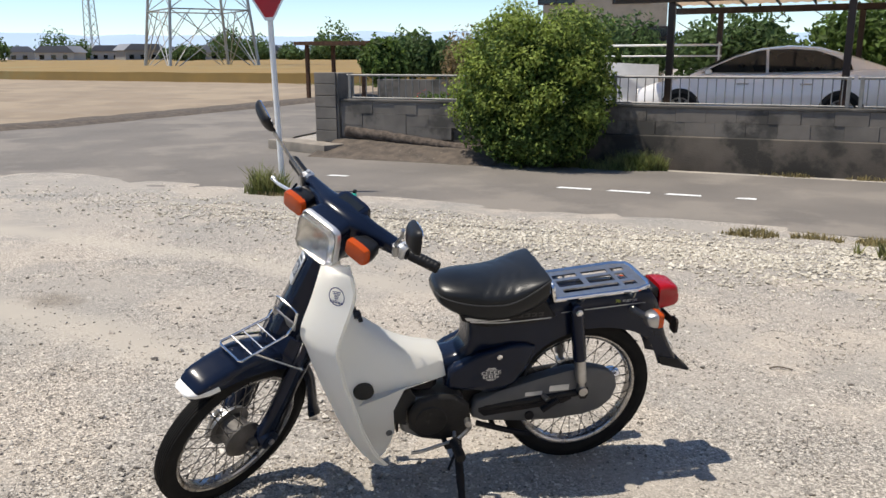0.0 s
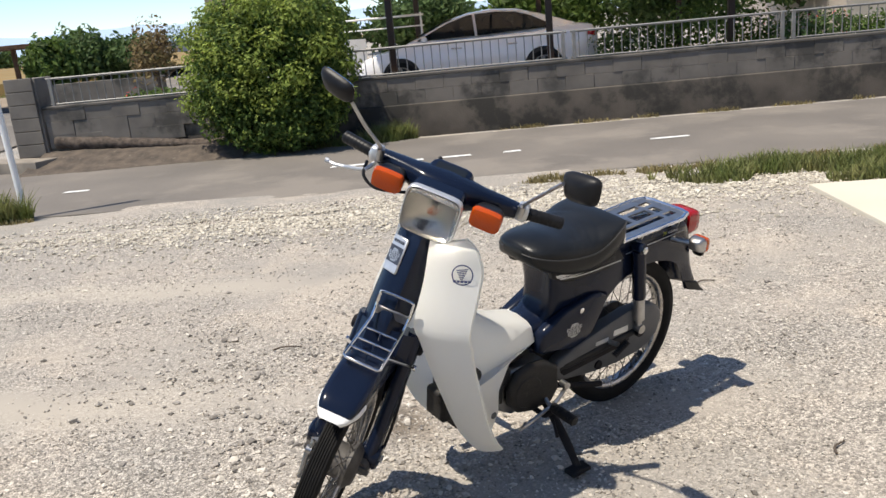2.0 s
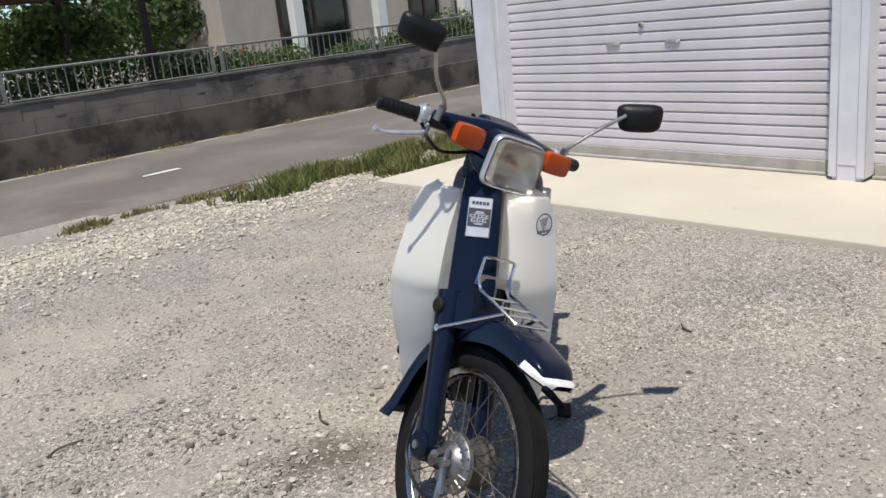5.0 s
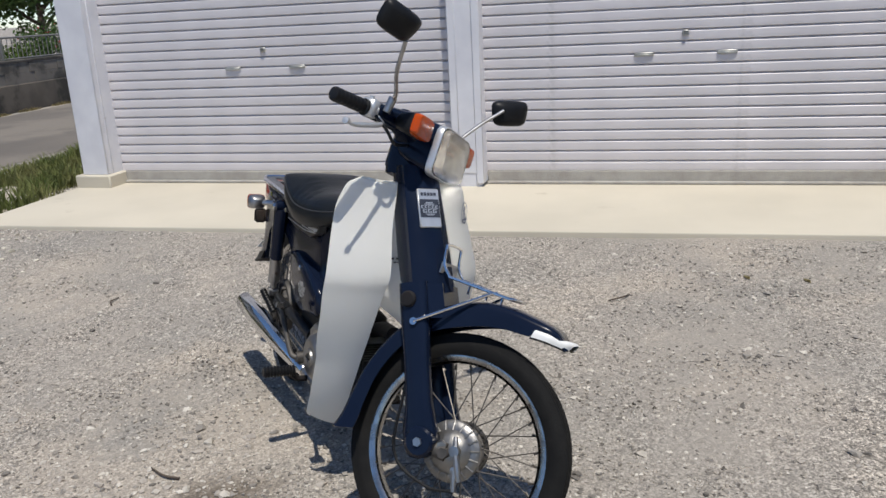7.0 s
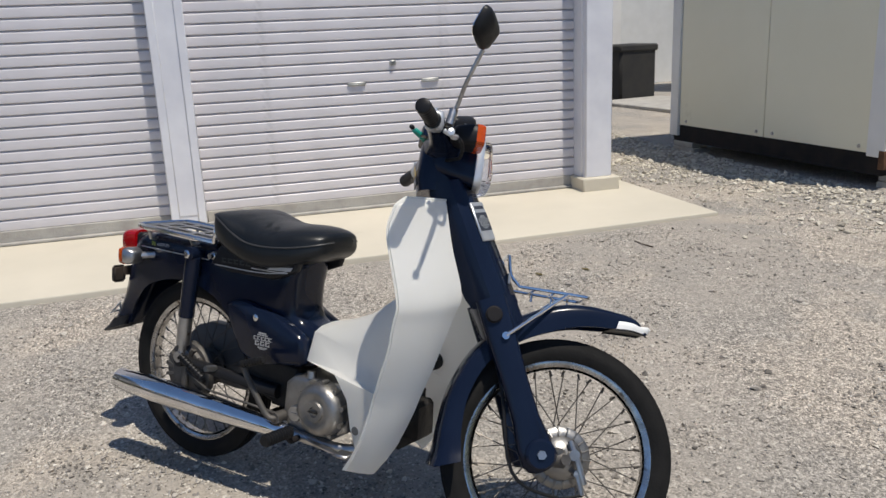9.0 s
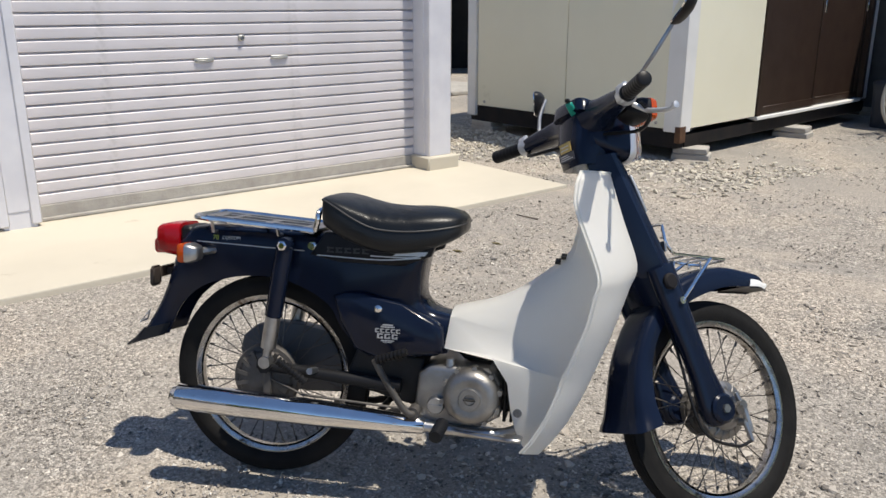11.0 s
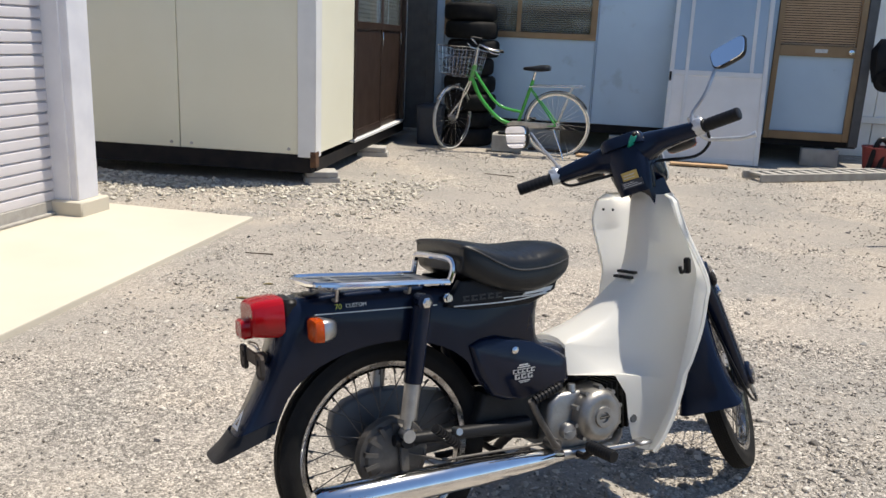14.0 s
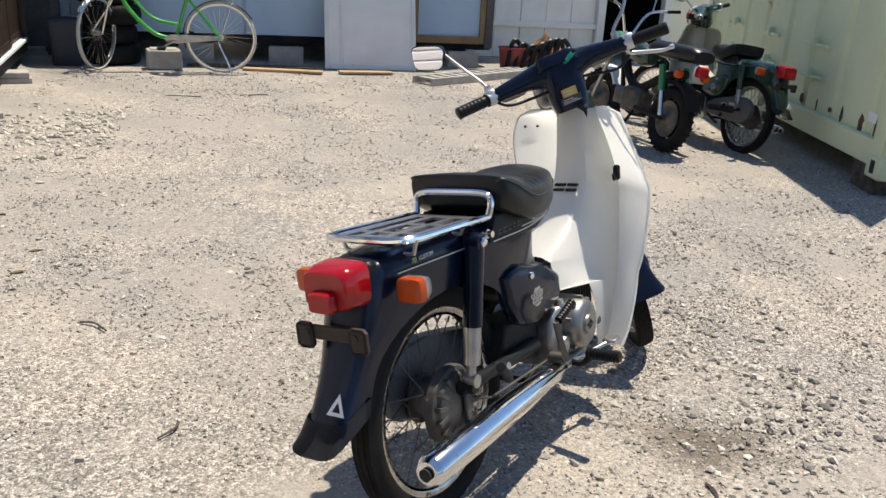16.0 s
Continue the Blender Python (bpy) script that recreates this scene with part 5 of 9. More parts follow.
    for k in range(len(mids) - 1):
        chain_a = [cols[1][k][0], *mids[k], cols[-1][k][0]]
        chain_b = [cols[1][k + 1][0], *mids[k + 1], cols[-1][k + 1][0]]
        for j in range(4):
            bm.faces.new((chain_a[j], chain_a[j + 1], chain_b[j + 1], chain_b[j]))
    last = len(mids) - 1
    r = Vector(rows[CUT][0])
    tailv = [bm.verts.new((r.x, 0.6 * r.y, r.z + 0.012)), bm.verts.new((r.x, 0, r.z + 0.016)), bm.verts.new((r.x, -0.6 * r.y, r.z + 0.012))]
    k6 = next(i for i, t in enumerate(fine) if t[3] == CUT)
    ca = [cols[1][last][0], *mids[last], cols[-1][last][0]]
    cb = [cols[1][k6][0], *tailv, cols[-1][k6][0]]
    for j in range(4):
        bm.faces.new((ca[j], ca[j + 1], cb[j + 1], cb[j]))
    bmesh.ops.recalc_face_normals(bm, faces=bm.faces)
    for s in (-1, 1):
        tube(bm, [c[-1].co.copy() for c in cols[s]], 0.003, 6)
        tube(bm, [c.co.copy() for c in cols[s][0][4:]], 0.003, 6)
    ls = part("leg_shield", bm, M["shield"], mb, "white plastic leg shield, slightly yellowed", 45)
    for s in (-1, 1):
        bm = B()
        lathe(bm, [(0, 0.0), (0.012, 0.0), (0.011, 0.005), (0.004, 0.0065), (0, 0.005)], 16)
        part("shield_bolt", bm, M["greycase"], ls, "grey shield bolt", 40, Matrix.Translation((0.668, s * 0.1195, 0.226)) @ Matrix.Rotation(0 if s > 0 else math.pi, 4, "X"))
    # round wing emblem on the near wing, drawn as plain shapes
    for s in (1,):
        e = plate_frame((0.8325, s * 0.1585, 0.746), (-0.72, s * 0.69, 0.0), (-0.15, 0.0, 0.98)) @ Matrix.Scale(1.1, 4)
        bm = B()
        for j in range(32):
            a, b = 2 * math.pi * j / 32, 2 * math.pi * (j + 1) / 32
            vv = [bm.verts.new((r * math.cos(t), r * math.sin(t), 0)) for r, t in ((0.026, a), (0.026, b), (0.023, b), (0.023, a))]
            bm.faces.new(vv)
        for j in range(6):
            x0, y0 = -0.016 + 0.002 * j, 0.012 - 0.0045 * j
            vv = [bm.verts.new(c) for c in ((x0, y0, 0), (x0 + 0.03 - 0.004 * j, y0 + 0.004, 0), (x0 + 0.028 - 0.004 * j, y0 + 0.001, 0), (x0 + 0.002, y0 - 0.0022, 0))]
            bm.faces.new(vv)
        for j in range(5):
            x0 = -0.022 + 0.009 * j
            vv = [bm.verts.new(c) for c in ((x0, -0.019, 0), (x0 + 0.007, -0.019, 0), (x0 + 0.007, -0.0135, 0), (x0, -0.0135, 0))]
            bm.faces.new(vv)
        bmesh.ops.solidify(bm, geom=bm.faces[:], thickness=0.0008)
        part("emblem", bm, M["blueprint"], ls, "round blue and silver emblem", 0, e)
    # two holes drawn as near-black discs, their shade put into the colour
    for k in range(2):
        bm = B()
        lathe(bm, [(0, -0.002), (0.004, -0.002), (0.004, 0.001), (0, 0.001)], 10, "x", (0.8 - 0.003 * k, 0.105 + 0.04 * k, 0.778))
        part("painted_screw_hole", bm, M["interior"], ls)
    # near-black bars put the slots' shade into colour
    bm = B()
    for i in range(2):
        for s in (-1, 1):
            box(bm, 0.739 + 0.014 * i, 0.752 + 0.014 * i, s * 0.02 - 0.016, s * 0.02 + 0.016, 0.59 + 0.013 * i, 0.597 + 0.013 * i)
    part("vent", bm, M["interior"], ls, "vent slots drawn as near-black bars", 0)
    bm = B()
    box(bm, 0.875, 0.893, -0.118, -0.098, 0.6, 0.645, 0.005)
    tube(bm, smooth_curve([(0.877, -0.108, 0.61), (0.862, -0.108, 0.605), (0.857, -0.108, 0.622)], 4), 0.005, 8)
    part("luggage_hook", bm, M["black"], ls, "black luggage hook")
    # solid near-black disc paints the shade of an open hole
    bm = B()
    slab(bm, [(0.748 + 0.033 * math.cos(2 * math.pi * k / 14), 0.382 + 0.028 * math.sin(2 * math.pi * k / 14)) for k in range(14)], 0.09, 0.1165, 0.002)
    part("painted_access_hole", bm, M["interior"], ls, "access hole drawn as a near-black disc")
    # near-black slab stands in for the shaded gap round the engine
    bm = B()
    slab(bm, [(0.585, 0.25), (0.6, 0.22), (0.65, 0.24), (0.652, 0.3), (0.625, 0.345), (0.595, 0.36), (0.575, 0.33)], 0.075, 0.09, 0.004)
    part("gap_shade_slab", bm, M["interior"], ls)

    # head tube cover
    bm = B()
    rings = []
    for z, front, back, w in ((0.575, 0.05, 0.03, 0.06), (0.6, 0.05, 0.04, 0.061), (0.66, 0.05, 0.045, 0.06), (0.74, 0.048, 0.045, 0.057), (0.82, 0.046, 0.04, 0.053), (0.865, 0.044, 0.035, 0.05)):
        ax = 1.2647 - 0.4986 * z
        ring = []
        for x, y in ((front * 0.95, 0.55), (front, 0.0), (front * 0.95, -0.55), (front * 0.6, -0.92), (0.0, -1.0), (-back, -0.9), (-back, 0.9), (0.0, 1.0), (front * 0.6, 0.92)):
            ring.append((ax + x, y * w, z + x * 0.2))
        rings.append(ring)
    loft(bm, rings)
    head = part("head_tube_cover", bm, M["navy"], mb, "dark blue head tube cover", 38)
    pf = plate_frame((0.9335, 0.0, 0.775), (0, 1, 0), (-0.446, 0, 0.895)) @ Matrix.Diagonal((1.22, 1.15, 1, 1))
    bm = B()
    box(bm, -0.024, 0.024, -0.043, 0.043, -0.004, 0.0025, 0.002)
    name_plate = part("name_plate", bm, M["silver"], head, "silver and black name plate", 40, pf)
    bm = B()
    box(bm, -0.022, 0.022, -0.021, 0.019, 0.002, 0.0032)
    for k in range(5):
        box(bm, -0.017 + 0.0072 * k, -0.0115 + 0.0072 * k, 0.027, 0.034, 0.002, 0.0033)
    part("print", bm, M["darkprint"], name_plate, "", 0)
    super_badge(name_plate, Matrix.Translation((0, -0.002, 0.0033)) @ Matrix.Diagonal((0.58, 0.62, 1, 1)))
    bm = B()
    lathe(bm, [(0, 0), (0.005, 0), (0.005, 0.002), (0, 0.002)], 10, "z")
    part("grommet", bm, M["interior"], head, "", 40, plate_frame((0.972, 0.0, 0.684), (0, 1, 0), (-0.446, 0, 0.895)))

    build_front(mb)
    return mb


def build_front(mb):
    """All that turns with the handlebar, built straight ahead and then turned on its axis."""
    def fp(name, bm, material, label="", shade=40, parent=None, at=None):
        ob = part(name, bm, material, parent or mb, label, shade)
        ob.matrix_basis = (STEER @ at if at is not None else STEER) if parent is None else (at if at is not None else Matrix())
        return ob
    # fork
    bm = B()
    loft(bm, [ring for ring in ([(x, y, z) for x, y, z in [(1.2647 - 0.4986 * zz + dx, dy, zz + dx * 0.45) for dx, dy in ((0.045, 0.05), (0.045, -0.05), (0.02, -0.078), (-0.035, -0.078), (-0.045, -0.05), (-0.045, 0.05), (-0.035, 0.078), (0.02, 0.078))]] for zz in (0.51, 0.55, 0.585))])
    fork = fp("fork_crown", bm, M["navy"], "dark blue pressed front fork", 35)
    for s in (-1, 1):
        bm = B()
        rings = []
        for f, wx, wy in ((0, 0.036, 0.022), (0.15, 0.036, 0.022), (0.5, 0.032, 0.021), (0.7, 0.033, 0.021), (0.85, 0.043, 0.022), (0.94, 0.041, 0.021), (0.985, 0.03, 0.019), (1.0, 0.014, 0.014)):
            c = Vector((0.958, s * 0.074, 0.585)).lerp(Vector((1.118, s * 0.076, 0.205)), f)
            rings.append([c + Vector((0.91 * a, 0, 0.41 * a)) + Vector((0, b, 0)) for _, a, b in ring_section(0, 0, wx, wy, 16, 3)])
        loft(bm, rings)
        leg = fp("fork_leg", bm, M["navy"], "", 45, fork)
        bm = B()
        lathe(bm, [(0, 0), (0.02, 0), (0.02, 0.006), (0.016, 0.01), (0, 0.01)], 18)
        fp("fork_cap", bm, M["darksteel"], "", 40, leg, Matrix.Translation((0.968, s * 0.096, 0.545)) @ Matrix.Rotation(0 if s > 0 else math.pi, 4, "X"))
        bm = B()
        lathe(bm, [(0, 0), (0.011, 0), (0.011, 0.008), (0, 0.008)], 6)
        fp("pivot_bolt", bm, M["steel"], "", 40, leg, Matrix.Translation((1.108, s * 0.105, 0.243)) @ Matrix.Rotation(0 if s > 0 else math.pi, 4, "X"))
        bm = B()
        lathe(bm, [(0, -0.029), (0.03, -0.029), (0.036, -0.024), (0.037, 0.02), (0.033, 0.026), (0.02, 0.029), (0, 0.029)], 24, "y", (1.108, s * 0.078, 0.243))
        fp("knuckle", bm, M["navy"], "", 40, fork)
        bm = B()
        tube(bm, [(1.1, s * 0.072, 0.24), (1.13, s * 0.072, 0.236), (1.168, s * 0.068, 0.238)], [0.02, 0.018, 0.022], 10)
        lathe(bm, [(0, -0.02), (0.013, -0.02), (0.013, 0.02), (0, 0.02)], 6, "y", (1.168, s * 0.075, 0.238))
        fp("suspension_arm", bm, M["dirtyalloy"], "", 40, fork)
    # brake plate on the right, drum cover with the speedometer drive on the left
    bm = B()
    lathe(bm, [(0.0, -0.068), (0.018, -0.067), (0.036, -0.06), (0.048, -0.05), (0.052, -0.044), (0.064, -0.043), (0.072, -0.036), (0.073, -0.026), (0, -0.026)], 40, "y", FRONT)
    plate = fp("brake_plate", bm, M["alloy"], "cast alloy front brake plate")
    bm = B()
    tube(bm, [(0.05, -0.046, 0), (0.071, -0.038, 0)], 0.003, 6)
    rib = mesh_of(bm, "rib", M["alloy"])
    for k in range(18):
        o = new("rib", rib)
        o.parent = plate
        o.matrix_basis = Matrix.Translation(FRONT) @ Matrix.Rotation(2 * math.pi * k / 18, 4, "Y")
    bm = B()
    tube(bm, [FRONT + Vector((0.034, -0.05, -0.03)), FRONT + Vector((0.034, -0.078, -0.03))], 0.009, 10)
    tube(bm, [FRONT + Vector((0.034, -0.074, -0.03)), FRONT + Vector((0.048, -0.078, -0.075))], [0.008, 0.006], 8)
    tube(bm, [FRONT + Vector((0.012, -0.07, 0.042)), FRONT + Vector((0.03, -0.078, 0.0)), FRONT + Vector((0.052, -0.074, -0.05))], [0.006, 0.008, 0.007], 8)
    lathe(bm, [(0, -0.008), (0.013, -0.008), (0.013, 0.008), (0, 0.008)], 10, "y", FRONT + Vector((0.022, -0.076, 0.012)))
    fp("brake_arm", bm, M["steel"], "", 40, plate)
    bm = B()
    tube(bm, [FRONT + Vector((-0.02, -0.062, 0.012)), FRONT + Vector((-0.01, -0.085, 0.012))], 0.012, 6)
    fp("axle_nut", bm, M["steel"], "", 40, plate)
    bm = B()
    tube(bm, smooth_curve([FRONT + Vector((0.048, -0.078, -0.075)), FRONT + Vector((-0.02, -0.088, -0.085)), FRONT + Vector((-0.12, -0.085, -0.04)), (1.01, -0.06, 0.38), (0.96, -0.05, 0.52)], 5), 0.0042, 6)
    fp("brake_cable", bm, M["black"], "black front brake cable")
    bm = B()
    tube(bm, smooth_curve([FRONT + Vector((-0.02, 0.06, -0.01)), (1.09, 0.1, 0.24), (1.02, 0.095, 0.42), (0.96, 0.07, 0.56)], 5), 0.0045, 6)
    fp("speedometer_cable", bm, M["black"], "black speedometer cable")
    bm = B()
    lathe(bm, [(0, 0.036), (0.062, 0.036), (0.066, 0.045), (0.05, 0.062), (0.02, 0.066), (0, 0.067)], 28, "y", FRONT)
    fp("speedometer_drive", bm, M["dirtyalloy"], "dirty alloy hub cover")
    # mudguard
    st = []
    for ang, r, w, skirt in ((62, 0.33, 0.03, 0.012), (66, 0.326, 0.05, 0.03), (75, 0.32, 0.056, 0.045), (90, 0.316, 0.058, 0.055), (105, 0.312, 0.058, 0.06), (125, 0.308, 0.056, 0.055), (145, 0.308, 0.054, 0.045), (165, 0.309, 0.058, 0.045), (182, 0.314, 0.068, 0.05), (191, 0.324, 0.078, 0.058), (197, 0.342, 0.09, 0.07)):
        a = radians(ang)
        p = (1.19 + r * math.cos(a), 0.287 + r * math.sin(a))
        q = (1.19 + (r - skirt) * math.cos(a), 0.287 + (r - skirt) * math.sin(a))
        st.append((p, q, w))
    st[0] = ((1.19 + 0.335 * math.cos(radians(60)), 0.287 + 0.3 * math.sin(radians(62))), (1.19 + 0.322 * math.cos(radians(60)), 0.287 + 0.292 * math.sin(radians(62))), 0.034)
    bm = B()
    channel(bm, refine(st, 4), 0.003)
    guard = fp("front_mudguard", bm, M["navy"], "dark blue front mudguard with a white tip", 50)
    # white band along the lower rim of the tip, with a black edging below it
    for name, mt, rim, out, lab in (("white_band", "whiteprint", 0.5, 0.0012, "white painted band"), ("edging", "black", 0.08, 0.0025, "black rubber edging")):
        st2 = []
        for ang, r, w, skirt in ((57.5, 0.333, 0.024, 0.02), (59, 0.333, 0.034, 0.026), (62, 0.332, 0.043, 0.032), (66, 0.328, 0.0535, 0.036), (70, 0.3255, 0.056, 0.042), (73, 0.3215, 0.057, 0.044)):
            a = radians(ang)
            if ang < 60 and name == "white_band":
                rim = 0.9
            elif name == "white_band":
                rim = 0.62
            lo = skirt + (0.004 if name == "edging" else 0.0)
            st2.append(((1.19 + (r - skirt * (1 - rim)) * math.cos(a), 0.287 + (r - skirt * (1 - rim)) * math.sin(a)), (1.19 + (r - lo) * math.cos(a), 0.287 + (r - lo) * math.sin(a)), w + out))
        bm = B()
        channel(bm, refine(st2, 3), 0.0015)
        fp(name, bm, M[mt], lab, 50, guard)
    # wire carrier over the mudguard
    bm = B()
    hoop = smooth_curve([(1.03, 0.046, 0.625), (1.007, 0.047, 0.65), (1.0, 0.046, 0.685), (0.998, 0.038, 0.698), (0.998, -0.038, 0.698), (1.0, -0.046, 0.685), (1.007, -0.047, 0.65), (1.03, -0.046, 0.625)], 3)
    tube(bm, hoop + [(1.195, -0.05, 0.62), (1.203, -0.042, 0.62), (1.203, 0.042, 0.62), (1.195, 0.05, 0.62)], 0.004, 8, closed=True)
    carrier = fp("front_carrier", bm, M["chrome"], "small chrome wire carrier over the front mudguard")
    for x in (1.07, 1.12, 1.16):
        bm = B()
        tube(bm, [(x, -0.048, 0.623), (x, 0.048, 0.623)], 0.003, 6)
        tube(bm, [(x, 0.0, 0.624), (x, 0.0, 0.598)], 0.003, 6)
        fp("wire", bm, M["chrome"], "", 40, carrier)
    for s in (-1, 1):
        bm = B()
        tube(bm, [(1.15, s * 0.049, 0.621), (1.0, s * 0.102, 0.5)], 0.0045, 8)
        lathe(bm, [(0, -0.004), (0.009, -0.004), (0.009, 0.006), (0, 0.006)], 12, "y", (1.0, s * 0.1, 0.5))
        fp("stay", bm, M["chrome"], "", 40, carrier)
    bm = B()
    box(bm, 1.0, 1.006, -0.05, 0.05, 0.628, 0.655, 0.001, Matrix.Translation((0, 0, 0)))
    fp("bracket", bm, M["steel"], "", 40, carrier)

    # handlebar cover with headlamp shell
    bm = B()
    rings = []
    for y, x, z, a, b in ((-0.2, 0.772, 0.945, 0.021, 0.021), (-0.15, 0.785, 0.949, 0.026, 0.025), (-0.1, 0.8, 0.952, 0.033, 0.03), (-0.072, 0.808, 0.95, 0.041, 0.038), (-0.05, 0.81, 0.945, 0.05, 0.046), (0, 0.81, 0.945, 0.052, 0.048), (0.05, 0.81, 0.945, 0.05, 0.046), (0.072, 0.808, 0.95, 0.041, 0.038), (0.1, 0.8, 0.952, 0.033, 0.03), (0.15, 0.785, 0.949, 0.026, 0.025), (0.2, 0.772, 0.945, 0.021, 0.021)):
        rings.append([(x + c, y, z + d) for _, c, d in ring_section(0, 0, a, b, 18, 2.8)])
    loft(bm, rings)
    bars = fp("handlebar", bm, M["navy"], "dark blue handlebar cover", 45)
    bm = B()
    loft(bm, [[(cx + dx, dy, z + dx * tilt) for _, dx, dy in ring_section(0, 0, a, b, 18, 3.5)] for z, cx, a, b, tilt in ((0.832, 0.805, 0.046, 0.05, 0.1), (0.865, 0.805, 0.054, 0.056, 0.15), (0.91, 0.81, 0.058, 0.061, 0.2), (0.95, 0.813, 0.058, 0.061, 0.1), (0.975, 0.81, 0.048, 0.053, 0.0))])
    fp("neck", bm, M["navy"], "", 45, bars)
    bm = B()
    loft(bm, [[(x, a, zc + b) for _, a, b in ring_section(0, 0, w, h, 24, 6)] for x, w, zc, h in ((0.785, 0.058, 0.93, 0.046), (0.8, 0.066, 0.928, 0.054), (0.835, 0.071, 0.921, 0.062), (0.88, 0.0755, 0.914, 0.0645), (0.892, 0.075, 0.913, 0.064))], caps=False)
    shell = fp("headlamp_shell", bm, M["navy"], "", 35, bars)
    LZ = 0.9115

    def lamp_ring(x, w, h, p=6, slant=0.0):
        return [(x + 0.022 + slant * b, a, LZ + b) for _, a, b in ring_section(0, 0, w, h, 28, p)]
    bm = B()
    loft(bm, [lamp_ring(0.866, 0.0765, 0.0655), lamp_ring(0.87, 0.0775, 0.0665), lamp_ring(0.883, 0.0768, 0.0655), lamp_ring(0.8855, 0.075, 0.0637), lamp_ring(0.884, 0.0725, 0.061), lamp_ring(0.874, 0.0715, 0.0598)], caps=False)
    lamp = fp("headlamp", bm, M["silver"], "square headlamp with a silver rim", 40)
    bm = B()
    loft(bm, [lamp_ring(0.8855, 0.071, 0.0595), lamp_ring(0.898, 0.0705, 0.059, 6, -0.03), lamp_ring(0.906, 0.067, 0.0555, 6, -0.06), lamp_ring(0.91, 0.055, 0.045, 5, -0.08), lamp_ring(0.9115, 0.03, 0.025, 4, -0.08)])
    clear = fp("lens", bm, M["lens"], "clear fluted lens", 40, lamp)
    clear.visible_shadow = False
    bm = B()
    loft(bm, [lamp_ring(0.8845, 0.0705, 0.059, 6), lamp_ring(0.87, 0.064, 0.053, 5), lamp_ring(0.858, 0.05, 0.04, 3), lamp_ring(0.848, 0.03, 0.026, 2), lamp_ring(0.844, 0.008, 0.008, 2)], caps=False)
    fp("reflector", bm, M["reflector"], "", 40, lamp)
    bm = B()
    lathe(bm, [(0, 0.016), (0.006, 0.013), (0.008, 0.006), (0.006, 0.0), (0.004, -0.01)], 12, "x", (0.886, 0, 0.916))
    fp("bulb", bm, M["amber"], "", 40, lamp)
    # speedometer
    bm = B()
    loft(bm, [[(0.806 + dx, dy, z - dx * 0.22) for _, dx, dy in ring_section(0, 0, a, b, 24, 5)] for z, a, b in ((0.95, 0.058, 0.066), (0.976, 0.055, 0.063), (0.985, 0.05, 0.058), (0.988, 0.044, 0.052))])
    speedo = fp("speedometer", bm, M["navy"], "dark blue speedometer pod", 35)
    bm = B()
    box(bm, 0.77, 0.832, -0.042, 0.042, 0, 0.002, 0, Matrix.Translation((0.8, 0, 0.9885)) @ Matrix.Rotation(radians(12.5), 4, "Y") @ Matrix.Translation((-0.8, 0, 0)))
    fp("glass", bm, M["darkglass"], "", 30, speedo)
    bm = B()
    box(bm, -0.005, 0.005, -0.009, 0.009, -0.02, 0.028, 0.003)
    tag = fp("key_tag", bm, M["teal"], "teal plastic key tag beside the speedometer", 40, None, Matrix.Translation((0.752, -0.03, 0.966)) @ Matrix.Rotation(radians(35), 4, "Z") @ Matrix.Rotation(radians(-68), 4, "Y"))
    bm = B()
    box(bm, -0.004, 0.006, -0.006, 0.006, 0.029, 0.042, 0.003)
    fp("key", bm, M["black"], "", 40, tag)
    # label on the neck
    lf = plate_frame((0.7505, 0.0, 0.866), (0, -1, 0), (-0.18, 0, 1.0))
    bm = B()
    box(bm, -0.022, 0.022, 0.0, 0.024, 0.0, 0.0015)
    lab = fp("caution_label", bm, M["yellowprint"], "faded yellow caution label", 0, None, lf)
    bm = B()
    box(bm, -0.03, 0.03, -0.022, -0.002, 0.0, 0.0015)
    fp("lower_label", bm, M["darkprint"], "", 0, lab)
    bm = B()
    for k in range(3):
        box(bm, -0.025, 0.025 - 0.01 * k, -0.018 + 0.005 * k, -0.016 + 0.005 * k, 0.001, 0.0022)
    box(bm, -0.017, 0.012, 0.006, 0.008, 0.001, 0.0022)
    box(bm, -0.017, 0.015, 0.014, 0.016, 0.001, 0.0022)
    fp("print", bm, M["silver"], "", 0, lab)
    # turn signals, switch blocks, grips, levers, mirrors
    for s in (-1, 1):
        ob = indicator(mb, (0.872, s * 0.138, 0.944), 1, s, M["black"], 0.084, 0.056, 0.075, stalk=(0.79, s * 0.13, 0.95))
        ob.matrix_basis = STEER
        a, b = Vector((0.772, s * 0.2, 0.945)), Vector((0.734, s * 0.322, 0.94))
        bm = B()
        tube(bm, [a.lerp(b, -0.02), a.lerp(b, 0.2)], 0.021, 16)
        box(bm, 0.75, 0.79, s * 0.212 - 0.016, s * 0.212 + 0.016, 0.925, 0.97, 0.006)
        lathe(bm, [(0, 0), (0.006, 0), (0.006, 0.006), (0, 0.006)], 10, "z", (0.768, s * 0.213, 0.97))
        fp("switch_block", bm, M["silver"], "silver switch block", 45, bars)
        bm = B()
        fs = [(0.2, 0.02), (0.24, 0.02), (0.26, 0.016)] + [(0.3 + 0.024 * k, 0.0178 if (k // 2) % 2 else 0.0171) for k in range(28)] + [(0.985, 0.0165), (1.0, 0.013)]
        tube(bm, [a.lerp(b, f) for f, r in fs], [r for f, r in fs], 16)
        fp("grip", bm, M["black"], "black ribbed rubber grip", 35, bars)
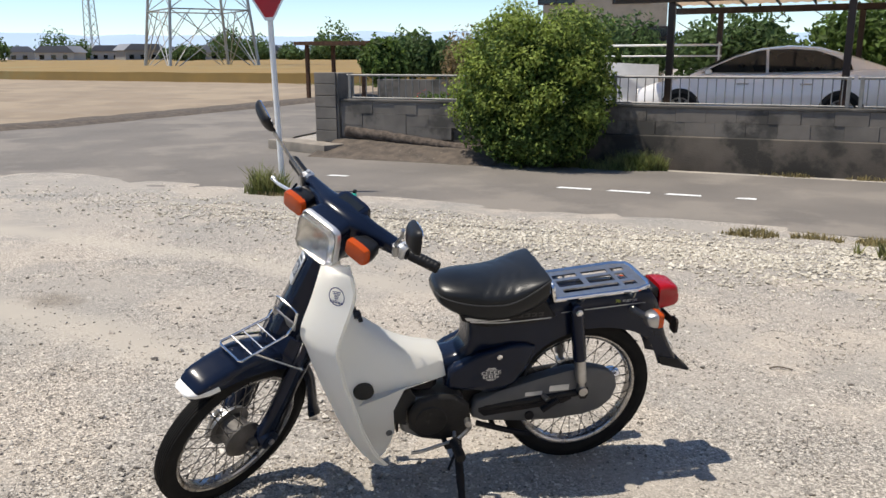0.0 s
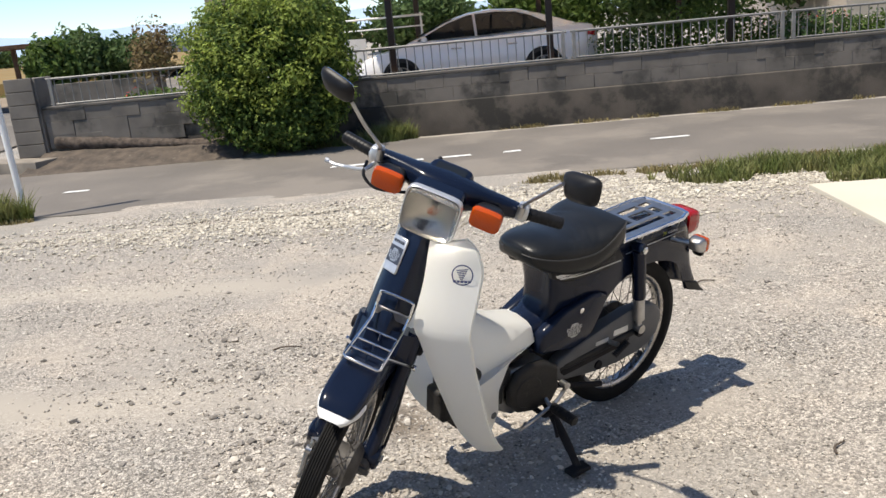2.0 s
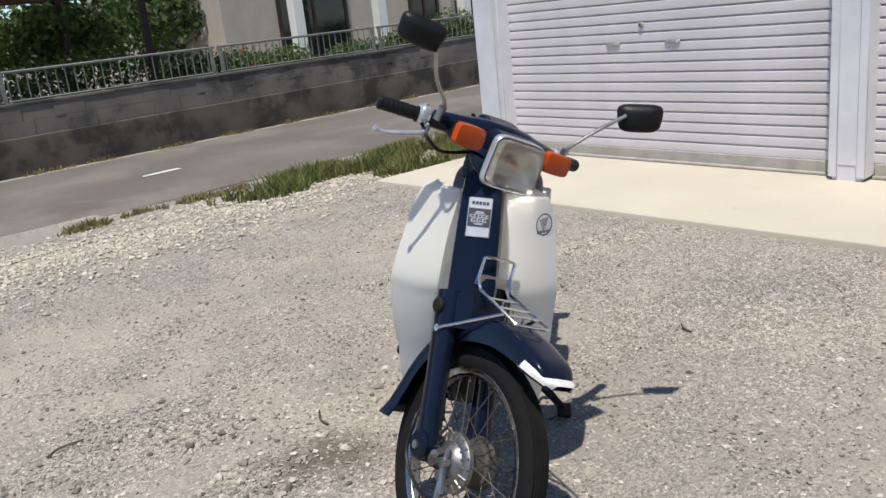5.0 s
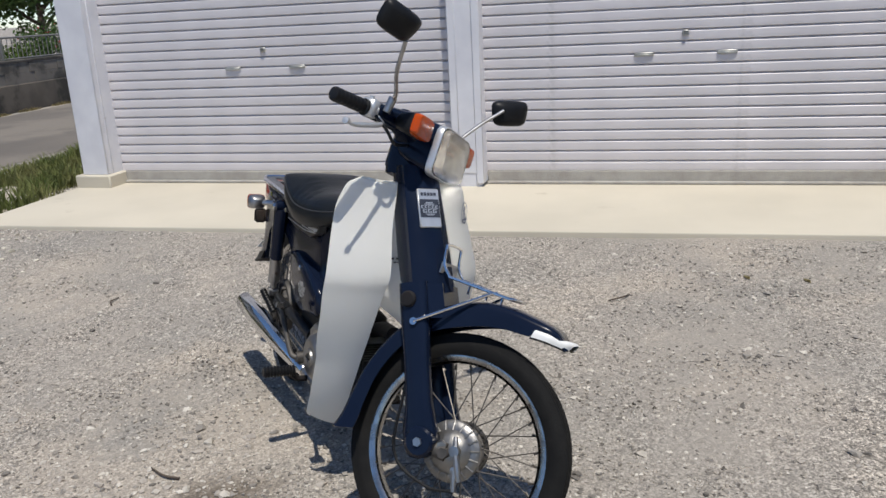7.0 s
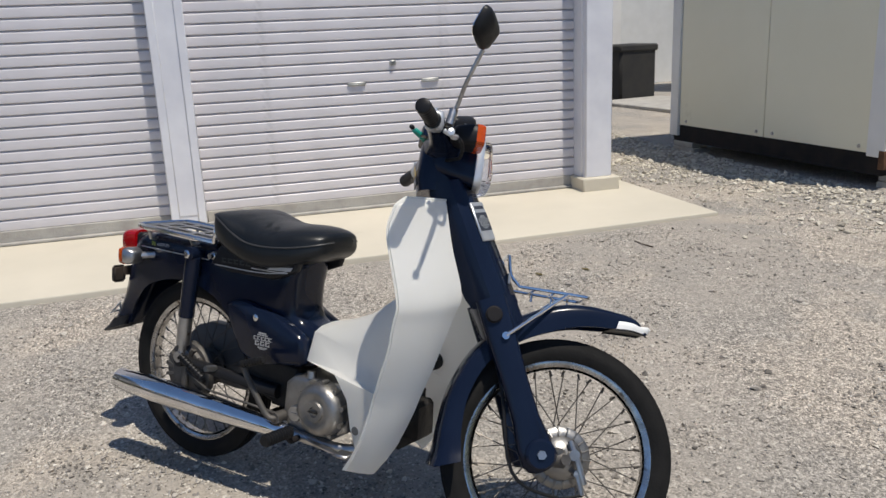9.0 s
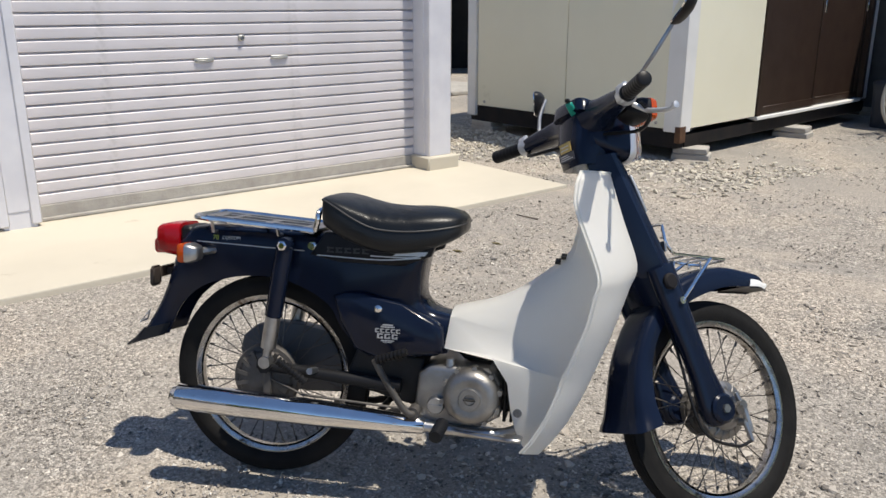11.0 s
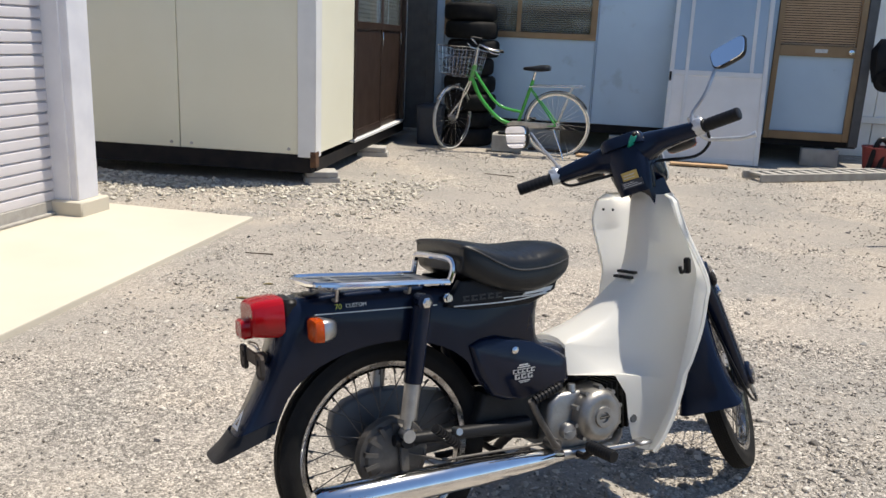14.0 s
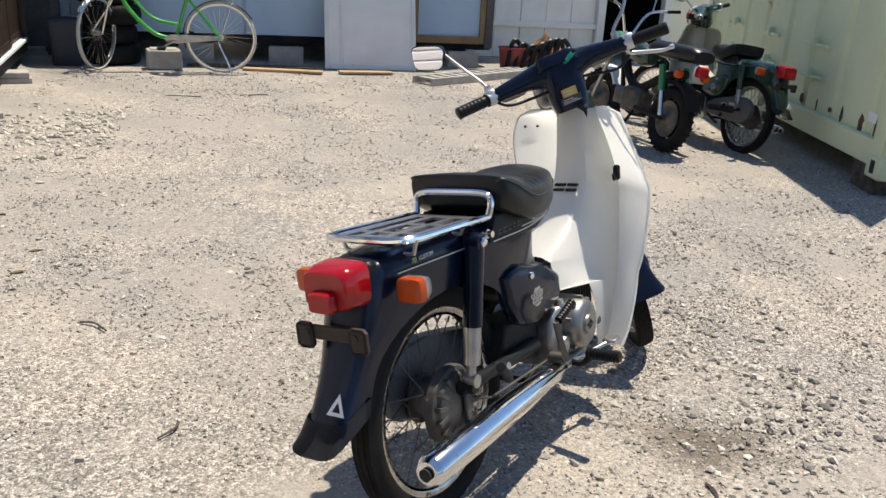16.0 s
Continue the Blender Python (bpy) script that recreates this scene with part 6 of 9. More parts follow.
        if s < 0:
            bm = B()
            tube(bm, smooth_curve([(0.795, -0.205, 0.93), (0.82, -0.22, 0.915), (0.815, -0.26, 0.9), (0.805, -0.31, 0.885), (0.8, -0.335, 0.885)], 4), [0.006] * 12 + [0.005] * 5, 8)
            lathe(bm, [(0, -0.007), (0.008, -0.005), (0.008, 0.005), (0, 0.007)], 10, "y", (0.8, -0.335, 0.885))
            fp("brake_lever", bm, M["silver"], "silver brake lever", 45, bars)
        m0, m1 = (Vector((0.8, 0.21, 0.96)), Vector((0.886, 0.287, 1.122))) if s > 0 else (Vector((0.805, -0.192, 0.965)), Vector((0.852, -0.287, 1.1)))
        bm = B()
        tube(bm, smooth_curve([m0, m0 + Vector((0.012, s * 0.004, 0.03)), m0.lerp(m1, 0.5) + Vector((0.0, s * 0.004, 0.016 if s > 0 else 0.006)), m1], 5), 0.005, 8)
        tube(bm, [m0 - Vector((0, 0, 0.015)), m0 + Vector((0.006, 0, 0.022))], 0.0105, 10)
        mir = fp("mirror", bm, M["steel"], "rear-view mirror on a thin steel stem")
        mo = Matrix.Translation((0.887 if s > 0 else 0.846, s * 0.333, 1.127)) @ Matrix.Rotation(radians(-TURN), 4, RAKE) @ Matrix.Rotation(radians(16 if s < 0 else 0), 4, "Z") @ Matrix.Rotation(radians(-21 if s < 0 else 3), 4, "X") @ Matrix.Rotation(radians(25 if s < 0 else -4), 4, "Y")
        bm = B()
        shape = [(a * (1 + 2.5 * b), b) for _, a, b in ring_section(0, 0, 0.058, 0.037, 24, 4.2)]
        k = 0.93 if s < 0 else 1.0
        shape = [(s * -a * k, b * k) for a, b in shape]
        loft(bm, [[(x, a * k, b * k) for a, b in shape] for x, k in ((-0.004, 1.0), (0.004, 0.99), (0.013, 0.86), (0.02, 0.6), (0.023, 0.3))])
        fp("mirror_shell", bm, M["black"], "black mirror shell", 40, mir, mo)
        bm = B()
        loft(bm, [[(x, a * k, b * k) for a, b in shape] for x, k in ((-0.0075, 0.93), (-0.0045, 0.95))])
        fp("mirror_glass", bm, M["mirror"], "mirror glass", 20, mir, mo)
    # cables
    bm = B()
    tube(bm, smooth_curve([(0.8, -0.225, 0.93), (0.835, -0.215, 0.905), (0.84, -0.17, 0.885), (0.825, -0.09, 0.9), (0.81, -0.05, 0.905)], 5), 0.0045, 6)
    fp("cable", bm, M["black"], "black control cable")
    bm = B()
    tube(bm, smooth_curve([(0.775, 0.205, 0.93), (0.75, 0.17, 0.905), (0.76, 0.1, 0.9), (0.78, 0.05, 0.9)], 5), 0.0045, 6)
    fp("cable", bm, M["black"], "black control cable")


motorcycle = build_motorcycle()

# ---- the yard ----
def cabin():
    m = pose(1.15, -1.57, 0, 0, 0, 4.0)
    c = thing("site_cabin", "cream panelled site cabin with white corner posts and brown doors", "cabin", m)
    L, W, Z0, Z1 = 3.62, 2.35, 0.25, 2.75
    xs = [0.13, 1.16, W - 0.09]
    for a, b in zip(xs, xs[1:]):
        bm = B()
        box(bm, a + 0.003, b - 0.003, -0.05, 0.0, Z0, Z1, 0.004)
        p = part("wall_panel", bm, M["cream"], c)
        for x in (a + 0.08, b - 0.1):
            bm = B()
            lathe(bm, [(0, 0), (0.014, 0), (0.012, 0.008), (0, 0.009)], 10, "y", (x, 0, Z0 + 0.04))
            part("bolt", bm, M["steel"], p)
    for a, b in ((-0.14, -1.21), ):
        bm = B()
        box(bm, 0.0, 0.05, b, a, Z0, Z1, 0.004)
        part("wall_panel", bm, M["cream"], c)
    bm = B()
    box(bm, -0.025, 0.13, -0.135, 0.02, Z0 - 0.02, Z1, 0.006)
    post = part("corner_post", bm, M["white"], c, "chipped white corner post")
    bm = B()
    box(bm, -0.03, 0.02, -0.06, 0.025, Z0 - 0.1, Z0 + 0.03, 0.004)
    part("foot_bracket", bm, M["rust"], post, "rusty foot bracket")
    bm = B()
    box(bm, 0.0, 0.08, -L, -L + 0.11, Z0 - 0.02, Z1, 0.004)
    part("end_post", bm, M["white"], c)
    bm = B()
    box(bm, W - 0.085, W + 0.03, -0.12, 0.02, Z0 - 0.1, Z1, 0.006)
    part("end_post", bm, M["white"], c)
    # door frame and two sliding leaves
    y0, y1 = -L + 0.12, -1.22
    bm = B()
    box(bm, -0.015, 0.07, y0, y0 + 0.06, Z0, Z1 - 0.4)
    box(bm, -0.015, 0.07, y1 - 0.06, y1, Z0, Z1 - 0.4)
    box(bm, -0.015, 0.07, y0, y1, Z1 - 0.4, Z1 - 0.32)
    part("door_frame", bm, M["brown"], c)
    bm = B()
    box(bm, -0.025, 0.07, y0 + 0.08, y1, Z0 - 0.035, Z0 - 0.003, 0.006)
    part("door_sill", bm, M["white"], c)
    bm = B()
    box(bm, 0.0, 0.05, y0, y1, Z1 - 0.315, Z1, 0.003)
    part("wall_panel", bm, M["cream"], c)
    mid = (y0 + y1) / 2
    for k, (a, b) in enumerate(((mid - 0.03, y1 - 0.06), (y0 + 0.06, mid + 0.03))):
        x = 0.0 + 0.03 * k
        bm = B()
        for q in ((a, a + 0.07), (b - 0.07, b)):
            box(bm, x, x + 0.028, q[0], q[1], Z0 + 0.005, Z1 - 0.41, 0.003)
        for z in (Z0 + 0.005, 1.28, Z1 - 0.48):
            box(bm, x, x + 0.028, a + 0.07, b - 0.07, z, z + 0.07, 0.003)
        d = part("sliding_door", bm, M["brown"], c, "brown framed sliding door")
        bm = B()
        box(bm, x + 0.01, x + 0.02, a + 0.07, b - 0.07, Z0 + 0.075, 1.28)
        part("lower_panel", bm, M["brown"], d)
        bm = B()
        box(bm, x + 0.01, x + 0.016, a + 0.07, b - 0.07, 1.35, Z1 - 0.48)
        part("pane", bm, M["glass"], d)
        bm = B()
        for z in range(22):
            box(bm, x + 0.05, x + 0.056, a + 0.07, b - 0.07, 1.36 + 0.04 * z, 1.385 + 0.04 * z)
        tagged(part("blind", bm, M["white"], d, "white slatted blind", 0), kind="stuff")
        bm = B()
        box(bm, x - 0.012, x, a + 0.02, a + 0.045, 1.12, 1.26, 0.003)
        part("handle", bm, M["chrome"], d)
    # skid frame, roof, back and far walls
    bm = B()
    box(bm, 0.02, W, -0.11, -0.01, 0.1, Z0 - 0.004)
    box(bm, 0.01, 0.11, -L + 0.02, -0.12, 0.1, Z0 - 0.05)
    box(bm, W - 0.1, W, -L + 0.02, -0.12, 0.1, Z0 - 0.004)
    part("skid_frame", bm, M["darksteel"], c, "black steel skid frame")
    bm = B()
    box(bm, -0.05, W + 0.05, -L - 0.05, 0.05, Z1, Z1 + 0.12, 0.01)
    part("roof", bm, M["white"], c)
    bm = B()
    box(bm, W - 0.05, W, -L, -0.13, Z0, Z1)
    part("back_wall", bm, M["cream"], c)
    bm = B()
    box(bm, 0.085, W - 0.055, -L, -L + 0.05, Z0, Z1)
    part("end_wall", bm, M["cream"], c)
    # floor coloured near-black for the unlit cabin
    bm = B()
    box(bm, 0.055, W - 0.055, -L + 0.06, -0.06, Z0, Z0 + 0.03)
    part("floor_board", bm, M["interior"], c)
    for x, y, w, d, h, rz in ((0.0, -0.22, 0.3, 0.2, 0.1, 25), (-0.02, -1.95, 0.32, 0.22, 0.1, 10), (0.0, -4.0, 0.3, 0.2, 0.1, 0), (2.2, -0.1, 0.3, 0.2, 0.1, 0), (2.2, -4.0, 0.3, 0.2, 0.1, 0)):
        bm = B()
        box(bm, -w / 2, w / 2, -d / 2, d / 2, -0.03, h * 0.5, 0.008)
        box(bm, -w / 2 + 0.02, w / 2 - 0.01, -d / 2 + 0.01, d / 2, h * 0.5, h, 0.008)
        ob = part("paving_block", bm, M["greyblock"], None, "flat grey concrete blocks under the cabin's frame", 40, m @ pose(x, y, 0, 0, 0, rz))
        tagged(ob, category="concrete block", group="blocks under the cabin")
    return c


cabin()


def cinder_block(at):
    bm = B()
    L, H, T = 0.39, 0.19, 0.1
    cells = [(-0.16, -0.07), (-0.045, 0.045), (0.07, 0.16)]
    xs = [-L / 2] + [v for c in cells for v in c] + [L / 2]
    zs = [0, 0.03, H / 2 - 0.012, H / 2 + 0.012, H - 0.03, H]
    for i in range(len(xs) - 1):
        for j in range(len(zs) - 1):
            if i % 2 == 1 and j in (1, 3):
                continue
            box(bm, xs[i], xs[i + 1], -T / 2, T / 2, zs[j], zs[j + 1])
    box(bm, -L / 2 + 0.01, L / 2 - 0.01, T / 2 - 0.004, T / 2 + 0.004, 0.01, H - 0.01)
    bmesh.ops.remove_doubles(bm, verts=bm.verts, dist=0.0005)
    ob = part("cinder_block", bm, M["greyblock"], None, "grey hollow concrete block under the blue office", 30, at)
    return tagged(ob, category="concrete block", group="blocks under the office")


def blue_office():
    Y = -5.45
    c = thing("office_building", "low blue-grey panelled office raised on blocks", "building", kind="structure")
    Z0 = 0.3
    spans = [(1.2, 1.0, Z0, 3.0), (1.0, -0.84, Z0, 1.27), (1.0, -0.84, 2.25, 3.0), (-0.855, -1.9, Z0, 3.0), (-1.915, -2.84, Z0, 3.0), (-2.84, -3.76, 2.32, 3.0)]
    for a, b, z0, z1 in spans:
        bm = B()
        box(bm, b + 0.003, a - 0.003, Y - 0.06, Y, z0, z1, 0.004)
        part("wall_panel", bm, M["bluewall"], c)
    bm = B()
    box(bm, -0.853, -0.841, Y - 0.02, Y + 0.015, Z0, 3.0)
    part("joint_strip", bm, M["bluewall"], c)
    bm = B()
    box(bm, -3.86, -3.76, Y - 0.1, Y + 0.03, Z0 - 0.08, 3.0, 0.005)
    part("corner_post", bm, M["greycase"], c)
    bm = B()
    box(bm, 1.1, 1.2, Y + 0.003, Y + 0.05, 0.1, 3.0, 0.005)
    part("corner_post", bm, M["greycase"], c)
    bm = B()
    box(bm, -3.85, 1.2, Y - 0.08, Y - 0.01, Z0 - 0.1, Z0 - 0.004)
    part("base_beam", bm, M["darksteel"], c)
    # underside near-black: the shade below the floor is in its colour
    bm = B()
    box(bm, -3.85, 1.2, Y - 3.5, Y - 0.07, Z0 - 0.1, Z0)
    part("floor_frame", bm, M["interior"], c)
    bm = B()
    box(bm, -3.9, 1.25, Y - 3.6, Y + 0.1, 3.0, 3.12)
    part("roof", bm, M["roof"], c)
    bm = B()
    box(bm, -3.86, -3.8, Y - 3.5, Y - 0.11, Z0, 3.0)
    box(bm, 1.14, 1.2, Y - 3.5, Y - 0.07, Z0, 3.0)
    box(bm, -3.795, 1.135, Y - 3.5, Y - 3.44, Z0, 3.0)
    part("side_wall", bm, M["bluewall"], c)
    # window
    w = thing("window", "bronze framed sliding window with brown slatted blinds", "window", kind="structure")
    bm = B()
    for q in ((-0.84, 1.0, 1.27, 1.34), (-0.84, 1.0, 2.19, 2.25), (-0.84, -0.77, 1.34, 2.19), (0.93, 1.0, 1.34, 2.19), (0.06, 0.11, 1.34, 2.19)):
        box(bm, q[0], q[1], Y - 0.06, Y + 0.025, q[2], q[3], 0.003)
    part("window_frame", bm, M["tan"], w)
    for a, b in ((-0.77, 0.06), (0.11, 0.93)):
        bm = B()
        box(bm, a, b, Y - 0.012, Y - 0.006, 1.34, 2.19)
        part("pane", bm, M["glass"], w)
    bm = B()
    for i in range(34):
        z = 1.345 + 0.0248 * i
        box(bm, -0.77, 0.93, Y - 0.05, Y - 0.035, z, z + 0.017)
    tagged(part("blind", bm, M["blind"], w, "brown slatted blind", 0), kind="stuff")
    # black sheet paints the unlit room behind the blind
    bm = B()
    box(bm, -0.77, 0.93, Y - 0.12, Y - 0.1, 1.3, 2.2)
    part("room_shade_sheet", bm, M["interior"], w)
    # office door
    d = thing("door", "bronze framed glass office door with a blue lower panel", "door", kind="structure")
    bm = B()
    for q in ((-3.755, -3.69, 0.27, 2.3), (-2.9, -2.84, 0.27, 2.3), (-3.69, -2.9, 2.22, 2.3), (-3.69, -2.9, 0.27, 0.36), (-3.69, -2.9, 1.2, 1.32)):
        box(bm, q[0], q[1], Y - 0.05, Y + 0.02, q[2], q[3], 0.003)
    part("door_frame", bm, M["tan"], d)
    bm = B()
    box(bm, -3.69, -2.9, Y - 0.03, Y - 0.02, 0.36, 1.2)
    part("lower_panel", bm, M["bluewall"], d)
    bm = B()
    for i in range(34):
        z = 1.325 + 0.0265 * i
        box(bm, -3.69, -2.9, Y - 0.04, Y - 0.02, z, z + 0.018)
    tagged(part("blind", bm, M["blind"], d, "brown slatted blind", 0), kind="stuff")
    # black sheet in place of the unlit room behind the door
    bm = B()
    box(bm, -3.69, -2.9, Y - 0.1, Y - 0.08, 0.36, 2.2)
    part("room_shade_sheet", bm, M["interior"], d)
    bm = B()
    lathe(bm, [(0, 0.05), (0.028, 0.045), (0.03, 0.03), (0.014, 0.02), (0.012, 0.0)], 16, "y", (-3.64, Y + 0.02, 1.26))
    part("door_knob", bm, M["chrome"], d)
    bm = B()
    box(bm, -3.4, -3.27, Y + 0.0, Y + 0.022, 1.245, 1.285, 0.002)
    part("letter_plate", bm, M["silver"], d)
    for x in (-1.3, -3.45, -0.3, 0.8):
        cinder_block(pose(x, Y + 0.14 if x < -1 else Y - 0.02, 0.0))
    # white aluminium door leaf leaning on the wall
    leaf = thing("loose_screen_door", "white aluminium screen door leaf leaning on the blue wall", "door leaf", Matrix.Translation((-1.7, -4.88, 0.0)) @ pose(0, 0, 0, 0, 0, 180 - 2) @ pose(0, 0, 0, -15.5, 0, 0))
    W, H = 1.05, 1.98
    for q in ((0, 0.05, 0, H), (W - 0.05, W, 0, H), (0.17, 0.21, 0.06, H - 0.05)):
        bm = B()
        box(bm, q[0], q[1], -0.018, 0.018, q[2], q[3], 0.004)
        part("stile", bm, M["white"], leaf)
    for z0, z1 in ((0.0, 0.06), (0.97, 1.03), (H - 0.05, H)):
        bm = B()
        box(bm, 0.051, W - 0.051, -0.016, 0.016, z0, z1, 0.004)
        part("rail", bm, M["white"], leaf)
    bm = B()
    box(bm, 0.05, W - 0.05, -0.006, 0.0, 0.06, 0.97)
    part("lower_panel", bm, M["grate"], leaf)
    for a, b in ((0.051, 0.169), (0.211, W - 0.19), (W - 0.15, W - 0.051)):
        bm = B()
        box(bm, a, b, -0.004, 0.001, 1.031, H - 0.051)
        part("pane", bm, M["bluepane"], leaf)
    bm = B()
    box(bm, W - 0.19, W - 0.15, -0.012, 0.012, 1.031, H - 0.051, 0.003)
    part("stile", bm, M["white"], leaf)
    bm = B()
    box(bm, W - 0.36, W - 0.2, 0.002, 0.005, H - 0.32, H - 0.17)
    st = part("security_sticker", bm, M["ember"], leaf, "red and white sticker", 0)
    bm = B()
    box(bm, W - 0.36, W - 0.2, 0.002, 0.006, H - 0.37, H - 0.321)
    part("sticker_foot", bm, M["whiteprint"], st, "", 0)
    bm = B()
    for k in range(5):
        box(bm, W - 0.345 + 0.027 * k, W - 0.327 + 0.027 * k, 0.005, 0.0068, H - 0.357, H - 0.332)
    part("print", bm, M["darkprint"], st, "", 0)
    bm = B()
    box(bm, 0.005, 0.03, -0.035, -0.016, 0.9, 1.0, 0.004)
    box(bm, 0.005, 0.03, 0.016, 0.035, 0.84, 0.98, 0.006)
    part("lock", bm, M["black"], leaf)


blue_office()


def tyre_stack():
    for i in range(8):
        bm = B()
        r = 0.31
        prof = []
        for k in range(17):
            a = math.pi * 2 * k / 16
            prof.append((r - 0.085 + 0.085 * abs(math.cos(a)) ** 0.6 * math.copysign(1, math.cos(a)), 0.1 + 0.1 * abs(math.sin(a)) ** 0.6 * math.copysign(1, math.sin(a))))
        rings = []
        for rr, z in prof[:-1]:
            rings.append([(rr * math.cos(2 * math.pi * j / 36), rr * math.sin(2 * math.pi * j / 36), z) for j in range(36)])
        rings.append(rings[0])
        loft(bm, rings, True, False)
        bmesh.ops.remove_doubles(bm, verts=bm.verts, dist=0.0004)
        ob = part("worn_tyre", bm, M["rubber"], None, "worn black car tyre lying in a stack", 35, pose(0.58 + 0.03 * math.sin(i * 2.1), -5.07 + 0.02 * math.cos(i * 3), 0.205 * i + 0.001, 0, 0, 20 * i))
        tagged(ob, category="tyre", group="stack of tyres")


tyre_stack()
bm = B()
loft(bm, [[(a * k, b * k, z) for _, a, b in ring_section(0, 0, 0.2, 0.17, 20, 5)] for z, k in ((0, 0.9), (0.02, 0.93), (0.5, 1.0), (0.52, 1.06), (0.56, 1.06), (0.58, 0.98), (0.6, 0.6))])
tagged(part("waste_bin", bm, mat("bin_blue", (0.02, 0.032, 0.055), (0.016, 0.025, 0.042), 0.5, 0, 6), None, "dark blue plastic bin with a lid", 35, pose(0.97, -4.8, 0, 0, 0, 5) @ Matrix.Scale(0.8, 4)), category="bin")
bm = B()
for k in range(6):
    box(bm, 1.205 + 0.4 * k, 1.595 + 0.4 * k, -5.56, -5.5, 0.0, 3.0, 0.006)
tagged(part("sheet_fence", bm, M["greycase"], None, "dull grey steel sheet wall beside the office", 30), category="wall", kind="structure")
bm = B()
box(bm, -0.17, 0.17, -0.12, 0.12, 0, 0.2, 0.012)
box(bm, -0.14, 0.14, -0.09, 0.09, 0.185, 0.215, 0.01)
ob = part("concrete_pot", bm, M["greyblock"], None, "rough grey concrete footing block with a scrap of cloth", 40, pose(0.02, -4.62, 0, 0, 0, 8))
tagged(ob, category="concrete block")
for i, (x, y, l, rz, mt) in enumerate(((-1.2, -4.55, 0.85, -12, "wood"), (-2.1, -4.52, 0.6, 2, "wood"), (-0.9, -4.85, 1.4, -6, "bark"))):
    bm = B()
    box(bm, -l / 2, l / 2, -0.06, 0.06, 0, 0.025, 0.004)
    tagged(part("board", bm, M[mt], None, "weathered wooden board lying on the gravel", 30, pose(x, y, 0.004, 0, 0, rz)), category="board", group="boards before the office")
# boarding ramp
ramp = thing("ladder_ramp", "weathered grey loading ramp lying on the gravel", "ramp", Matrix.Translation((-2.55, -3.75, 0.05)) @ pose(0, 0, 0, 0, 0, 180 + 33))
for s in (-1, 1):
    bm = B()
    box(bm, 0, 2.3, s * 0.13 - 0.015, s * 0.13 + 0.015, -0.045, 0.03, 0.004)
    part("side_rail", bm, M["greyblock"], ramp)
for i in range(15):
    bm = B()
    box(bm, 0.06 + 0.15 * i, 0.14 + 0.15 * i, -0.113, 0.113, 0.0, 0.022, 0.003)
    part("rung", bm, M["greyblock"], ramp)
# bucket and heap of cloth
bm = B()
lathe(bm, [(0.0, 0.0), (0.13, 0.0), (0.165, 0.27), (0.175, 0.275), (0.175, 0.29), (0.155, 0.29), (0.12, 0.03), (0.0, 0.03)], 28, "z")
tagged(part("bucket", bm, mat("faded_red_plastic", (0.24, 0.04, 0.035), (0.18, 0.03, 0.028), 0.6, 0, 8), None, "faded red plastic bucket beside the heap", 35, pose(-3.98, -5.0, 0)), category="bucket")
bm = B()
rings = []
random.seed(5)
for k in range(14):
    t = k / 13
    ring = []
    for j in range(26):
        a = 2 * math.pi * j / 26
        r = (1 - t) ** 0.6 * (1 + 0.35 * noise.noise((math.cos(a) * 2, math.sin(a) * 2, t * 3))) + 0.02
        ring.append((0.42 * r * math.cos(a), 0.27 * r * math.sin(a), 0.4 * t * (1 + 0.4 * noise.noise((math.cos(a), math.sin(a), 4)))))
    rings.append(ring)
loft(bm, rings)
tagged(part("crumpled_sheet", bm, M["hide"], None, "crumpled heap of brown sheeting and scrap", 50, pose(-4.45, -5.1, 0)), category="sheeting")
bm = B()
for k in range(7):
    a = k * 0.9
    tube(bm, smooth_curve([(-0.3 + 0.1 * k, 0.1, 0.02), (-0.25 + 0.1 * k, 0.16, 0.3 + 0.06 * math.sin(a)), (-0.1 + 0.1 * k, 0.2, 0.34 + 0.05 * math.cos(a)), (0.0 + 0.1 * k, 0.26, 0.02)], 5), 0.028, 8)
tagged(part("hose_coil", bm, M["black"], None, "black hoses and straps slung over the heap", 40, pose(-4.45, -5.1, 0)), category="hoses", kind="stuff")


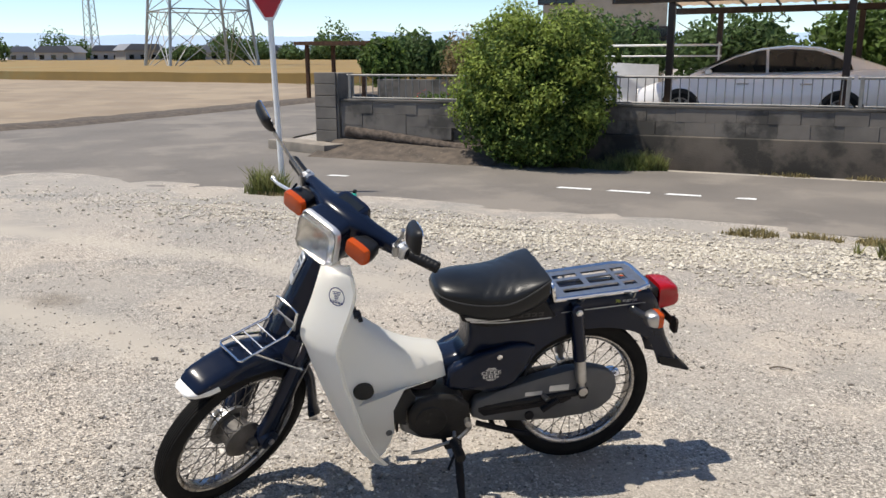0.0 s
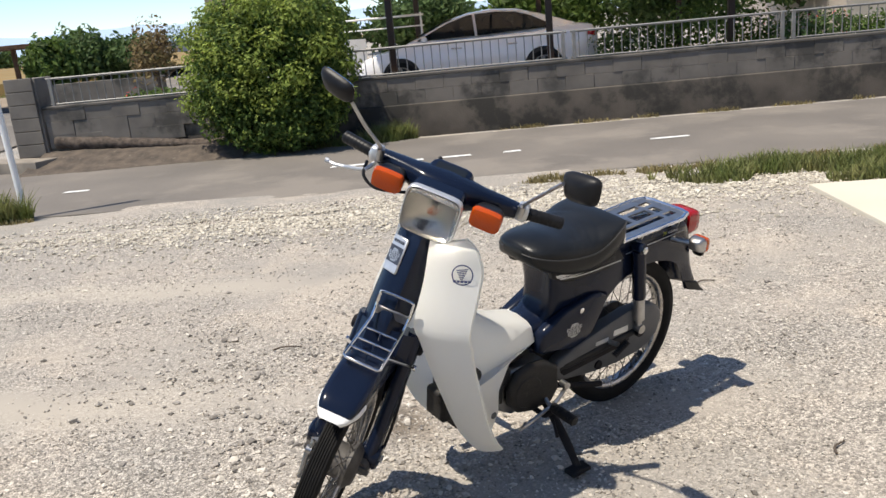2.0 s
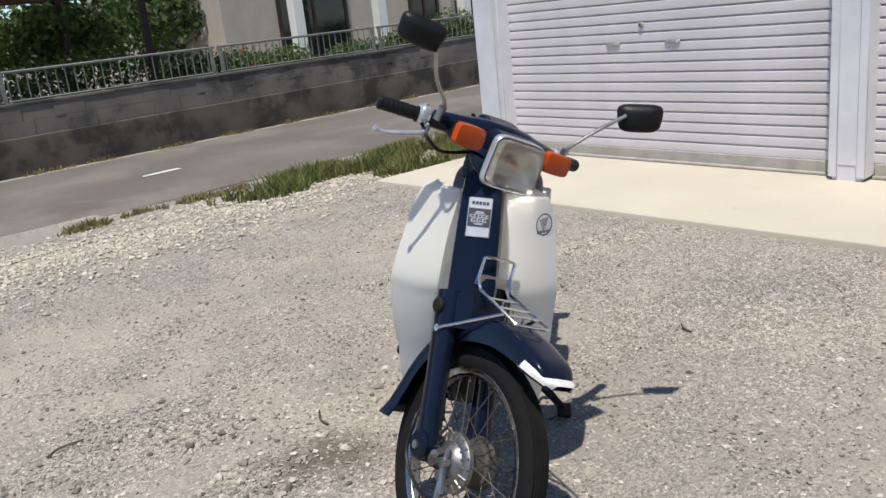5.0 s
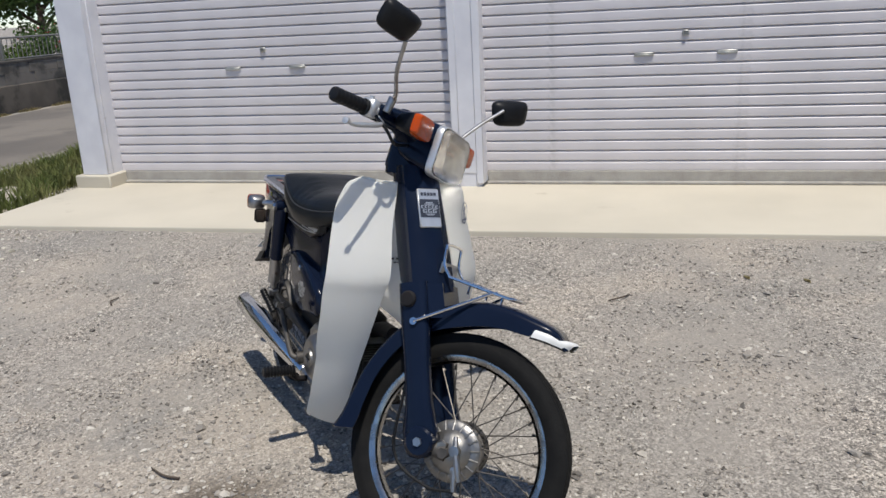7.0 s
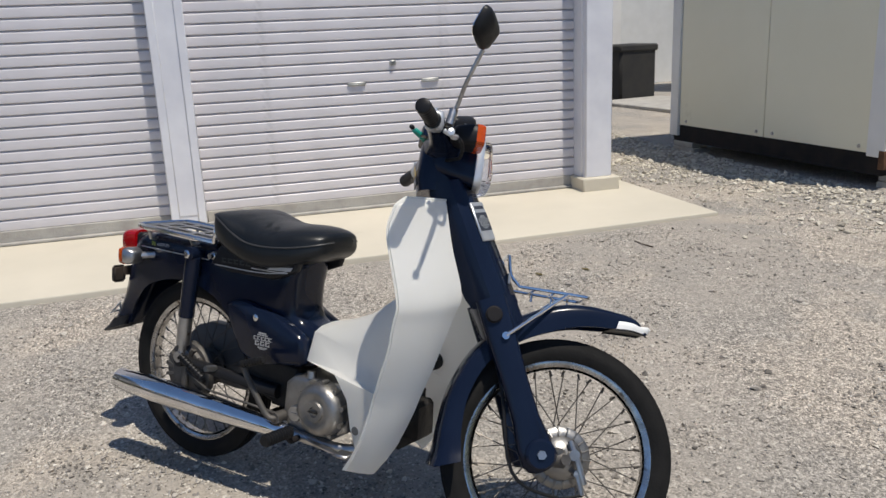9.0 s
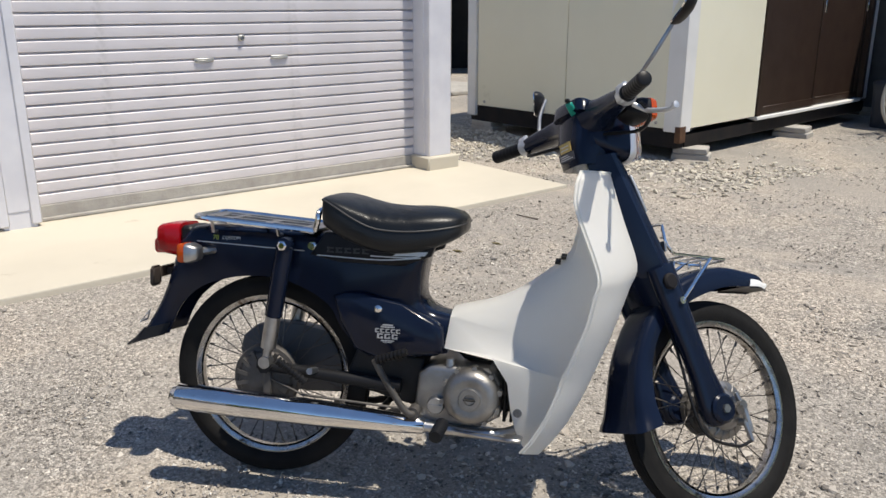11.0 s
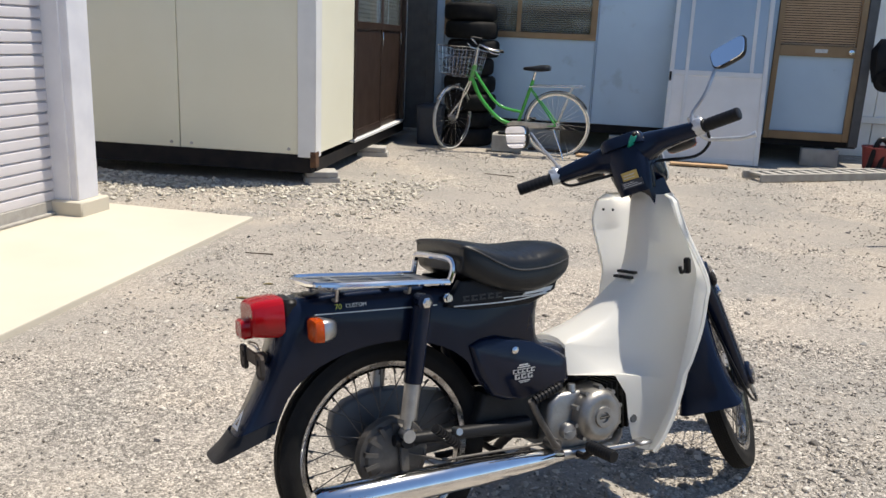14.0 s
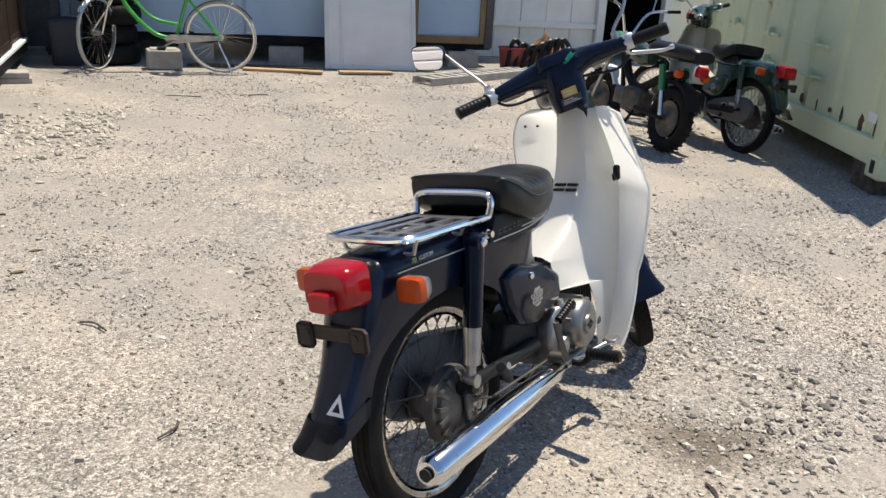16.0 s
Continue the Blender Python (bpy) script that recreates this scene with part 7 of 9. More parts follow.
# grey shed wall and dark doorway
def grey_shed():
    c = thing("grey_shed", "light grey shed wall with a dark open doorway", "shed", kind="structure")
    Y, J0, J1 = -6.6, -5.8, -6.85
    JW = (-3.9 - J0) / 5
    for i in range(5):
        a = -3.9 - JW * i
        bm = B()
        box(bm, a - JW + 0.005, a, Y - 0.06, Y + 0.0, 0.0, 3.0, 0.006)
        part("wall_sheet", bm, M["grate"], c)
    bm = B()
    box(bm, J0, -3.9, Y, Y + 0.05, 0.42, 0.5, 0.004)
    part("rail", bm, M["grate"], c)
    for a, b in ((J0 - 0.12, J0), (J1 - 0.12, J1)):
        bm = B()
        box(bm, a, b, Y - 0.05, Y + 0.08, 0, 3.0, 0.005)
        part("door_jamb", bm, M["white"], c)
    # cream instead of the wall's grey: sunlight put into the colour
    bm = B()
    box(bm, -7.75, J1 - 0.125, Y - 0.06, Y, 0.0, 3.0, 0.006)
    part("end_sheet", bm, M["cream"], c, "cream sheet with rust marks, sunlight put into its colour")
    bm = B()
    box(bm, J1 + 0.005, J0 - 0.125, Y - 0.3, Y - 0.26, 1.2, 3.0)
    part("roller_door", bm, mat("rusty_red_sheet", (0.2, 0.06, 0.025), (0.14, 0.045, 0.02), 0.6, 0, 3), c, "rust red half-lowered sheet")
    # near-black walls: the shed's inner shade is painted in
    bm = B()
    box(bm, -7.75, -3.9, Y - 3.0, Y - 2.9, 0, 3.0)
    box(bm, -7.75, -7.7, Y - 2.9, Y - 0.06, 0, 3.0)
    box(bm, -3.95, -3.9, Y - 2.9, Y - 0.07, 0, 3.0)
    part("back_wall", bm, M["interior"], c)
    bm = B()
    box(bm, -7.8, -3.85, Y - 3.0, Y + 0.2, 3.0, 3.1)
    part("roof", bm, M["roof"], c)


grey_shed()
# parts hung beside the office: a scooter front with a wheel, a handlebar
hung = thing("hung_scooter_front", "black scooter front part with a small wheel hung on the wall", "scooter part", pose(-3.98, -5.33, 0))
bm = B()
loft(bm, [[(x, y, z) for x, y, z in ((-0.12 * k, 0.06 * k, zz), (0.1 * k, 0.06 * k, zz), (0.13 * k, -0.06, zz), (-0.13 * k, -0.06, zz))] for zz, k in ((0.95, 0.7), (1.1, 1.0), (1.3, 1.1), (1.42, 0.5))])
part("cowl", bm, M["black"], hung)
bm = B()
lathe(bm, [(0.06, -0.04), (0.105, -0.04), (0.125, -0.02), (0.125, 0.02), (0.105, 0.04), (0.06, 0.04), (0.05, 0.0)], 24, "y", (-0.02, 0.06, 0.98))
part("wheel", bm, M["rubber"], hung)
bm = B()
tube(bm, smooth_curve([(-0.1, 0.02, 1.4), (0.0, 0.03, 1.6), (-0.12, 0.05, 1.75), (-0.2, 0.06, 1.85)], 4), 0.012, 8)
tube(bm, smooth_curve([(0.05, 0.0, 1.85), (-0.08, 0.03, 1.7), (-0.15, 0.04, 1.62)], 4), 0.01, 8)
part("forks", bm, M["steel"], hung)
bm = B()
lathe(bm, [(0.075, -0.012), (0.09, 0.0), (0.075, 0.012), (0.066, 0.0), (0.075, -0.012)], 24, "z", (-0.2, 0.08, 1.62))
part("ring", bm, M["black"], hung)
bm = B()
tube(bm, [(-0.02, -0.09, 1.9), (-0.02, 0.0, 1.9)], 0.012, 6)
tube(bm, [(0.0, -0.1, 1.36), (0.0, 0.0, 1.36)], 0.012, 6)
part("hook", bm, M["steel"], hung)


# bicycle
def bicycle():
    b = thing("bicycle", "bright green city bicycle with a wire front basket", "bicycle", Matrix.Translation((-0.56, -4.42, 0)) @ pose(0, 0, 0, 0, 0, -5) @ pose(0, 0, 0, -5, 0, 0) @ Matrix.Scale(1.065, 4))
    R = 0.335

    def wheel(name, at, guard_from, guard_to, front):
        bm = B()
        lathe(bm, [(0.302, -0.011), (0.318, -0.013), (0.322, -0.01), (0.315, 0.0), (0.322, 0.01), (0.318, 0.013), (0.302, 0.011), (0.3, 0.0), (0.302, -0.011)], 48, caps=False)
        w = part(name, bm, M["chrome"], b, "", 40, at)
        bm = B()
        lathe(bm, [(0.318, -0.013), (0.326, -0.0175), (0.335, -0.012), (0.337, 0.0), (0.335, 0.012), (0.326, 0.0175), (0.318, 0.013), (0.318, -0.013)], 48, caps=False)
        part("tyre", bm, M["whitewall"], w, "pale rubber tyre")
        bm = B()
        lathe(bm, [(0, -0.05), (0.012, -0.05), (0.012, -0.035), (0.025, -0.03), (0.025, 0.03), (0.012, 0.035), (0.012, 0.05), (0, 0.05)], 16)
        part("hub", bm, M["steel"], w)
        for s in (-1, 1):
            bm = B()
            tube(bm, [(0.02, s * 0.028, 0), (0, 0, 0.303)], 0.0013, 4)
            me = mesh_of(bm, "spoke", M["chrome"])
            for i in range(14):
                o = new("spoke", me)
                o.parent = w
                o.matrix_basis = Matrix.Rotation(2 * math.pi * (i + 0.5 * (s > 0)) / 14, 4, "Y")
        bm = B()
        pts = [(0.352 * math.cos(radians(a)), 0, 0.352 * math.sin(radians(a))) for a in range(guard_from, guard_to + 1, 8)]
        rings = [[(x * k, y, z * k) for k, y in ((0.985, -0.027), (1.0, -0.018), (1.005, 0.0), (1.0, 0.018), (0.985, 0.027))] for x, _, z in pts]
        loft(bm, rings, closed=False)
        thick(bm, 0.0015)
        part("mudguard", bm, M["chrome"] if front else M["black"], w)
        return w
    F = Matrix.Translation((1.13, 0, R)) @ Matrix.Rotation(radians(72), 4, "Z")
    wheel("rear_wheel", Matrix.Translation((0, 0, R)), -20, 150, False)
    wheel("front_wheel", F, 40, 160, True)

    def bar(name, pts, r, mt=M["green"], parent=None, lab=""):
        bm = B()
        tube(bm, smooth_curve(pts, 5) if len(pts) > 2 else pts, r, 10)
        return part(name, bm, mt, parent or b, lab)
    seatlow = (0.42, 0, 0.3)
    bar("down_tube", [(0.93, 0, 0.78), (0.82, 0, 0.56), (0.62, 0, 0.36), seatlow], 0.02)
    bar("top_tube", [(0.91, 0, 0.86), (0.8, 0, 0.7), (0.62, 0, 0.5), (0.36, 0, 0.44)], 0.015)
    bar("seat_tube", [seatlow, (0.27, 0, 0.78)], 0.017)
    bar("head_tube", [(0.89, 0, 0.9), (0.94, 0, 0.74)], 0.022)
    for s in (-1, 1):
        bar("chain_stay", [(0.42, s * 0.03, 0.3), (0, s * 0.055, R)], 0.009)
        bar("seat_stay", [(0.3, s * 0.02, 0.7), (0, s * 0.055, R)], 0.008)
        q = Vector((1.13, 0, R)) + Matrix.Rotation(radians(72), 3, "Z") @ Vector((0, s * 0.055, 0))
        bar("fork_blade", [(0.94, s * 0.04, 0.74), (1.0, s * 0.05, 0.6), q], 0.011, M["chrome"])
    bar("seat_post", [(0.27, 0, 0.78), (0.25, 0, 0.86)], 0.013, M["chrome"])
    bm = B()
    loft(bm, [[(x, a, z + bb) for _, a, bb in ring_section(0, 0, w, h, 14, 2.4)] for x, w, z, h in ((0.1, 0.05, 0.9, 0.02), (0.13, 0.1, 0.905, 0.03), (0.2, 0.1, 0.9, 0.032), (0.28, 0.05, 0.892, 0.025), (0.36, 0.025, 0.89, 0.018), (0.38, 0.012, 0.888, 0.01))])
    part("saddle", bm, M["vinyl"], b, "black saddle")
    bar("stem", [(0.9, 0, 0.88), (0.87, 0, 1.08)], 0.014, M["chrome"])
    hb = bar("handlebar", [(0.56, 0.14, 1.06), (0.66, 0.21, 1.08), (0.78, 0.2, 1.12), (0.85, 0.07, 1.1), (0.89, -0.05, 1.1), (1.0, -0.17, 1.16), (1.02, -0.28, 1.15), (0.93, -0.36, 1.13)], 0.011, M["chrome"])
    for s, p in ((1, ((0.56, 0.14, 1.06), (0.66, 0.205, 1.08))), (-1, ((0.93, -0.36, 1.13), (1.02, -0.29, 1.15)))):
        bar("grip", list(p), 0.016, M["black"], hb)
        bar("brake_lever", [(p[1][0] + 0.05, p[1][1], 1.09), (p[1][0], p[1][1] + 0.01 * s, 1.05), (p[0][0] + 0.02, p[0][1], 1.03)], 0.005, M["chrome"], hb)
    bar("rear_rack", [(0.3, 0.06, 0.72), (-0.2, 0.07, 0.74), (-0.24, 0.05, 0.74), (-0.24, -0.05, 0.74), (-0.2, -0.07, 0.74), (0.3, -0.06, 0.72)], 0.006, M["chrome"])
    for s in (-1, 1):
        bar("rack_stay", [(-0.14, s * 0.065, 0.735), (0, s * 0.06, R)], 0.004, M["chrome"])
    # chain guard, cranks, stand
    bm = B()
    slab(bm, [(-0.02, R - 0.01), (0.4, 0.275), (0.5, 0.28), (0.52, 0.32), (0.46, 0.36), (0.0, R + 0.025)], 0.05, 0.058, 0.003)
    part("chain_guard", bm, M["steel"], b)
    bar("crank", [(0.42, -0.07, 0.3), (0.3, -0.075, 0.36)], 0.009, M["steel"])
    bar("crank", [(0.42, 0.07, 0.3), (0.54, 0.075, 0.24)], 0.009, M["steel"])
    for x, y, z in ((0.3, -0.13, 0.36), (0.54, 0.13, 0.24)):
        bm = B()
        box(bm, x - 0.04, x + 0.04, y - 0.045, y + 0.045, z - 0.012, z + 0.012, 0.005)
        part("pedal", bm, M["black"], b)
    bar("kickstand", [(0.02, 0.07, 0.3), (-0.1, 0.13, 0.02), (-0.04, 0.14, 0.012)], 0.008, M["chrome"])
    # basket of wires
    basket = None
    cx, cz = 1.06, 0.98
    Rz = Matrix.Rotation(radians(72), 3, "Z")

    def P(u, v, z):
        k = 0.8 + 0.2 * (z - 0.0) / 0.24
        return Vector((1.05, -0.02, 0.78)) + Rz @ Vector((1.2 * u * k + 0.02 - 0.25 * z, 1.15 * v * k, 1.15 * z + 0.25 * u))
    for i, z in enumerate((0.0, 0.06, 0.12, 0.18, 0.24)):
        bm = B()
        tube(bm, [P(-0.12, -0.18, z), P(0.14, -0.18, z), P(0.14, 0.18, z), P(-0.12, 0.18, z)], 0.005 if z > 0.2 else 0.0024, 6, closed=True)
        ob = part("basket" if basket is None else "basket_hoop", bm, M["chrome"], b if basket is None else basket, "wire basket" if basket is None else "")
        basket = basket or ob
    for k in range(9):
        for axis in (0, 1):
            t = -0.18 + 0.045 * k if axis else -0.12 + 0.0325 * k
            bm = B()
            pts = [P(-0.12, t, 0.24), P(-0.12, t, 0), P(0.14, t, 0), P(0.14, t, 0.24)] if axis else [P(t, -0.18, 0.24), P(t, -0.18, 0), P(t, 0.18, 0), P(t, 0.18, 0.24)]
            tube(bm, pts, 0.002, 5)
            part("basket_wire", bm, M["chrome"], basket)
    bm = B()
    lathe(bm, [(0, 0.05), (0.02, 0.045), (0.028, 0.02), (0.03, 0.0), (0, 0.0)], 14, "x", (1.04, 0.05, 0.68))
    part("lamp", bm, M["chrome"], b)


bicycle()


# green shipping container
def container():
    u = Vector((0.305, 0.952, 0)).normalized()
    c = thing("shipping_container", "low pale green steel shipping container with rust stains and locking gear", "container", Matrix(((u.x, -u.y, 0, -5.69), (u.y, u.x, 0, -3.5), (0, 0, 1, 0), (0, 0, 0, 1))))
    L, H, D = 4.35, 1.66, 2.4
    bm = B()
    x, pts = 0.12, []
    prof = []
    while x < L - 0.15:
        prof += [(x, -0.0), (x + 0.46, -0.0), (x + 0.49, 0.03), (x + 0.53, 0.03), (x + 0.56, 0.0)]
        x += 0.56
    prof.append((L - 0.1, 0.0))
    loft(bm, [[(a, b, z) for a, b in prof] for z in (0.3, H - 0.045)], closed=False)
    part("ribbed_wall", bm, M["container"], c, "", 20)
    for z0, z1 in ((0.16, 0.32), (H - 0.05, H)):
        bm = B()
        box(bm, 0.0, L, -0.05, 0.07, z0, z1, 0.006)
        part("rail", bm, M["container"], c)
    for x in (0.0, L - 0.14):
        bm = B()
        box(bm, x - 0.004, x + 0.145, -0.06, 0.09, 0.15, H, 0.006)
        part("corner_post", bm, M["container"], c)
        bm = B()
        box(bm, x - 0.01, x + 0.17, -0.07, 0.1, 0.1, 0.24, 0.008)
        k = part("corner_casting", bm, M["container"], c, "rusty corner casting")
        # casting slot as a near-black plate, its shade put into the colour
        bm = B()
        box(bm, x + 0.055, x + 0.105, -0.074, -0.068, 0.13, 0.21)
        part("slot", bm, M["interior"], k)
    for x, z0 in ((0.95, 0.58), (1.95, 0.56), (2.95, 0.56)):
        for z in (z0, z0 + 0.23):
            bm = B()
            tube(bm, [(x - 0.2, -0.03, z), (x + 0.24, -0.03, z)], 0.014, 8)
            box(bm, x - 0.05, x + 0.03, -0.045, -0.0, z - 0.02, z + 0.02, 0.004)
            box(bm, x + 0.01, x + 0.045, -0.06, -0.02, z - 0.01, z + 0.06, 0.004)
            part("lock_handle", bm, M["container"], c, "locking handle")
    rr = random.Random(5)
    for k in range(16):
        x, w, h = 0.2 + 0.26 * k + rr.uniform(-0.1, 0.1), rr.uniform(0.02, 0.09), rr.uniform(0.04, 0.16)
        bm = B()
        slab(bm, [(x + w * 0.5 * math.cos(t) * rr.uniform(0.6, 1.2), 0.33 + h * 0.5 * math.sin(t) * rr.uniform(0.6, 1.2)) for t in [math.pi * 2 * j / 11 for j in range(11)]], -0.003 if h < 0.1 else -0.004, 0.001)
        bmesh.ops.translate(bm, vec=(0, 0, 0.04), verts=bm.verts)
        part("rust_stain", bm, M["rust"], c)
    bm = B()
    slab(bm, [(0.38, 1.2), (0.55, 1.72), (0.7, 1.75), (0.62, 1.5)], -0.004, -0.0015)
    part("arrow_mark", bm, M["greycase"], c, "faded grey arrow mark", 0)
    bm = B()
    box(bm, 0.3, 0.5, -0.005, -0.001, 1.0, 1.1)
    part("number_panel", bm, M["whiteprint"], c, "white number panel", 0)
    bm = B()
    for k in range(3):
        box(bm, 0.32 + 0.06 * k, 0.36 + 0.06 * k, -0.0065, -0.004, 1.02, 1.08)
    part("number_bar", bm, M["darkprint"], c, "", 0)
    bm = B()
    box(bm, 4.1, 4.22, -0.075, -0.069, 0.42, 0.48, 0.004)
    part("tag", bm, M["whiteprint"], c)
    bm = B()
    box(bm, 0.0, L, 0.071, D, 0.16, 0.28)
    box(bm, 0.0, L, 0.091, D, H, H + 0.04)
    box(bm, 0.0, L, D, D + 0.05, 0.16, H)
    box(bm, 0.0, 0.05, 0.091, D, 0.28, H)
    box(bm, L - 0.05, L, 0.091, D, 0.28, H)
    part("shell", bm, M["container"], c)
    for x in (0.2, L - 0.2):
        for y in (0.15, D - 0.2):
            bm = B()
            box(bm, x - 0.15, x + 0.15, y - 0.2, y + 0.1, -0.02, 0.16, 0.01)
            part("sleeper", bm, M["bark"], c)
    return c


container()


# parked bikes
def minibike():
    m = Matrix.Translation((-3.56, -0.62, 0)) @ pose(0, 0, 0, 0, 0, -86) @ Matrix.Scale(0.94, 4) @ pose(0, 0, 0, 8, 0, 0)
    b = thing("minibike", "small black and green minibike with dusty tyres, on its stand", "motorcycle", m)

    def wheel(name, x, steer=0):
        bm = B()
        lathe(bm, [(0.15, -0.024), (0.17, -0.04), (0.2, -0.046), (0.232, -0.038), (0.247, -0.02), (0.25, 0), (0.247, 0.02), (0.232, 0.038), (0.2, 0.046), (0.17, 0.04), (0.15, 0.024)], 40, caps=False)
        for i in range(30):
            for s in (-1, 1):
                box(bm, -0.008, 0.008, s * 0.02 - 0.013, s * 0.02 + 0.013, 0.243, 0.253, 0, Matrix.Rotation(2 * math.pi * (i + 0.5 * (s > 0)) / 30, 4, "Y"))
        w = part(name, bm, M["rubber"], b, "dusty knobbly tyre", 40, Matrix.Translation((x, 0, 0.255)) @ Matrix.Rotation(steer, 4, "Z"))
        bm = B()
        lathe(bm, [(0, -0.05), (0.03, -0.05), (0.05, -0.03), (0.11, -0.02), (0.14, -0.035), (0.14, 0.035), (0.11, 0.02), (0.05, 0.03), (0.03, 0.05), (0, 0.05)], 24)
        part("rim", bm, M["spoke"], w)
    wheel("rear_wheel", 0)
    wheel("front_wheel", 1.05, radians(12))

    def p(name, pts, r, mt, lab=""):
        bm = B()
        tube(bm, smooth_curve(pts, 4) if len(pts) > 2 else pts, r, 10)
        return part(name, bm, mt, b, lab)
    for s in (-1, 1):
        p("shock", [(0.1, s * 0.11, 0.62), (0.0, s * 0.1, 0.27)], 0.02, M["chrome"])
        p("shock_cover", [(0.11, s * 0.11, 0.64), (0.055, s * 0.107, 0.45)], 0.026, M["midgreen"])
        p("fork_leg", [(1.05, s * 0.09, 0.25), (0.88, s * 0.09, 0.68)], 0.019, M["steel"])
        p("swingarm", [(0.0, s * 0.085, 0.25), (0.4, s * 0.07, 0.27)], 0.016, M["darksteel"])
        p("handlebar", [(0.86, s * 0.03, 0.8), (0.84, s * 0.13, 1.0), (0.77, s * 0.3, 1.06)], 0.012, M["chrome"])
        p("grip", [(0.785, s * 0.27, 1.05), (0.745, s * 0.37, 1.07)], 0.017, M["black"])
        bm = B()
        lathe(bm, [(0, -0.03), (0.03, -0.025), (0.034, 0.0), (0.03, 0.02), (0, 0.025)], 16, "x", (-0.12, s * 0.12, 0.6))
        part("turn_signal", bm, M["amber"], b)
    p("frame_tube", [(0.86, 0, 0.72), (0.7, 0, 0.5), (0.5, 0, 0.42), (0.2, 0, 0.55), (-0.05, 0, 0.6)], 0.035, M["darksteel"])
    p("down_tube", [(0.85, 0, 0.66), (0.75, 0, 0.4), (0.6, 0, 0.22), (0.35, 0, 0.22)], 0.02, M["darksteel"])
    bm = B()
    loft(bm, [[(x, a, z + c) for _, a, c in ring_section(0, 0, w, h, 14, 2.5)] for x, w, z, h in ((-0.22, 0.09, 0.745, 0.04), (-0.18, 0.12, 0.75, 0.06), (0.1, 0.125, 0.75, 0.065), (0.33, 0.11, 0.755, 0.06), (0.4, 0.08, 0.755, 0.04))])
    part("seat", bm, M["vinyl"], b, "black padded seat", 50)
    bm = B()
    loft(bm, [[(x, a, z + c) for _, a, c in ring_section(0, 0, w, h, 14, 2.8)] for x, w, z, h in ((0.42, 0.05, 0.66, 0.05), (0.5, 0.09, 0.67, 0.08), (0.68, 0.09, 0.7, 0.09), (0.78, 0.05, 0.72, 0.06))])
    part("fuel_tank", bm, M["greenbike"], b, "green fuel tank", 50)
    bm = B()
    lathe(bm, [(0, -0.1), (0.05, -0.09), (0.075, -0.03), (0.08, 0.0), (0, 0.012)], 22, "x", (0.98, 0, 0.75))
    part("headlamp", bm, M["midgreen"], b, "green headlamp shell")
    bm = B()
    box(bm, 0.38, 0.62, -0.09, 0.09, 0.22, 0.42, 0.03)
    eng = part("engine", bm, M["dirtyalloy"], b)
    for i in range(6):
        bm = B()
        box(bm, 0.63 + 0.022 * i, 0.64 + 0.022 * i, -0.07, 0.07, 0.26, 0.4, 0.003)
        part("cooling_fin", bm, M["alloy"], eng)
    bm = B()
    box(bm, -0.26, -0.2, -0.05, 0.05, 0.6, 0.68, 0.015)
    part("tail_light", bm, M["red"], b, "red tail light")
    bm = B()
    channel(bm, [((0.28 * math.cos(radians(a)) * 1.05, 0.255 + 0.28 * math.sin(radians(a)) * 1.05), (0.26 * math.cos(radians(a)), 0.255 + 0.26 * math.sin(radians(a))), 0.062) for a in range(60, 161, 10)], 0.003)
    part("rear_mudguard", bm, M["darksteel"], b, "", 50)
    bm = B()
    channel(bm, [((1.05 + 0.29 * math.cos(radians(a)), 0.255 + 0.29 * math.sin(radians(a))), (1.05 + 0.27 * math.cos(radians(a)), 0.255 + 0.27 * math.sin(radians(a))), 0.06) for a in range(50, 151, 10)], 0.003)
    part("front_mudguard", bm, M["white"], b, "", 50)
    p("exhaust", [(0.7, -0.1, 0.3), (0.6, -0.12, 0.2), (0.2, -0.14, 0.24), (-0.15, -0.15, 0.34)], 0.028, M["chrome"])
    p("stand", [(0.4, 0.08, 0.24), (0.38, 0.22, 0.0)], 0.012, M["darksteel"])
    mir = p("mirror", [(0.83, -0.16, 1.01), (0.86, -0.19, 1.15), (0.88, -0.2, 1.22)], 0.006, M["chrome"])
    bm = B()
    lathe(bm, [(0, -0.008), (0.05, -0.006), (0.052, 0.004), (0.03, 0.016), (0, 0.018)], 20, "x", (0.885, -0.2, 1.26))
    part("mirror_head", bm, M["mirror"], mir)


minibike()
keep = {k: M[k] for k in ("navy", "shield")}
M["navy"], M["shield"] = M["greenbike"], mat("beige_plastic", (0.45, 0.43, 0.36), (0.4, 0.38, 0.31), 0.5, 0, 4)
second = build_motorcycle(False)
M.update(keep)
second.matrix_world = Matrix.Translation((-4.19, -0.62, 0.02)) @ pose(0, 0, 0, 0, 0, -88) @ pose(0, 0, 0, 7, 0, 0)
tagged(second, "dark green step-through motorcycle parked beside the container")

# sheds past the garage
sidshed = thing("siding_shed", "white sided shed behind the garage", "shed", kind="structure")
for i in range(14):
    bm = B()
    slab(bm, [(0.0, 0.0), (0.02, 0.0), (0.0, 0.2)], -5.0, 1.0)
    part("siding_board", bm, M["white"], sidshed, "", 0, Matrix.Translation((11.0, -3.2, 0.15 + 0.2 * i)) @ pose(0, 0, 0, 0, 0, 180 - 10))
bm = B()
box(bm, 11.02, 15, -9, 3, 0, 3.2)
part("shed_body", bm, M["white"], sidshed)
bm = B()
box(bm, 10.85, 11.0, -4.9, -4.6, 0.0, 3.0, 0.01)
part("post", bm, M["grate"], sidshed)
bm = B()
box(bm, -0.32, 0.32, -0.33, 0.33, 0, 0.8, 0.04)
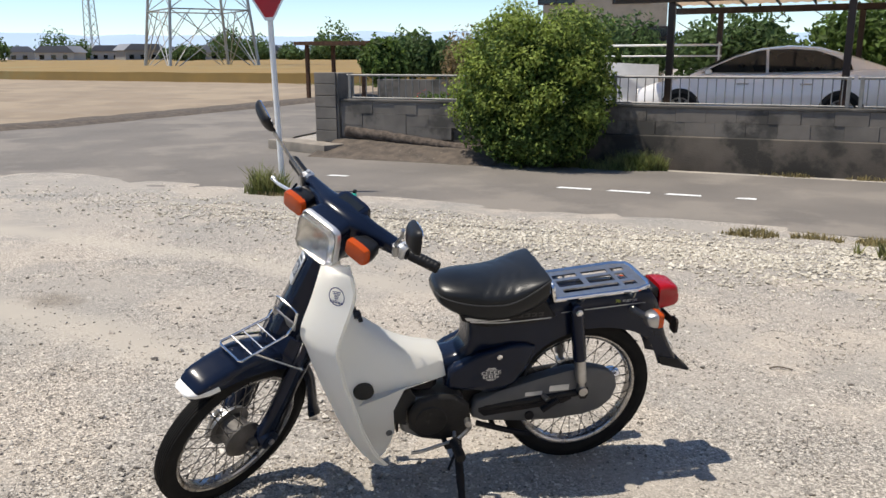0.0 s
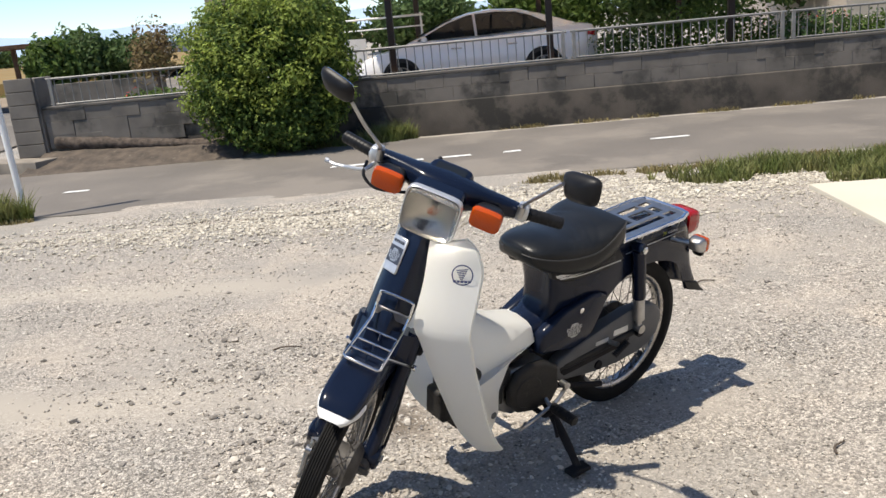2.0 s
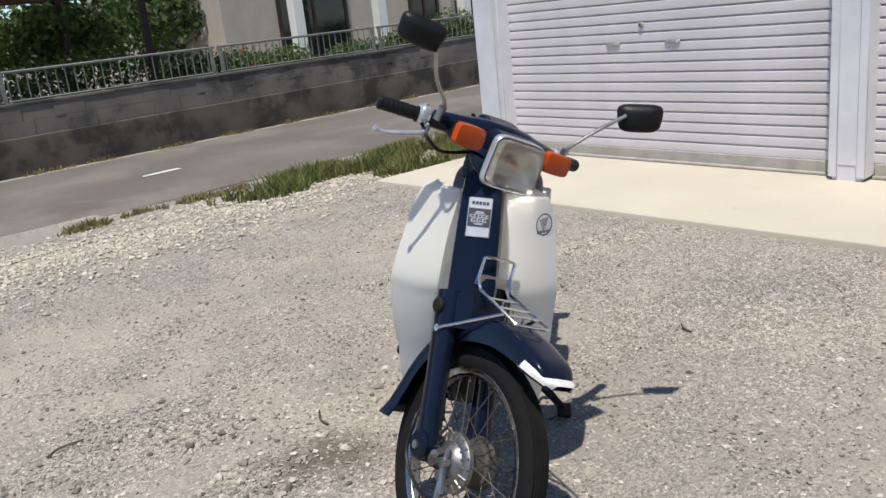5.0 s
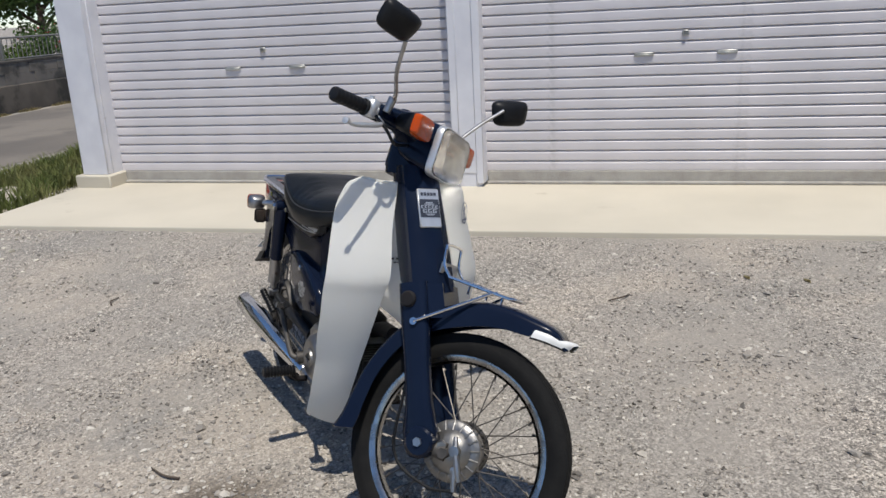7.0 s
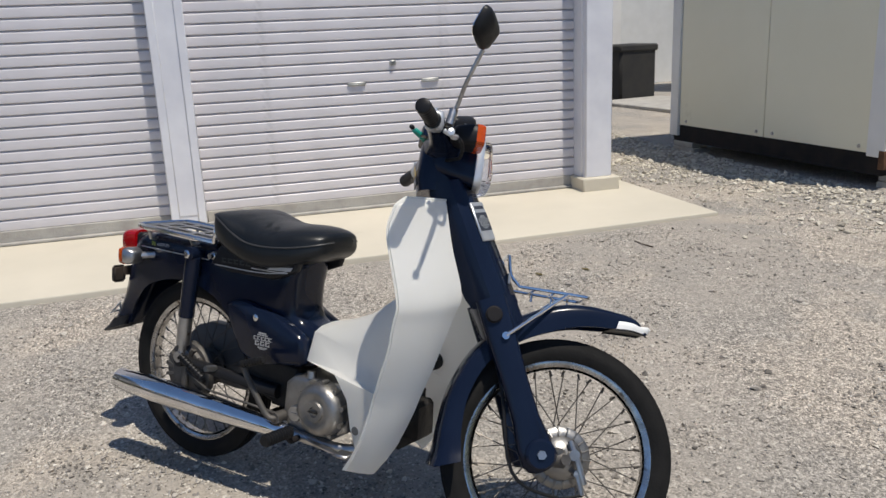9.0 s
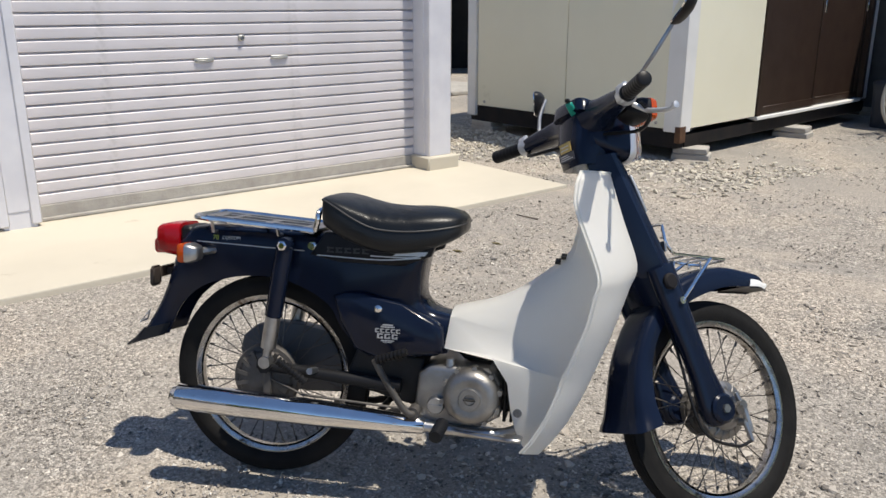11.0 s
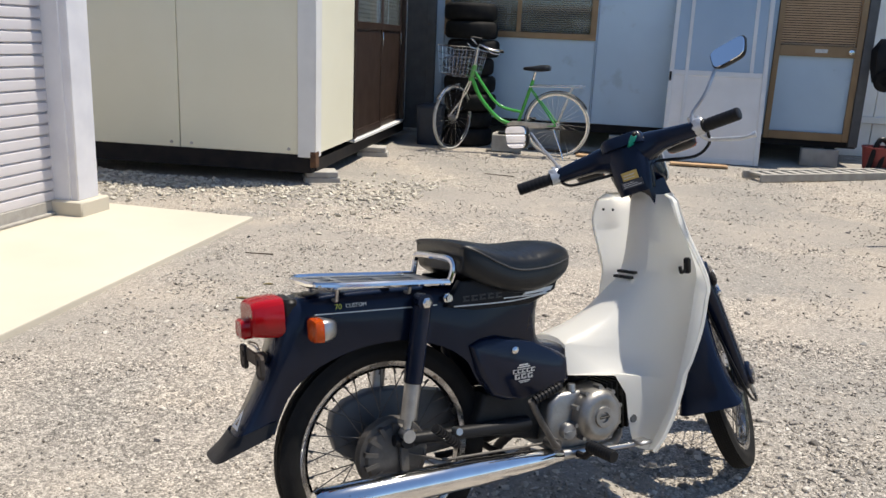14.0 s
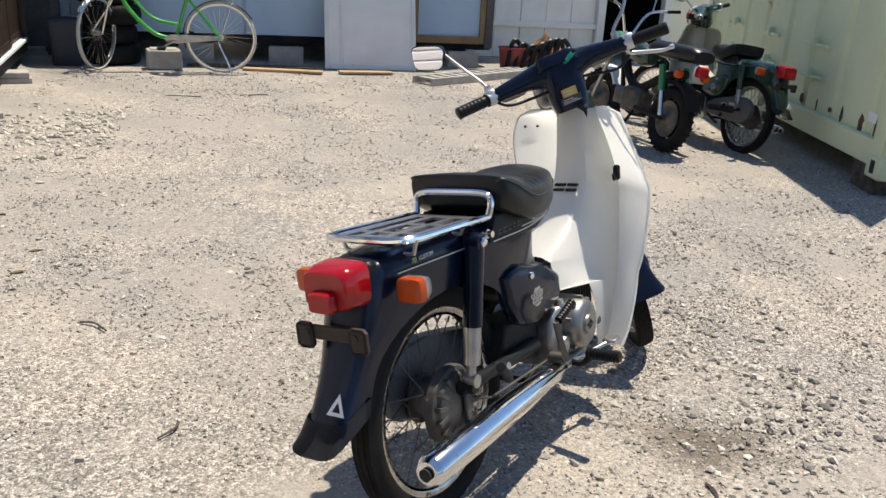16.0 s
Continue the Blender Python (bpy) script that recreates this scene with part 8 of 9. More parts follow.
box(bm, -0.34, 0.34, -0.35, 0.35, 0.74, 0.84, 0.02)
tagged(part("dark_crate", bm, M["interior"], None, "dark covered crate behind the cabin", 40, pose(8.35, -3.62, 0, 0, 0, 6)), category="crate")
dim = thing("open_shed", "open-fronted shed with a grey jamb, shade painted on its inner walls", "shed", pose(8.5, -5.2, 0, 0, 0, -128.5), kind="structure")
bm = B()
box(bm, -0.13, 0.0, 0.0, 0.12, 0, 3.0, 0.006)
part("jamb", bm, M["greyblock"], dim)
# inner walls coloured near-black for the shade of the open shed
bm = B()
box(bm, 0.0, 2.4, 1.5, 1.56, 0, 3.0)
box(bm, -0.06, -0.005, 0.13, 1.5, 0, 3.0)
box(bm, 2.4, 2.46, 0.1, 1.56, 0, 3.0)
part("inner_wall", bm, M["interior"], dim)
bm = B()
box(bm, -0.2, 2.5, -0.1, 1.6, 3.0, 3.08)
part("roof", bm, M["roof"], dim)
bm = B()
box(bm, -1.0, 1.0, -0.6, 0.6, 0, 0.05, 0.01)
tagged(part("floor_slab", bm, M["greyblock"], None, "pale concrete slab on the gravel", 40, pose(7.0, -3.6, 0, 0, 0, 8)), category="slab", kind="structure")

# ---- across the road ----
rng = np.random.default_rng(7)


def leaves(name, blobs, n, size, material, parent=None, shell=0.35, up=0.0, label="", kind=""):
    """A crown of n small folded leaves spread over uneven blobs (centre, radii)."""
    vol = np.array([b[1][0] * b[1][1] * b[1][2] for b in blobs]) ** 0.67
    pick = rng.choice(len(blobs), n, p=vol / vol.sum())
    c = np.array([b[0] for b in blobs])[pick]
    r = np.array([b[1] for b in blobs])[pick]
    d = rng.normal(size=(n, 3))
    d /= np.linalg.norm(d, axis=1)[:, None]
    lump = 1 + 0.16 * np.sin(d[:, 0] * 7 + pick) * np.sin(d[:, 1] * 6 + 1.3 * pick) + 0.1 * np.sin(d[:, 2] * 11 + d[:, 0] * 9)
    rad = (1 - shell * rng.random(n) ** 1.6) * lump
    p = c + d * r * rad[:, None]
    nrm = d + rng.normal(scale=0.6, size=(n, 3)) + (0, 0, up)
    nrm /= np.linalg.norm(nrm, axis=1)[:, None]
    t = np.cross(nrm, rng.normal(size=(n, 3)))
    t /= np.linalg.norm(t, axis=1)[:, None]
    s = np.cross(nrm, t)
    w = size * (0.6 + 0.8 * rng.random(n))[:, None]
    v = np.stack([p - t * w * 0.5, p + s * w * 0.27 + nrm * w * 0.08, p + t * w * 0.5, p - s * w * 0.27 + nrm * w * 0.08], 1).reshape(-1, 3)
    f = np.arange(4 * n).reshape(-1, 4)
    me = bpy.data.meshes.new(name)
    me.from_pydata(v.tolist(), [], f.tolist())
    me.materials.append(material)
    ob = new(name, me)
    ob.parent = parent
    return tagged(ob, label, kind=kind)


def limbs(base, top, r, k, spread, parent):
    bm = B()
    base, top = Vector(base), Vector(top)
    tube(bm, smooth_curve([base, base.lerp(top, 0.4) + Vector((0.06, -0.04, 0)), top], 4), [r * (1 - 0.085 * i) for i in range(9)], 8)
    for i in range(k):
        a = 2.4 * i
        s = base.lerp(top, 0.35 + 0.6 * i / k)
        e = s + Vector((math.cos(a) * spread, math.sin(a) * spread, spread * 0.7))
        tube(bm, smooth_curve([s, s.lerp(e, 0.5) + Vector((0, 0, 0.05)), e], 3), [r * 0.45 * (1 - 0.13 * j) for j in range(7)], 6)
    return part("trunk", bm, M["bark"], parent)


def tree(x, y, z, h, w, n, size, mt, label, category="tree", name="tree", group=""):
    t = thing(name, label, category, Matrix.Translation((x, y, z)), group)
    limbs((0, 0, -0.05), (0, 0, h * 0.7), 0.03 * h, 7, w * 0.5, t)
    blobs = [((0, 0, h * 0.62), (w * 0.5, w * 0.5, h * 0.36))]
    for i in range(6):
        a = 2 * math.pi * i / 6 + x
        blobs.append(((math.cos(a) * w * 0.33, math.sin(a) * w * 0.33, h * (0.5 + 0.25 * ((i * 37) % 5) / 5)), (w * 0.26, w * 0.26, h * 0.2)))
    leaves("crown", blobs, n, size, mt, t, 0.6)
    return t


# clipped bush against the wall
bush = thing("bush", "large dense yellow-green bush before the wall", "bush", Matrix.Translation((-4.36, 11.36, -0.2)))
limbs((0, 0, 0), (0, 0, 1.5), 0.06, 12, 0.6, bush)
bb = [((0, 0, 1.1), (1.02, 0.74, 1.0)), ((-0.35, 0, 1.5), (0.72, 0.6, 0.62)), ((0.4, 0.05, 1.62), (0.68, 0.6, 0.55)), ((0.5, -0.1, 0.75), (0.5, 0.5, 0.55)), ((-0.6, -0.1, 0.85), (0.58, 0.55, 0.6)), ((0.05, -0.25, 0.45), (0.8, 0.5, 0.4))]
# crown leaves darker than the sprays: shade of the hollows put into colour
leaves("crown", bb, 30000, 0.062, M["leafbright"], bush, 0.45, 0.3)
clumps = []
for k in range(44):
    a, b = 2.4 * k, -0.45 + 1.65 * (k + 0.5) / 44
    q = 0.97 + 0.15 * math.sin(k * 5.3)
    s = 0.17 + 0.1 * abs(math.sin(k * 3.7))
    clumps.append(((1.02 * q * math.cos(a) * math.cos(b), 0.76 * q * math.sin(a) * math.cos(b), 1.12 + 1.0 * q * math.sin(b)), (s * 1.2, s, s * 0.8)))
# pale sprays: new growth, with the lit clumps also put into colour
leaves("sprays", clumps, 16000, 0.058, M["leaftip"], bush, 0.7, 0.5, "feathery pale green sprays")
leaves("young_leaves", [((c[0], c[1], c[2] + 0.05), (r[0] * 1.02, r[1] * 1.02, r[2] * 1.02)) for c, r in bb if c[2] > 0.4], 7000, 0.05, M["leaftip"], bush, 0.12, 0.6, "fresh yellow-green shoots")

# log, culvert cover, soil strip
bm = B()
pts = [(-7.75 + 2.6 * i / 60, 11.62 - 0.0018 * i, 0.19 - 0.0036 * i + 0.012 * noise.noise((i * 0.2, 0, 0))) for i in range(61)]
tube(bm, pts, [0.095 - 0.0005 * i + 0.02 * noise.noise((i * 0.55, 3, 0)) for i in range(61)], 14)
for v in bm.verts:
    v.co += Vector((0, 0.012, 0.012)) * noise.noise((v.co.x * 9, v.co.y * 40, v.co.z * 40))
tagged(part("log", bm, M["bark"], None, "long rotting log lying along the verge", 50), category="log")
bm = B()
slab(bm, [(-9.2, 11.35), (-7.75, 10.95), (-7.6, 11.3), (-9.05, 11.75)], -0.2, 0.02, 0.015, axis="z")
tagged(part("culvert_cover", bm, mat("weathered_slab", (0.27, 0.235, 0.19), (0.19, 0.165, 0.135), 0.92, 0, 4, 0.3, 50), None, "weathered brown concrete culvert cover on the verge"), category="concrete slab")
bm = B()
vs = []
for i in range(30):
    x = -7.9 + 0.105 * i
    vs.append([bm.verts.new((x, wall_y(x) + dy, z + 0.02 * noise.noise((x * 3, dy * 5, 0)))) for dy, z in ((-0.95, -0.15), (-0.75, -0.115), (-0.45, -0.03), (-0.1, 0.06), (0.0, 0.08))])
for a, b in zip(vs, vs[1:]):
    for j in range(4):
        bm.faces.new((a[j], b[j], b[j + 1], a[j + 1]))
tagged(part("verge", bm, M["soil"], None, "dry brown soil verge under the wall", 60), category="soil", kind="structure")

# road sign
sign = thing("road_sign", "red triangular road sign on a white pole", "road sign", Matrix.Translation((-6.035, 7.79, -0.1)) @ pose(0, 0, 0, 0, -1.5, 28))
bm = B()
tube(bm, [(0, 0, -0.05), (0, 0, 3.0)], 0.032, 14)
part("pole", bm, M["white"], sign, "white painted steel pole")
bm = B()
tri = lambda r: [(r * math.cos(radians(a)), 2.33 + r * math.sin(radians(a))) for a in (-90 - 6, -90 + 6, 30 - 6, 30 + 6, 150 - 6, 150 + 6)]
slab(bm, tri(0.46), -0.045, -0.04)
plate = part("sign_plate", bm, M["whiteprint"], sign, "", 0)
bm = B()
slab(bm, tri(0.425), -0.047, -0.0455)
part("red_face", bm, M["signred"], plate, "", 0)

# car
def car():
    c = thing("car", "silver four-door saloon car parked behind the railing", "car", Matrix.Translation((-1.87, 15.3, 0.2)) @ pose(0, 0, 0, 0, 0, 183) @ Matrix.Scale(0.91, 4))

    def ring(x, w, zb, zs, zt, tuck=1.0):
        pts = [(0, zb), (w * 0.85, zb), (w * 0.97, zb + 0.06), (w, zb + (zs - zb) * 0.45), (w * 0.985, zs), (w * 0.9 * tuck, zt - 0.02), (w * 0.6, zt), (0, zt + 0.006)]
        full = pts + [(-a, b) for a, b in pts[-2:0:-1]]
        return [(x, a, b) for a, b in full]
    st = [(2.18, 0.62, 0.3, 0.5, 0.58), (2.12, 0.76, 0.22, 0.58, 0.68), (1.9, 0.83, 0.18, 0.66, 0.77), (1.4, 0.86, 0.18, 0.76, 0.88), (1.1, 0.87, 0.18, 0.8, 0.94), (0.8, 0.87, 0.18, 0.82, 0.96), (0.0, 0.87, 0.18, 0.84, 0.96), (-1.2, 0.87, 0.18, 0.88, 0.99), (-1.6, 0.86, 0.2, 0.92, 1.05), (-2.0, 0.84, 0.22, 0.92, 1.06), (-2.26, 0.79, 0.28, 0.87, 1.02), (-2.36, 0.67, 0.36, 0.74, 0.88)]
    bm = B()
    loft(bm, [ring(*s) for s in st])
    body = part("body", bm, M["carpaint"], c, "", 40)
    bm = B()
    cab = [(1.2, 0.76, 0.95, 0.94), (0.85, 0.73, 1.12, 0.93), (0.45, 0.69, 1.3, 0.93), (0.05, 0.67, 1.4, 0.93), (-0.4, 0.66, 1.44, 0.93), (-0.9, 0.66, 1.41, 0.93), (-1.3, 0.68, 1.3, 0.95), (-1.65, 0.7, 1.18, 0.98), (-2.0, 0.72, 1.06, 1.0)]
    loft(bm, [[(x, w + 0.06, zb - 0.03), (x, w * 0.93 + 0.02, zb + (zt - zb) * 0.5), (x, w * 0.86, zt - 0.03), (x, w * 0.55, zt), (x, 0, zt + 0.01), (x, -w * 0.55, zt), (x, -w * 0.86, zt - 0.03), (x, -w * 0.93 - 0.02, zb + (zt - zb) * 0.5), (x, -w - 0.06, zb - 0.03)] for x, w, zt, zb in cab], closed=False)
    part("cabin", bm, M["carpaint"], body, "", 40)
    for s in (-1, 1):
        for outline in ([(1.0, 0.98), (0.72, 1.12), (0.42, 1.25), (0.1, 1.345), (-0.05, 1.37), (-0.08, 0.985)], [(-0.13, 0.985), (-0.1, 1.375), (-0.5, 1.385), (-0.85, 1.355), (-1.15, 1.26), (-1.42, 1.12), (-1.45, 1.03)]):
            bm = B()
            n = len(outline)
            yy = lambda z: s * (0.785 - 0.4 * max(0, z - 0.93))
            v0 = [bm.verts.new((x, yy(z) - s * 0.06, z)) for x, z in outline]
            v1 = [bm.verts.new((x, yy(z), z)) for x, z in outline]
            bm.faces.new(v1)
            for i in range(n):
                bm.faces.new((v0[i], v0[(i + 1) % n], v1[(i + 1) % n], v1[i]))
            part("side_window", bm, M["darkglass"], c, "dark tinted window", 0)
        for x in (0.28, -0.75):
            bm = B()
            box(bm, x - 0.1, x + 0.1, s * 0.872 - 0.012, s * 0.872 + 0.012, 0.78, 0.805, 0.006)
            part("door_handle", bm, M["chrome"], c)
        bm = B()
        loft(bm, [[(0.86 + a, s * y, 1.0 + b) for _, a, b in ring_section(0, 0, 0.06 * k, 0.05 * k, 10)] for y, k in ((0.84, 0.4), (0.88, 0.9), (0.98, 1.0), (1.03, 0.7))])
        part("wing_mirror", bm, M["carpaint"], c)
        bm = B()
        box(bm, 1.95, 2.17, s * 0.58 - 0.15, s * 0.58 + 0.15, 0.56, 0.68, 0.03)
        part("headlight", bm, M["lens"], c)
        bm = B()
        box(bm, -2.33, -2.08, s * 0.63 - 0.17, s * 0.63 + 0.17, 0.8, 0.93, 0.03)
        part("tail_light", bm, M["red"], c, "red tail light")
        bm = B()
        tube(bm, [(-1.6, s * 0.877, 0.42), (1.5, s * 0.877, 0.4)], 0.008, 6)
        part("trim_strip", bm, M["chrome"], c)
        for x in (1.34, -1.32):
            # solid near-black disc paints the shade inside the wheel arch
            bm = B()
            lathe(bm, [(0.0, 0.68), (0.34, 0.68), (0.36, 0.7), (0.36, 0.873), (0.345, 0.876), (0.0, 0.87)], 32, "y")
            part("arch_shade_disc", bm, M["interior"], c, "", 40, Matrix.Translation((x, 0, 0.34)) @ Matrix.Rotation(0 if s > 0 else math.pi, 4, "Z"))
            bm = B()
            lathe(bm, [(0.21, 0.72), (0.3, 0.71), (0.32, 0.75), (0.32, 0.85), (0.3, 0.885), (0.22, 0.888), (0.21, 0.86)], 32, "y", caps=False)
            w = part("wheel", bm, M["rubber"], c, "", 40, Matrix.Translation((x, 0, 0.32)) @ Matrix.Rotation(0 if s > 0 else math.pi, 4, "Z"))
            bm = B()
            lathe(bm, [(0.21, 0.8), (0.222, 0.885), (0.2, 0.885), (0.19, 0.83), (0.0, 0.82)], 32, "y")
            for i in range(9):
                box(bm, -0.022, 0.022, 0.85, 0.884, 0.03, 0.21, 0.004, Matrix.Rotation(2 * math.pi * i / 9, 4, "Y"))
            lathe(bm, [(0, 0.885), (0.045, 0.88), (0.05, 0.84), (0, 0.84)], 16, "y")
            part("rim", bm, M["alloy"], w)
    bm = B()
    v = [bm.verts.new(p) for p in ((1.17, 0.7, 0.99), (1.17, -0.7, 0.99), (0.35, -0.6, 1.37), (0.35, 0.6, 1.37))]
    bm.faces.new(v)
    bmesh.ops.solidify(bm, geom=bm.faces[:], thickness=0.012)
    part("windscreen", bm, M["darkglass"], c, "", 0)


car()

# carport
cp = thing("carport", "brown steel carport with a curved sheet roof", "carport", kind="structure")
for x, y in ((-3.03, 13.5), (-0.56, 13.5), (2.2, 13.6), (-3.03, 17.6), (-0.56, 17.6), (2.2, 17.6)):
    bm = B()
    box(bm, x - 0.05, x + 0.05, y - 0.05, y + 0.05, 0.18, 2.15, 0.005)
    part("post", bm, M["brown"], cp)
for y in (13.45, 17.65):
    bm = B()
    box(bm, -3.9, 3.0, y - 0.06, y + 0.06, 2.15, 2.27, 0.01)
    part("beam", bm, M["brown"], cp)
for k in range(12):
    x = -3.85 + 0.62 * k
    bm = B()
    tube(bm, smooth_curve([(x, 13.2, 2.24), (x, 14.5, 2.42), (x, 15.6, 2.46), (x, 17.8, 2.3)], 4), 0.025, 6)
    part("rafter", bm, M["brown"], cp)
bm = B()
prof = smooth_curve([(0, 13.15, 2.28), (0, 14.5, 2.46), (0, 15.6, 2.5), (0, 17.9, 2.34)], 5)
loft(bm, [[(x, p.y, p.z + 0.01 * math.sin(x * 30)) for p in prof] for x in [-3.95 + 0.05 * i for i in range(140)]], closed=False)
thick(bm, 0.006)
part("roof_sheet", bm, M["translucent"], cp, "", 60)

# white sheet fence, posts and rail behind the bush
bm = B()
loft(bm, [[(x, 16.8 + 0.05 * math.sin(x * 3), z) for z in (0.2, 0.6, 1.0, 1.22 + 0.03 * math.sin(x * 2))] for x in [-7.2 + 0.2 * i for i in range(17)]], closed=False)
thick(bm, 0.01)
tagged(part("sheet_screen", bm, M["tarp"], None, "white sheeting stretched along the garden", 60), category="sheet")
bm = B()
tube(bm, [(-7.5, 16.6, 1.55), (-2.8, 16.6, 1.55)], 0.02, 8)
tube(bm, [(-7.5, 16.6, 1.35), (-2.8, 16.6, 1.35)], 0.014, 8)
for x in (-7.4, -5.1, -2.85):
    tube(bm, [(x, 16.6, 0.15), (x, 16.6, 1.6)], 0.02, 8)
tagged(part("pipe_rail", bm, M["white"], None, "white pipe rail in the garden", 40), category="rail")


def house(x, y, rz, w, d, h, wallm, label, wins):
    c = thing("house", label, "house", pose(x, y, 0, 0, 0, rz))
    bm = B()
    box(bm, -w / 2, w / 2, 0, d, -0.3, h)
    part("wall", bm, wallm, c)
    bm = B()
    slab(bm, [(-w / 2 - 0.5, h - 0.05), (w / 2 + 0.5, h - 0.05), (w / 2 + 0.4, h + 0.1), (w * 0.18, h + w * 0.2), (-w * 0.18, h + w * 0.2), (-w / 2 - 0.4, h + 0.1)], -0.6, d + 0.6)
    part("roof", bm, M["roof"], c, "", 0)
    for wx, wz, ww, wh, kind in wins:
        bm = B()
        for q in ((wx - ww / 2, wx + ww / 2, wz, wz + 0.07), (wx - ww / 2, wx + ww / 2, wz + wh - 0.07, wz + wh), (wx - ww / 2, wx - ww / 2 + 0.07, wz + 0.07, wz + wh - 0.07), (wx + ww / 2 - 0.07, wx + ww / 2, wz + 0.07, wz + wh - 0.07), (wx - 0.03, wx + 0.03, wz + 0.07, wz + wh - 0.07)):
            box(bm, q[0], q[1], -0.06, -0.002, q[2], q[3])
        f = part("window", bm, M["brown"] if kind == "dark" else M["galv"], c)
        bm = B()
        box(bm, wx - ww / 2 + 0.07, wx + ww / 2 - 0.07, -0.03, -0.012, wz + 0.07, wz + wh - 0.07)
        part("pane", bm, M["darkglass"], f)
    return c


house(9.8, 17.6, 3.5, 9.0, 7.0, 5.6, M["stucco"], "pale stucco house with dark framed windows behind the wall", [(-2.2, 0.5, 1.9, 2.0, "dark"), (1.2, 0.3, 1.0, 2.1, "dark"), (3.0, 0.9, 1.6, 1.2, "light"), (-2.0, 3.3, 1.8, 1.3, "light"), (1.8, 3.3, 1.8, 1.3, "light")])
house(-11.9, 38.5, 17, 5.6, 8.0, 6.5, M["tanwall"], "two-storey tan house beyond the garden", [(-2.2, 3.6, 1.7, 1.4, "dark"), (1.2, 3.6, 1.7, 1.4, "dark"), (-2.0, 0.8, 1.8, 1.8, "dark"), (2.0, 0.8, 1.8, 1.8, "dark")])
for x in (6.3, 8.4, 10.9):
    bm = B()
    box(bm, x - 0.12, x + 0.12, 15.9, 16.14, 0.1, 3.2, 0.01)
    tagged(part("porch_pillar", bm, M["grate"], None, "grey porch pillar before the stucco house", 30), category="pillar", group="porch pillars")

# garden behind the wall
gr = [(-6.0, 20.5, 2.3, 2.4, "leafdark"), (-3.2, 20.5, 2.3, 2.6, "leafdark"), (-0.2, 20.0, 2.5, 2.8, "leafbright"), (2.4, 18.8, 2.4, 2.6, "leafdark"), (5.2, 19.5, 3.2, 3.0, "leafdark"), (-9.0, 18.3, 2.0, 0.95, "leafred"), (-12.7, 20.7, 1.85, 1.2, "leafbright"), (-13.1, 22.9, 2.1, 1.7, "leafdark"), (-11.9, 23.5, 1.8, 1.7, "leafdark"), (14.8, 16.8, 4.0, 3.0, "leafdark")]
for x, y, h, w, mt in gr:
    tree(x, y, 0.1, h, w, 1300 if mt == "leafred" else 5200, 0.1 if mt == "leafred" else 0.16, M[mt], "garden tree with a dense leafy crown" if mt != "leafred" else "thin garden tree with russet leaves", group="garden trees")
sh = [(-5.9, 13.4, 0.75, 1.1), (-7.0, 13.3, 0.6, 1.0), (0.9, 14.6, 1.1, 1.4), (2.1, 14.2, 1.3, 1.6), (3.4, 13.9, 0.9, 1.5), (4.7, 14.2, 0.8, 1.4), (6.0, 13.6, 0.75, 1.3), (7.2, 13.5, 0.9, 1.2), (8.4, 13.7, 1.1, 1.2), (9.8, 13.7, 0.8, 1.4), (11.4, 13.9, 1.2, 1.5), (13.2, 14.0, 1.2, 1.6)]
for i, (x, y, h, w) in enumerate(sh):
    s = thing("shrub", "low flowering garden shrub behind the railing" if i % 3 else "low green garden shrub behind the railing", "shrub", Matrix.Translation((x, y, 0.18)), "garden shrubs")
    bl = [((0, 0, h * 0.45), (w * 0.5, w * 0.4, h * 0.5)), ((w * 0.25, 0, h * 0.6), (w * 0.3, w * 0.3, h * 0.35)), ((-w * 0.25, 0, h * 0.5), (w * 0.3, w * 0.3, h * 0.4))]
    leaves("foliage", bl, 2600, 0.075, M["leafbright" if i % 2 else "leafdark"], s, 0.6)
    if i % 3:
        leaves("blossom", bl, 45, 0.08, M["petalred" if i % 3 == 1 else "petalwhite"], s, 0.05, 0.6, "red blossoms" if i % 3 == 1 else "white blossoms")
M["lawn"] = mat("lawn_turf", (0.13, 0.16, 0.05), (0.19, 0.19, 0.08), 0.95, 0, 6, 0.6, 90)
flat("lawn", [(0.6, 12.5), (10.5, 13.1), (10.5, 16.6), (0.6, 16.6)], 0.222, M["lawn"], "rough green lawn behind the boundary wall")
for i in range(9):
    bm = B()
    lathe(bm, [(0, 0), (0.09, 0), (0.13, 0.2), (0.14, 0.2), (0.14, 0.23), (0.115, 0.23), (0.1, 0.16), (0, 0.16)], 18, "z")
    x = 3.0 + 1.15 * i + 0.2 * math.sin(i * 5)
    tagged(part("flower_pot", bm, M[("white", "ember", "greyblock")[i % 3]], None, "small flower pot beside the railing", 35, pose(x, wall_y(x) + 0.75 + 0.1 * math.sin(i * 3), 0.19)), category="flower pot", group="flower pots")

# far distance
shelter = thing("field_shelter", "low rusty roofed shelter at the field's edge", "shelter", pose(-17.1, 25.0, -0.15, 0, 0, 8))
for x in (-1.4, 0.8):
    for y in (0, 2.0):
        bm = B()
        box(bm, x - 0.06, x + 0.06, y - 0.06, y + 0.06, 0, 1.9)
        part("post", bm, M["rust"], shelter)
bm = B()
box(bm, -1.7, 2.0, -0.4, 2.4, 1.9, 2.02)
part("roof", bm, M["rust"], shelter)
bm = B()
box(bm, -12.5, -9.6, 20.0, 20.2, -0.2, 0.75, 0.01)
tagged(part("low_wall", bm, M["oldwall"], None, "dark low block wall by the side road"), category="wall", kind="structure")

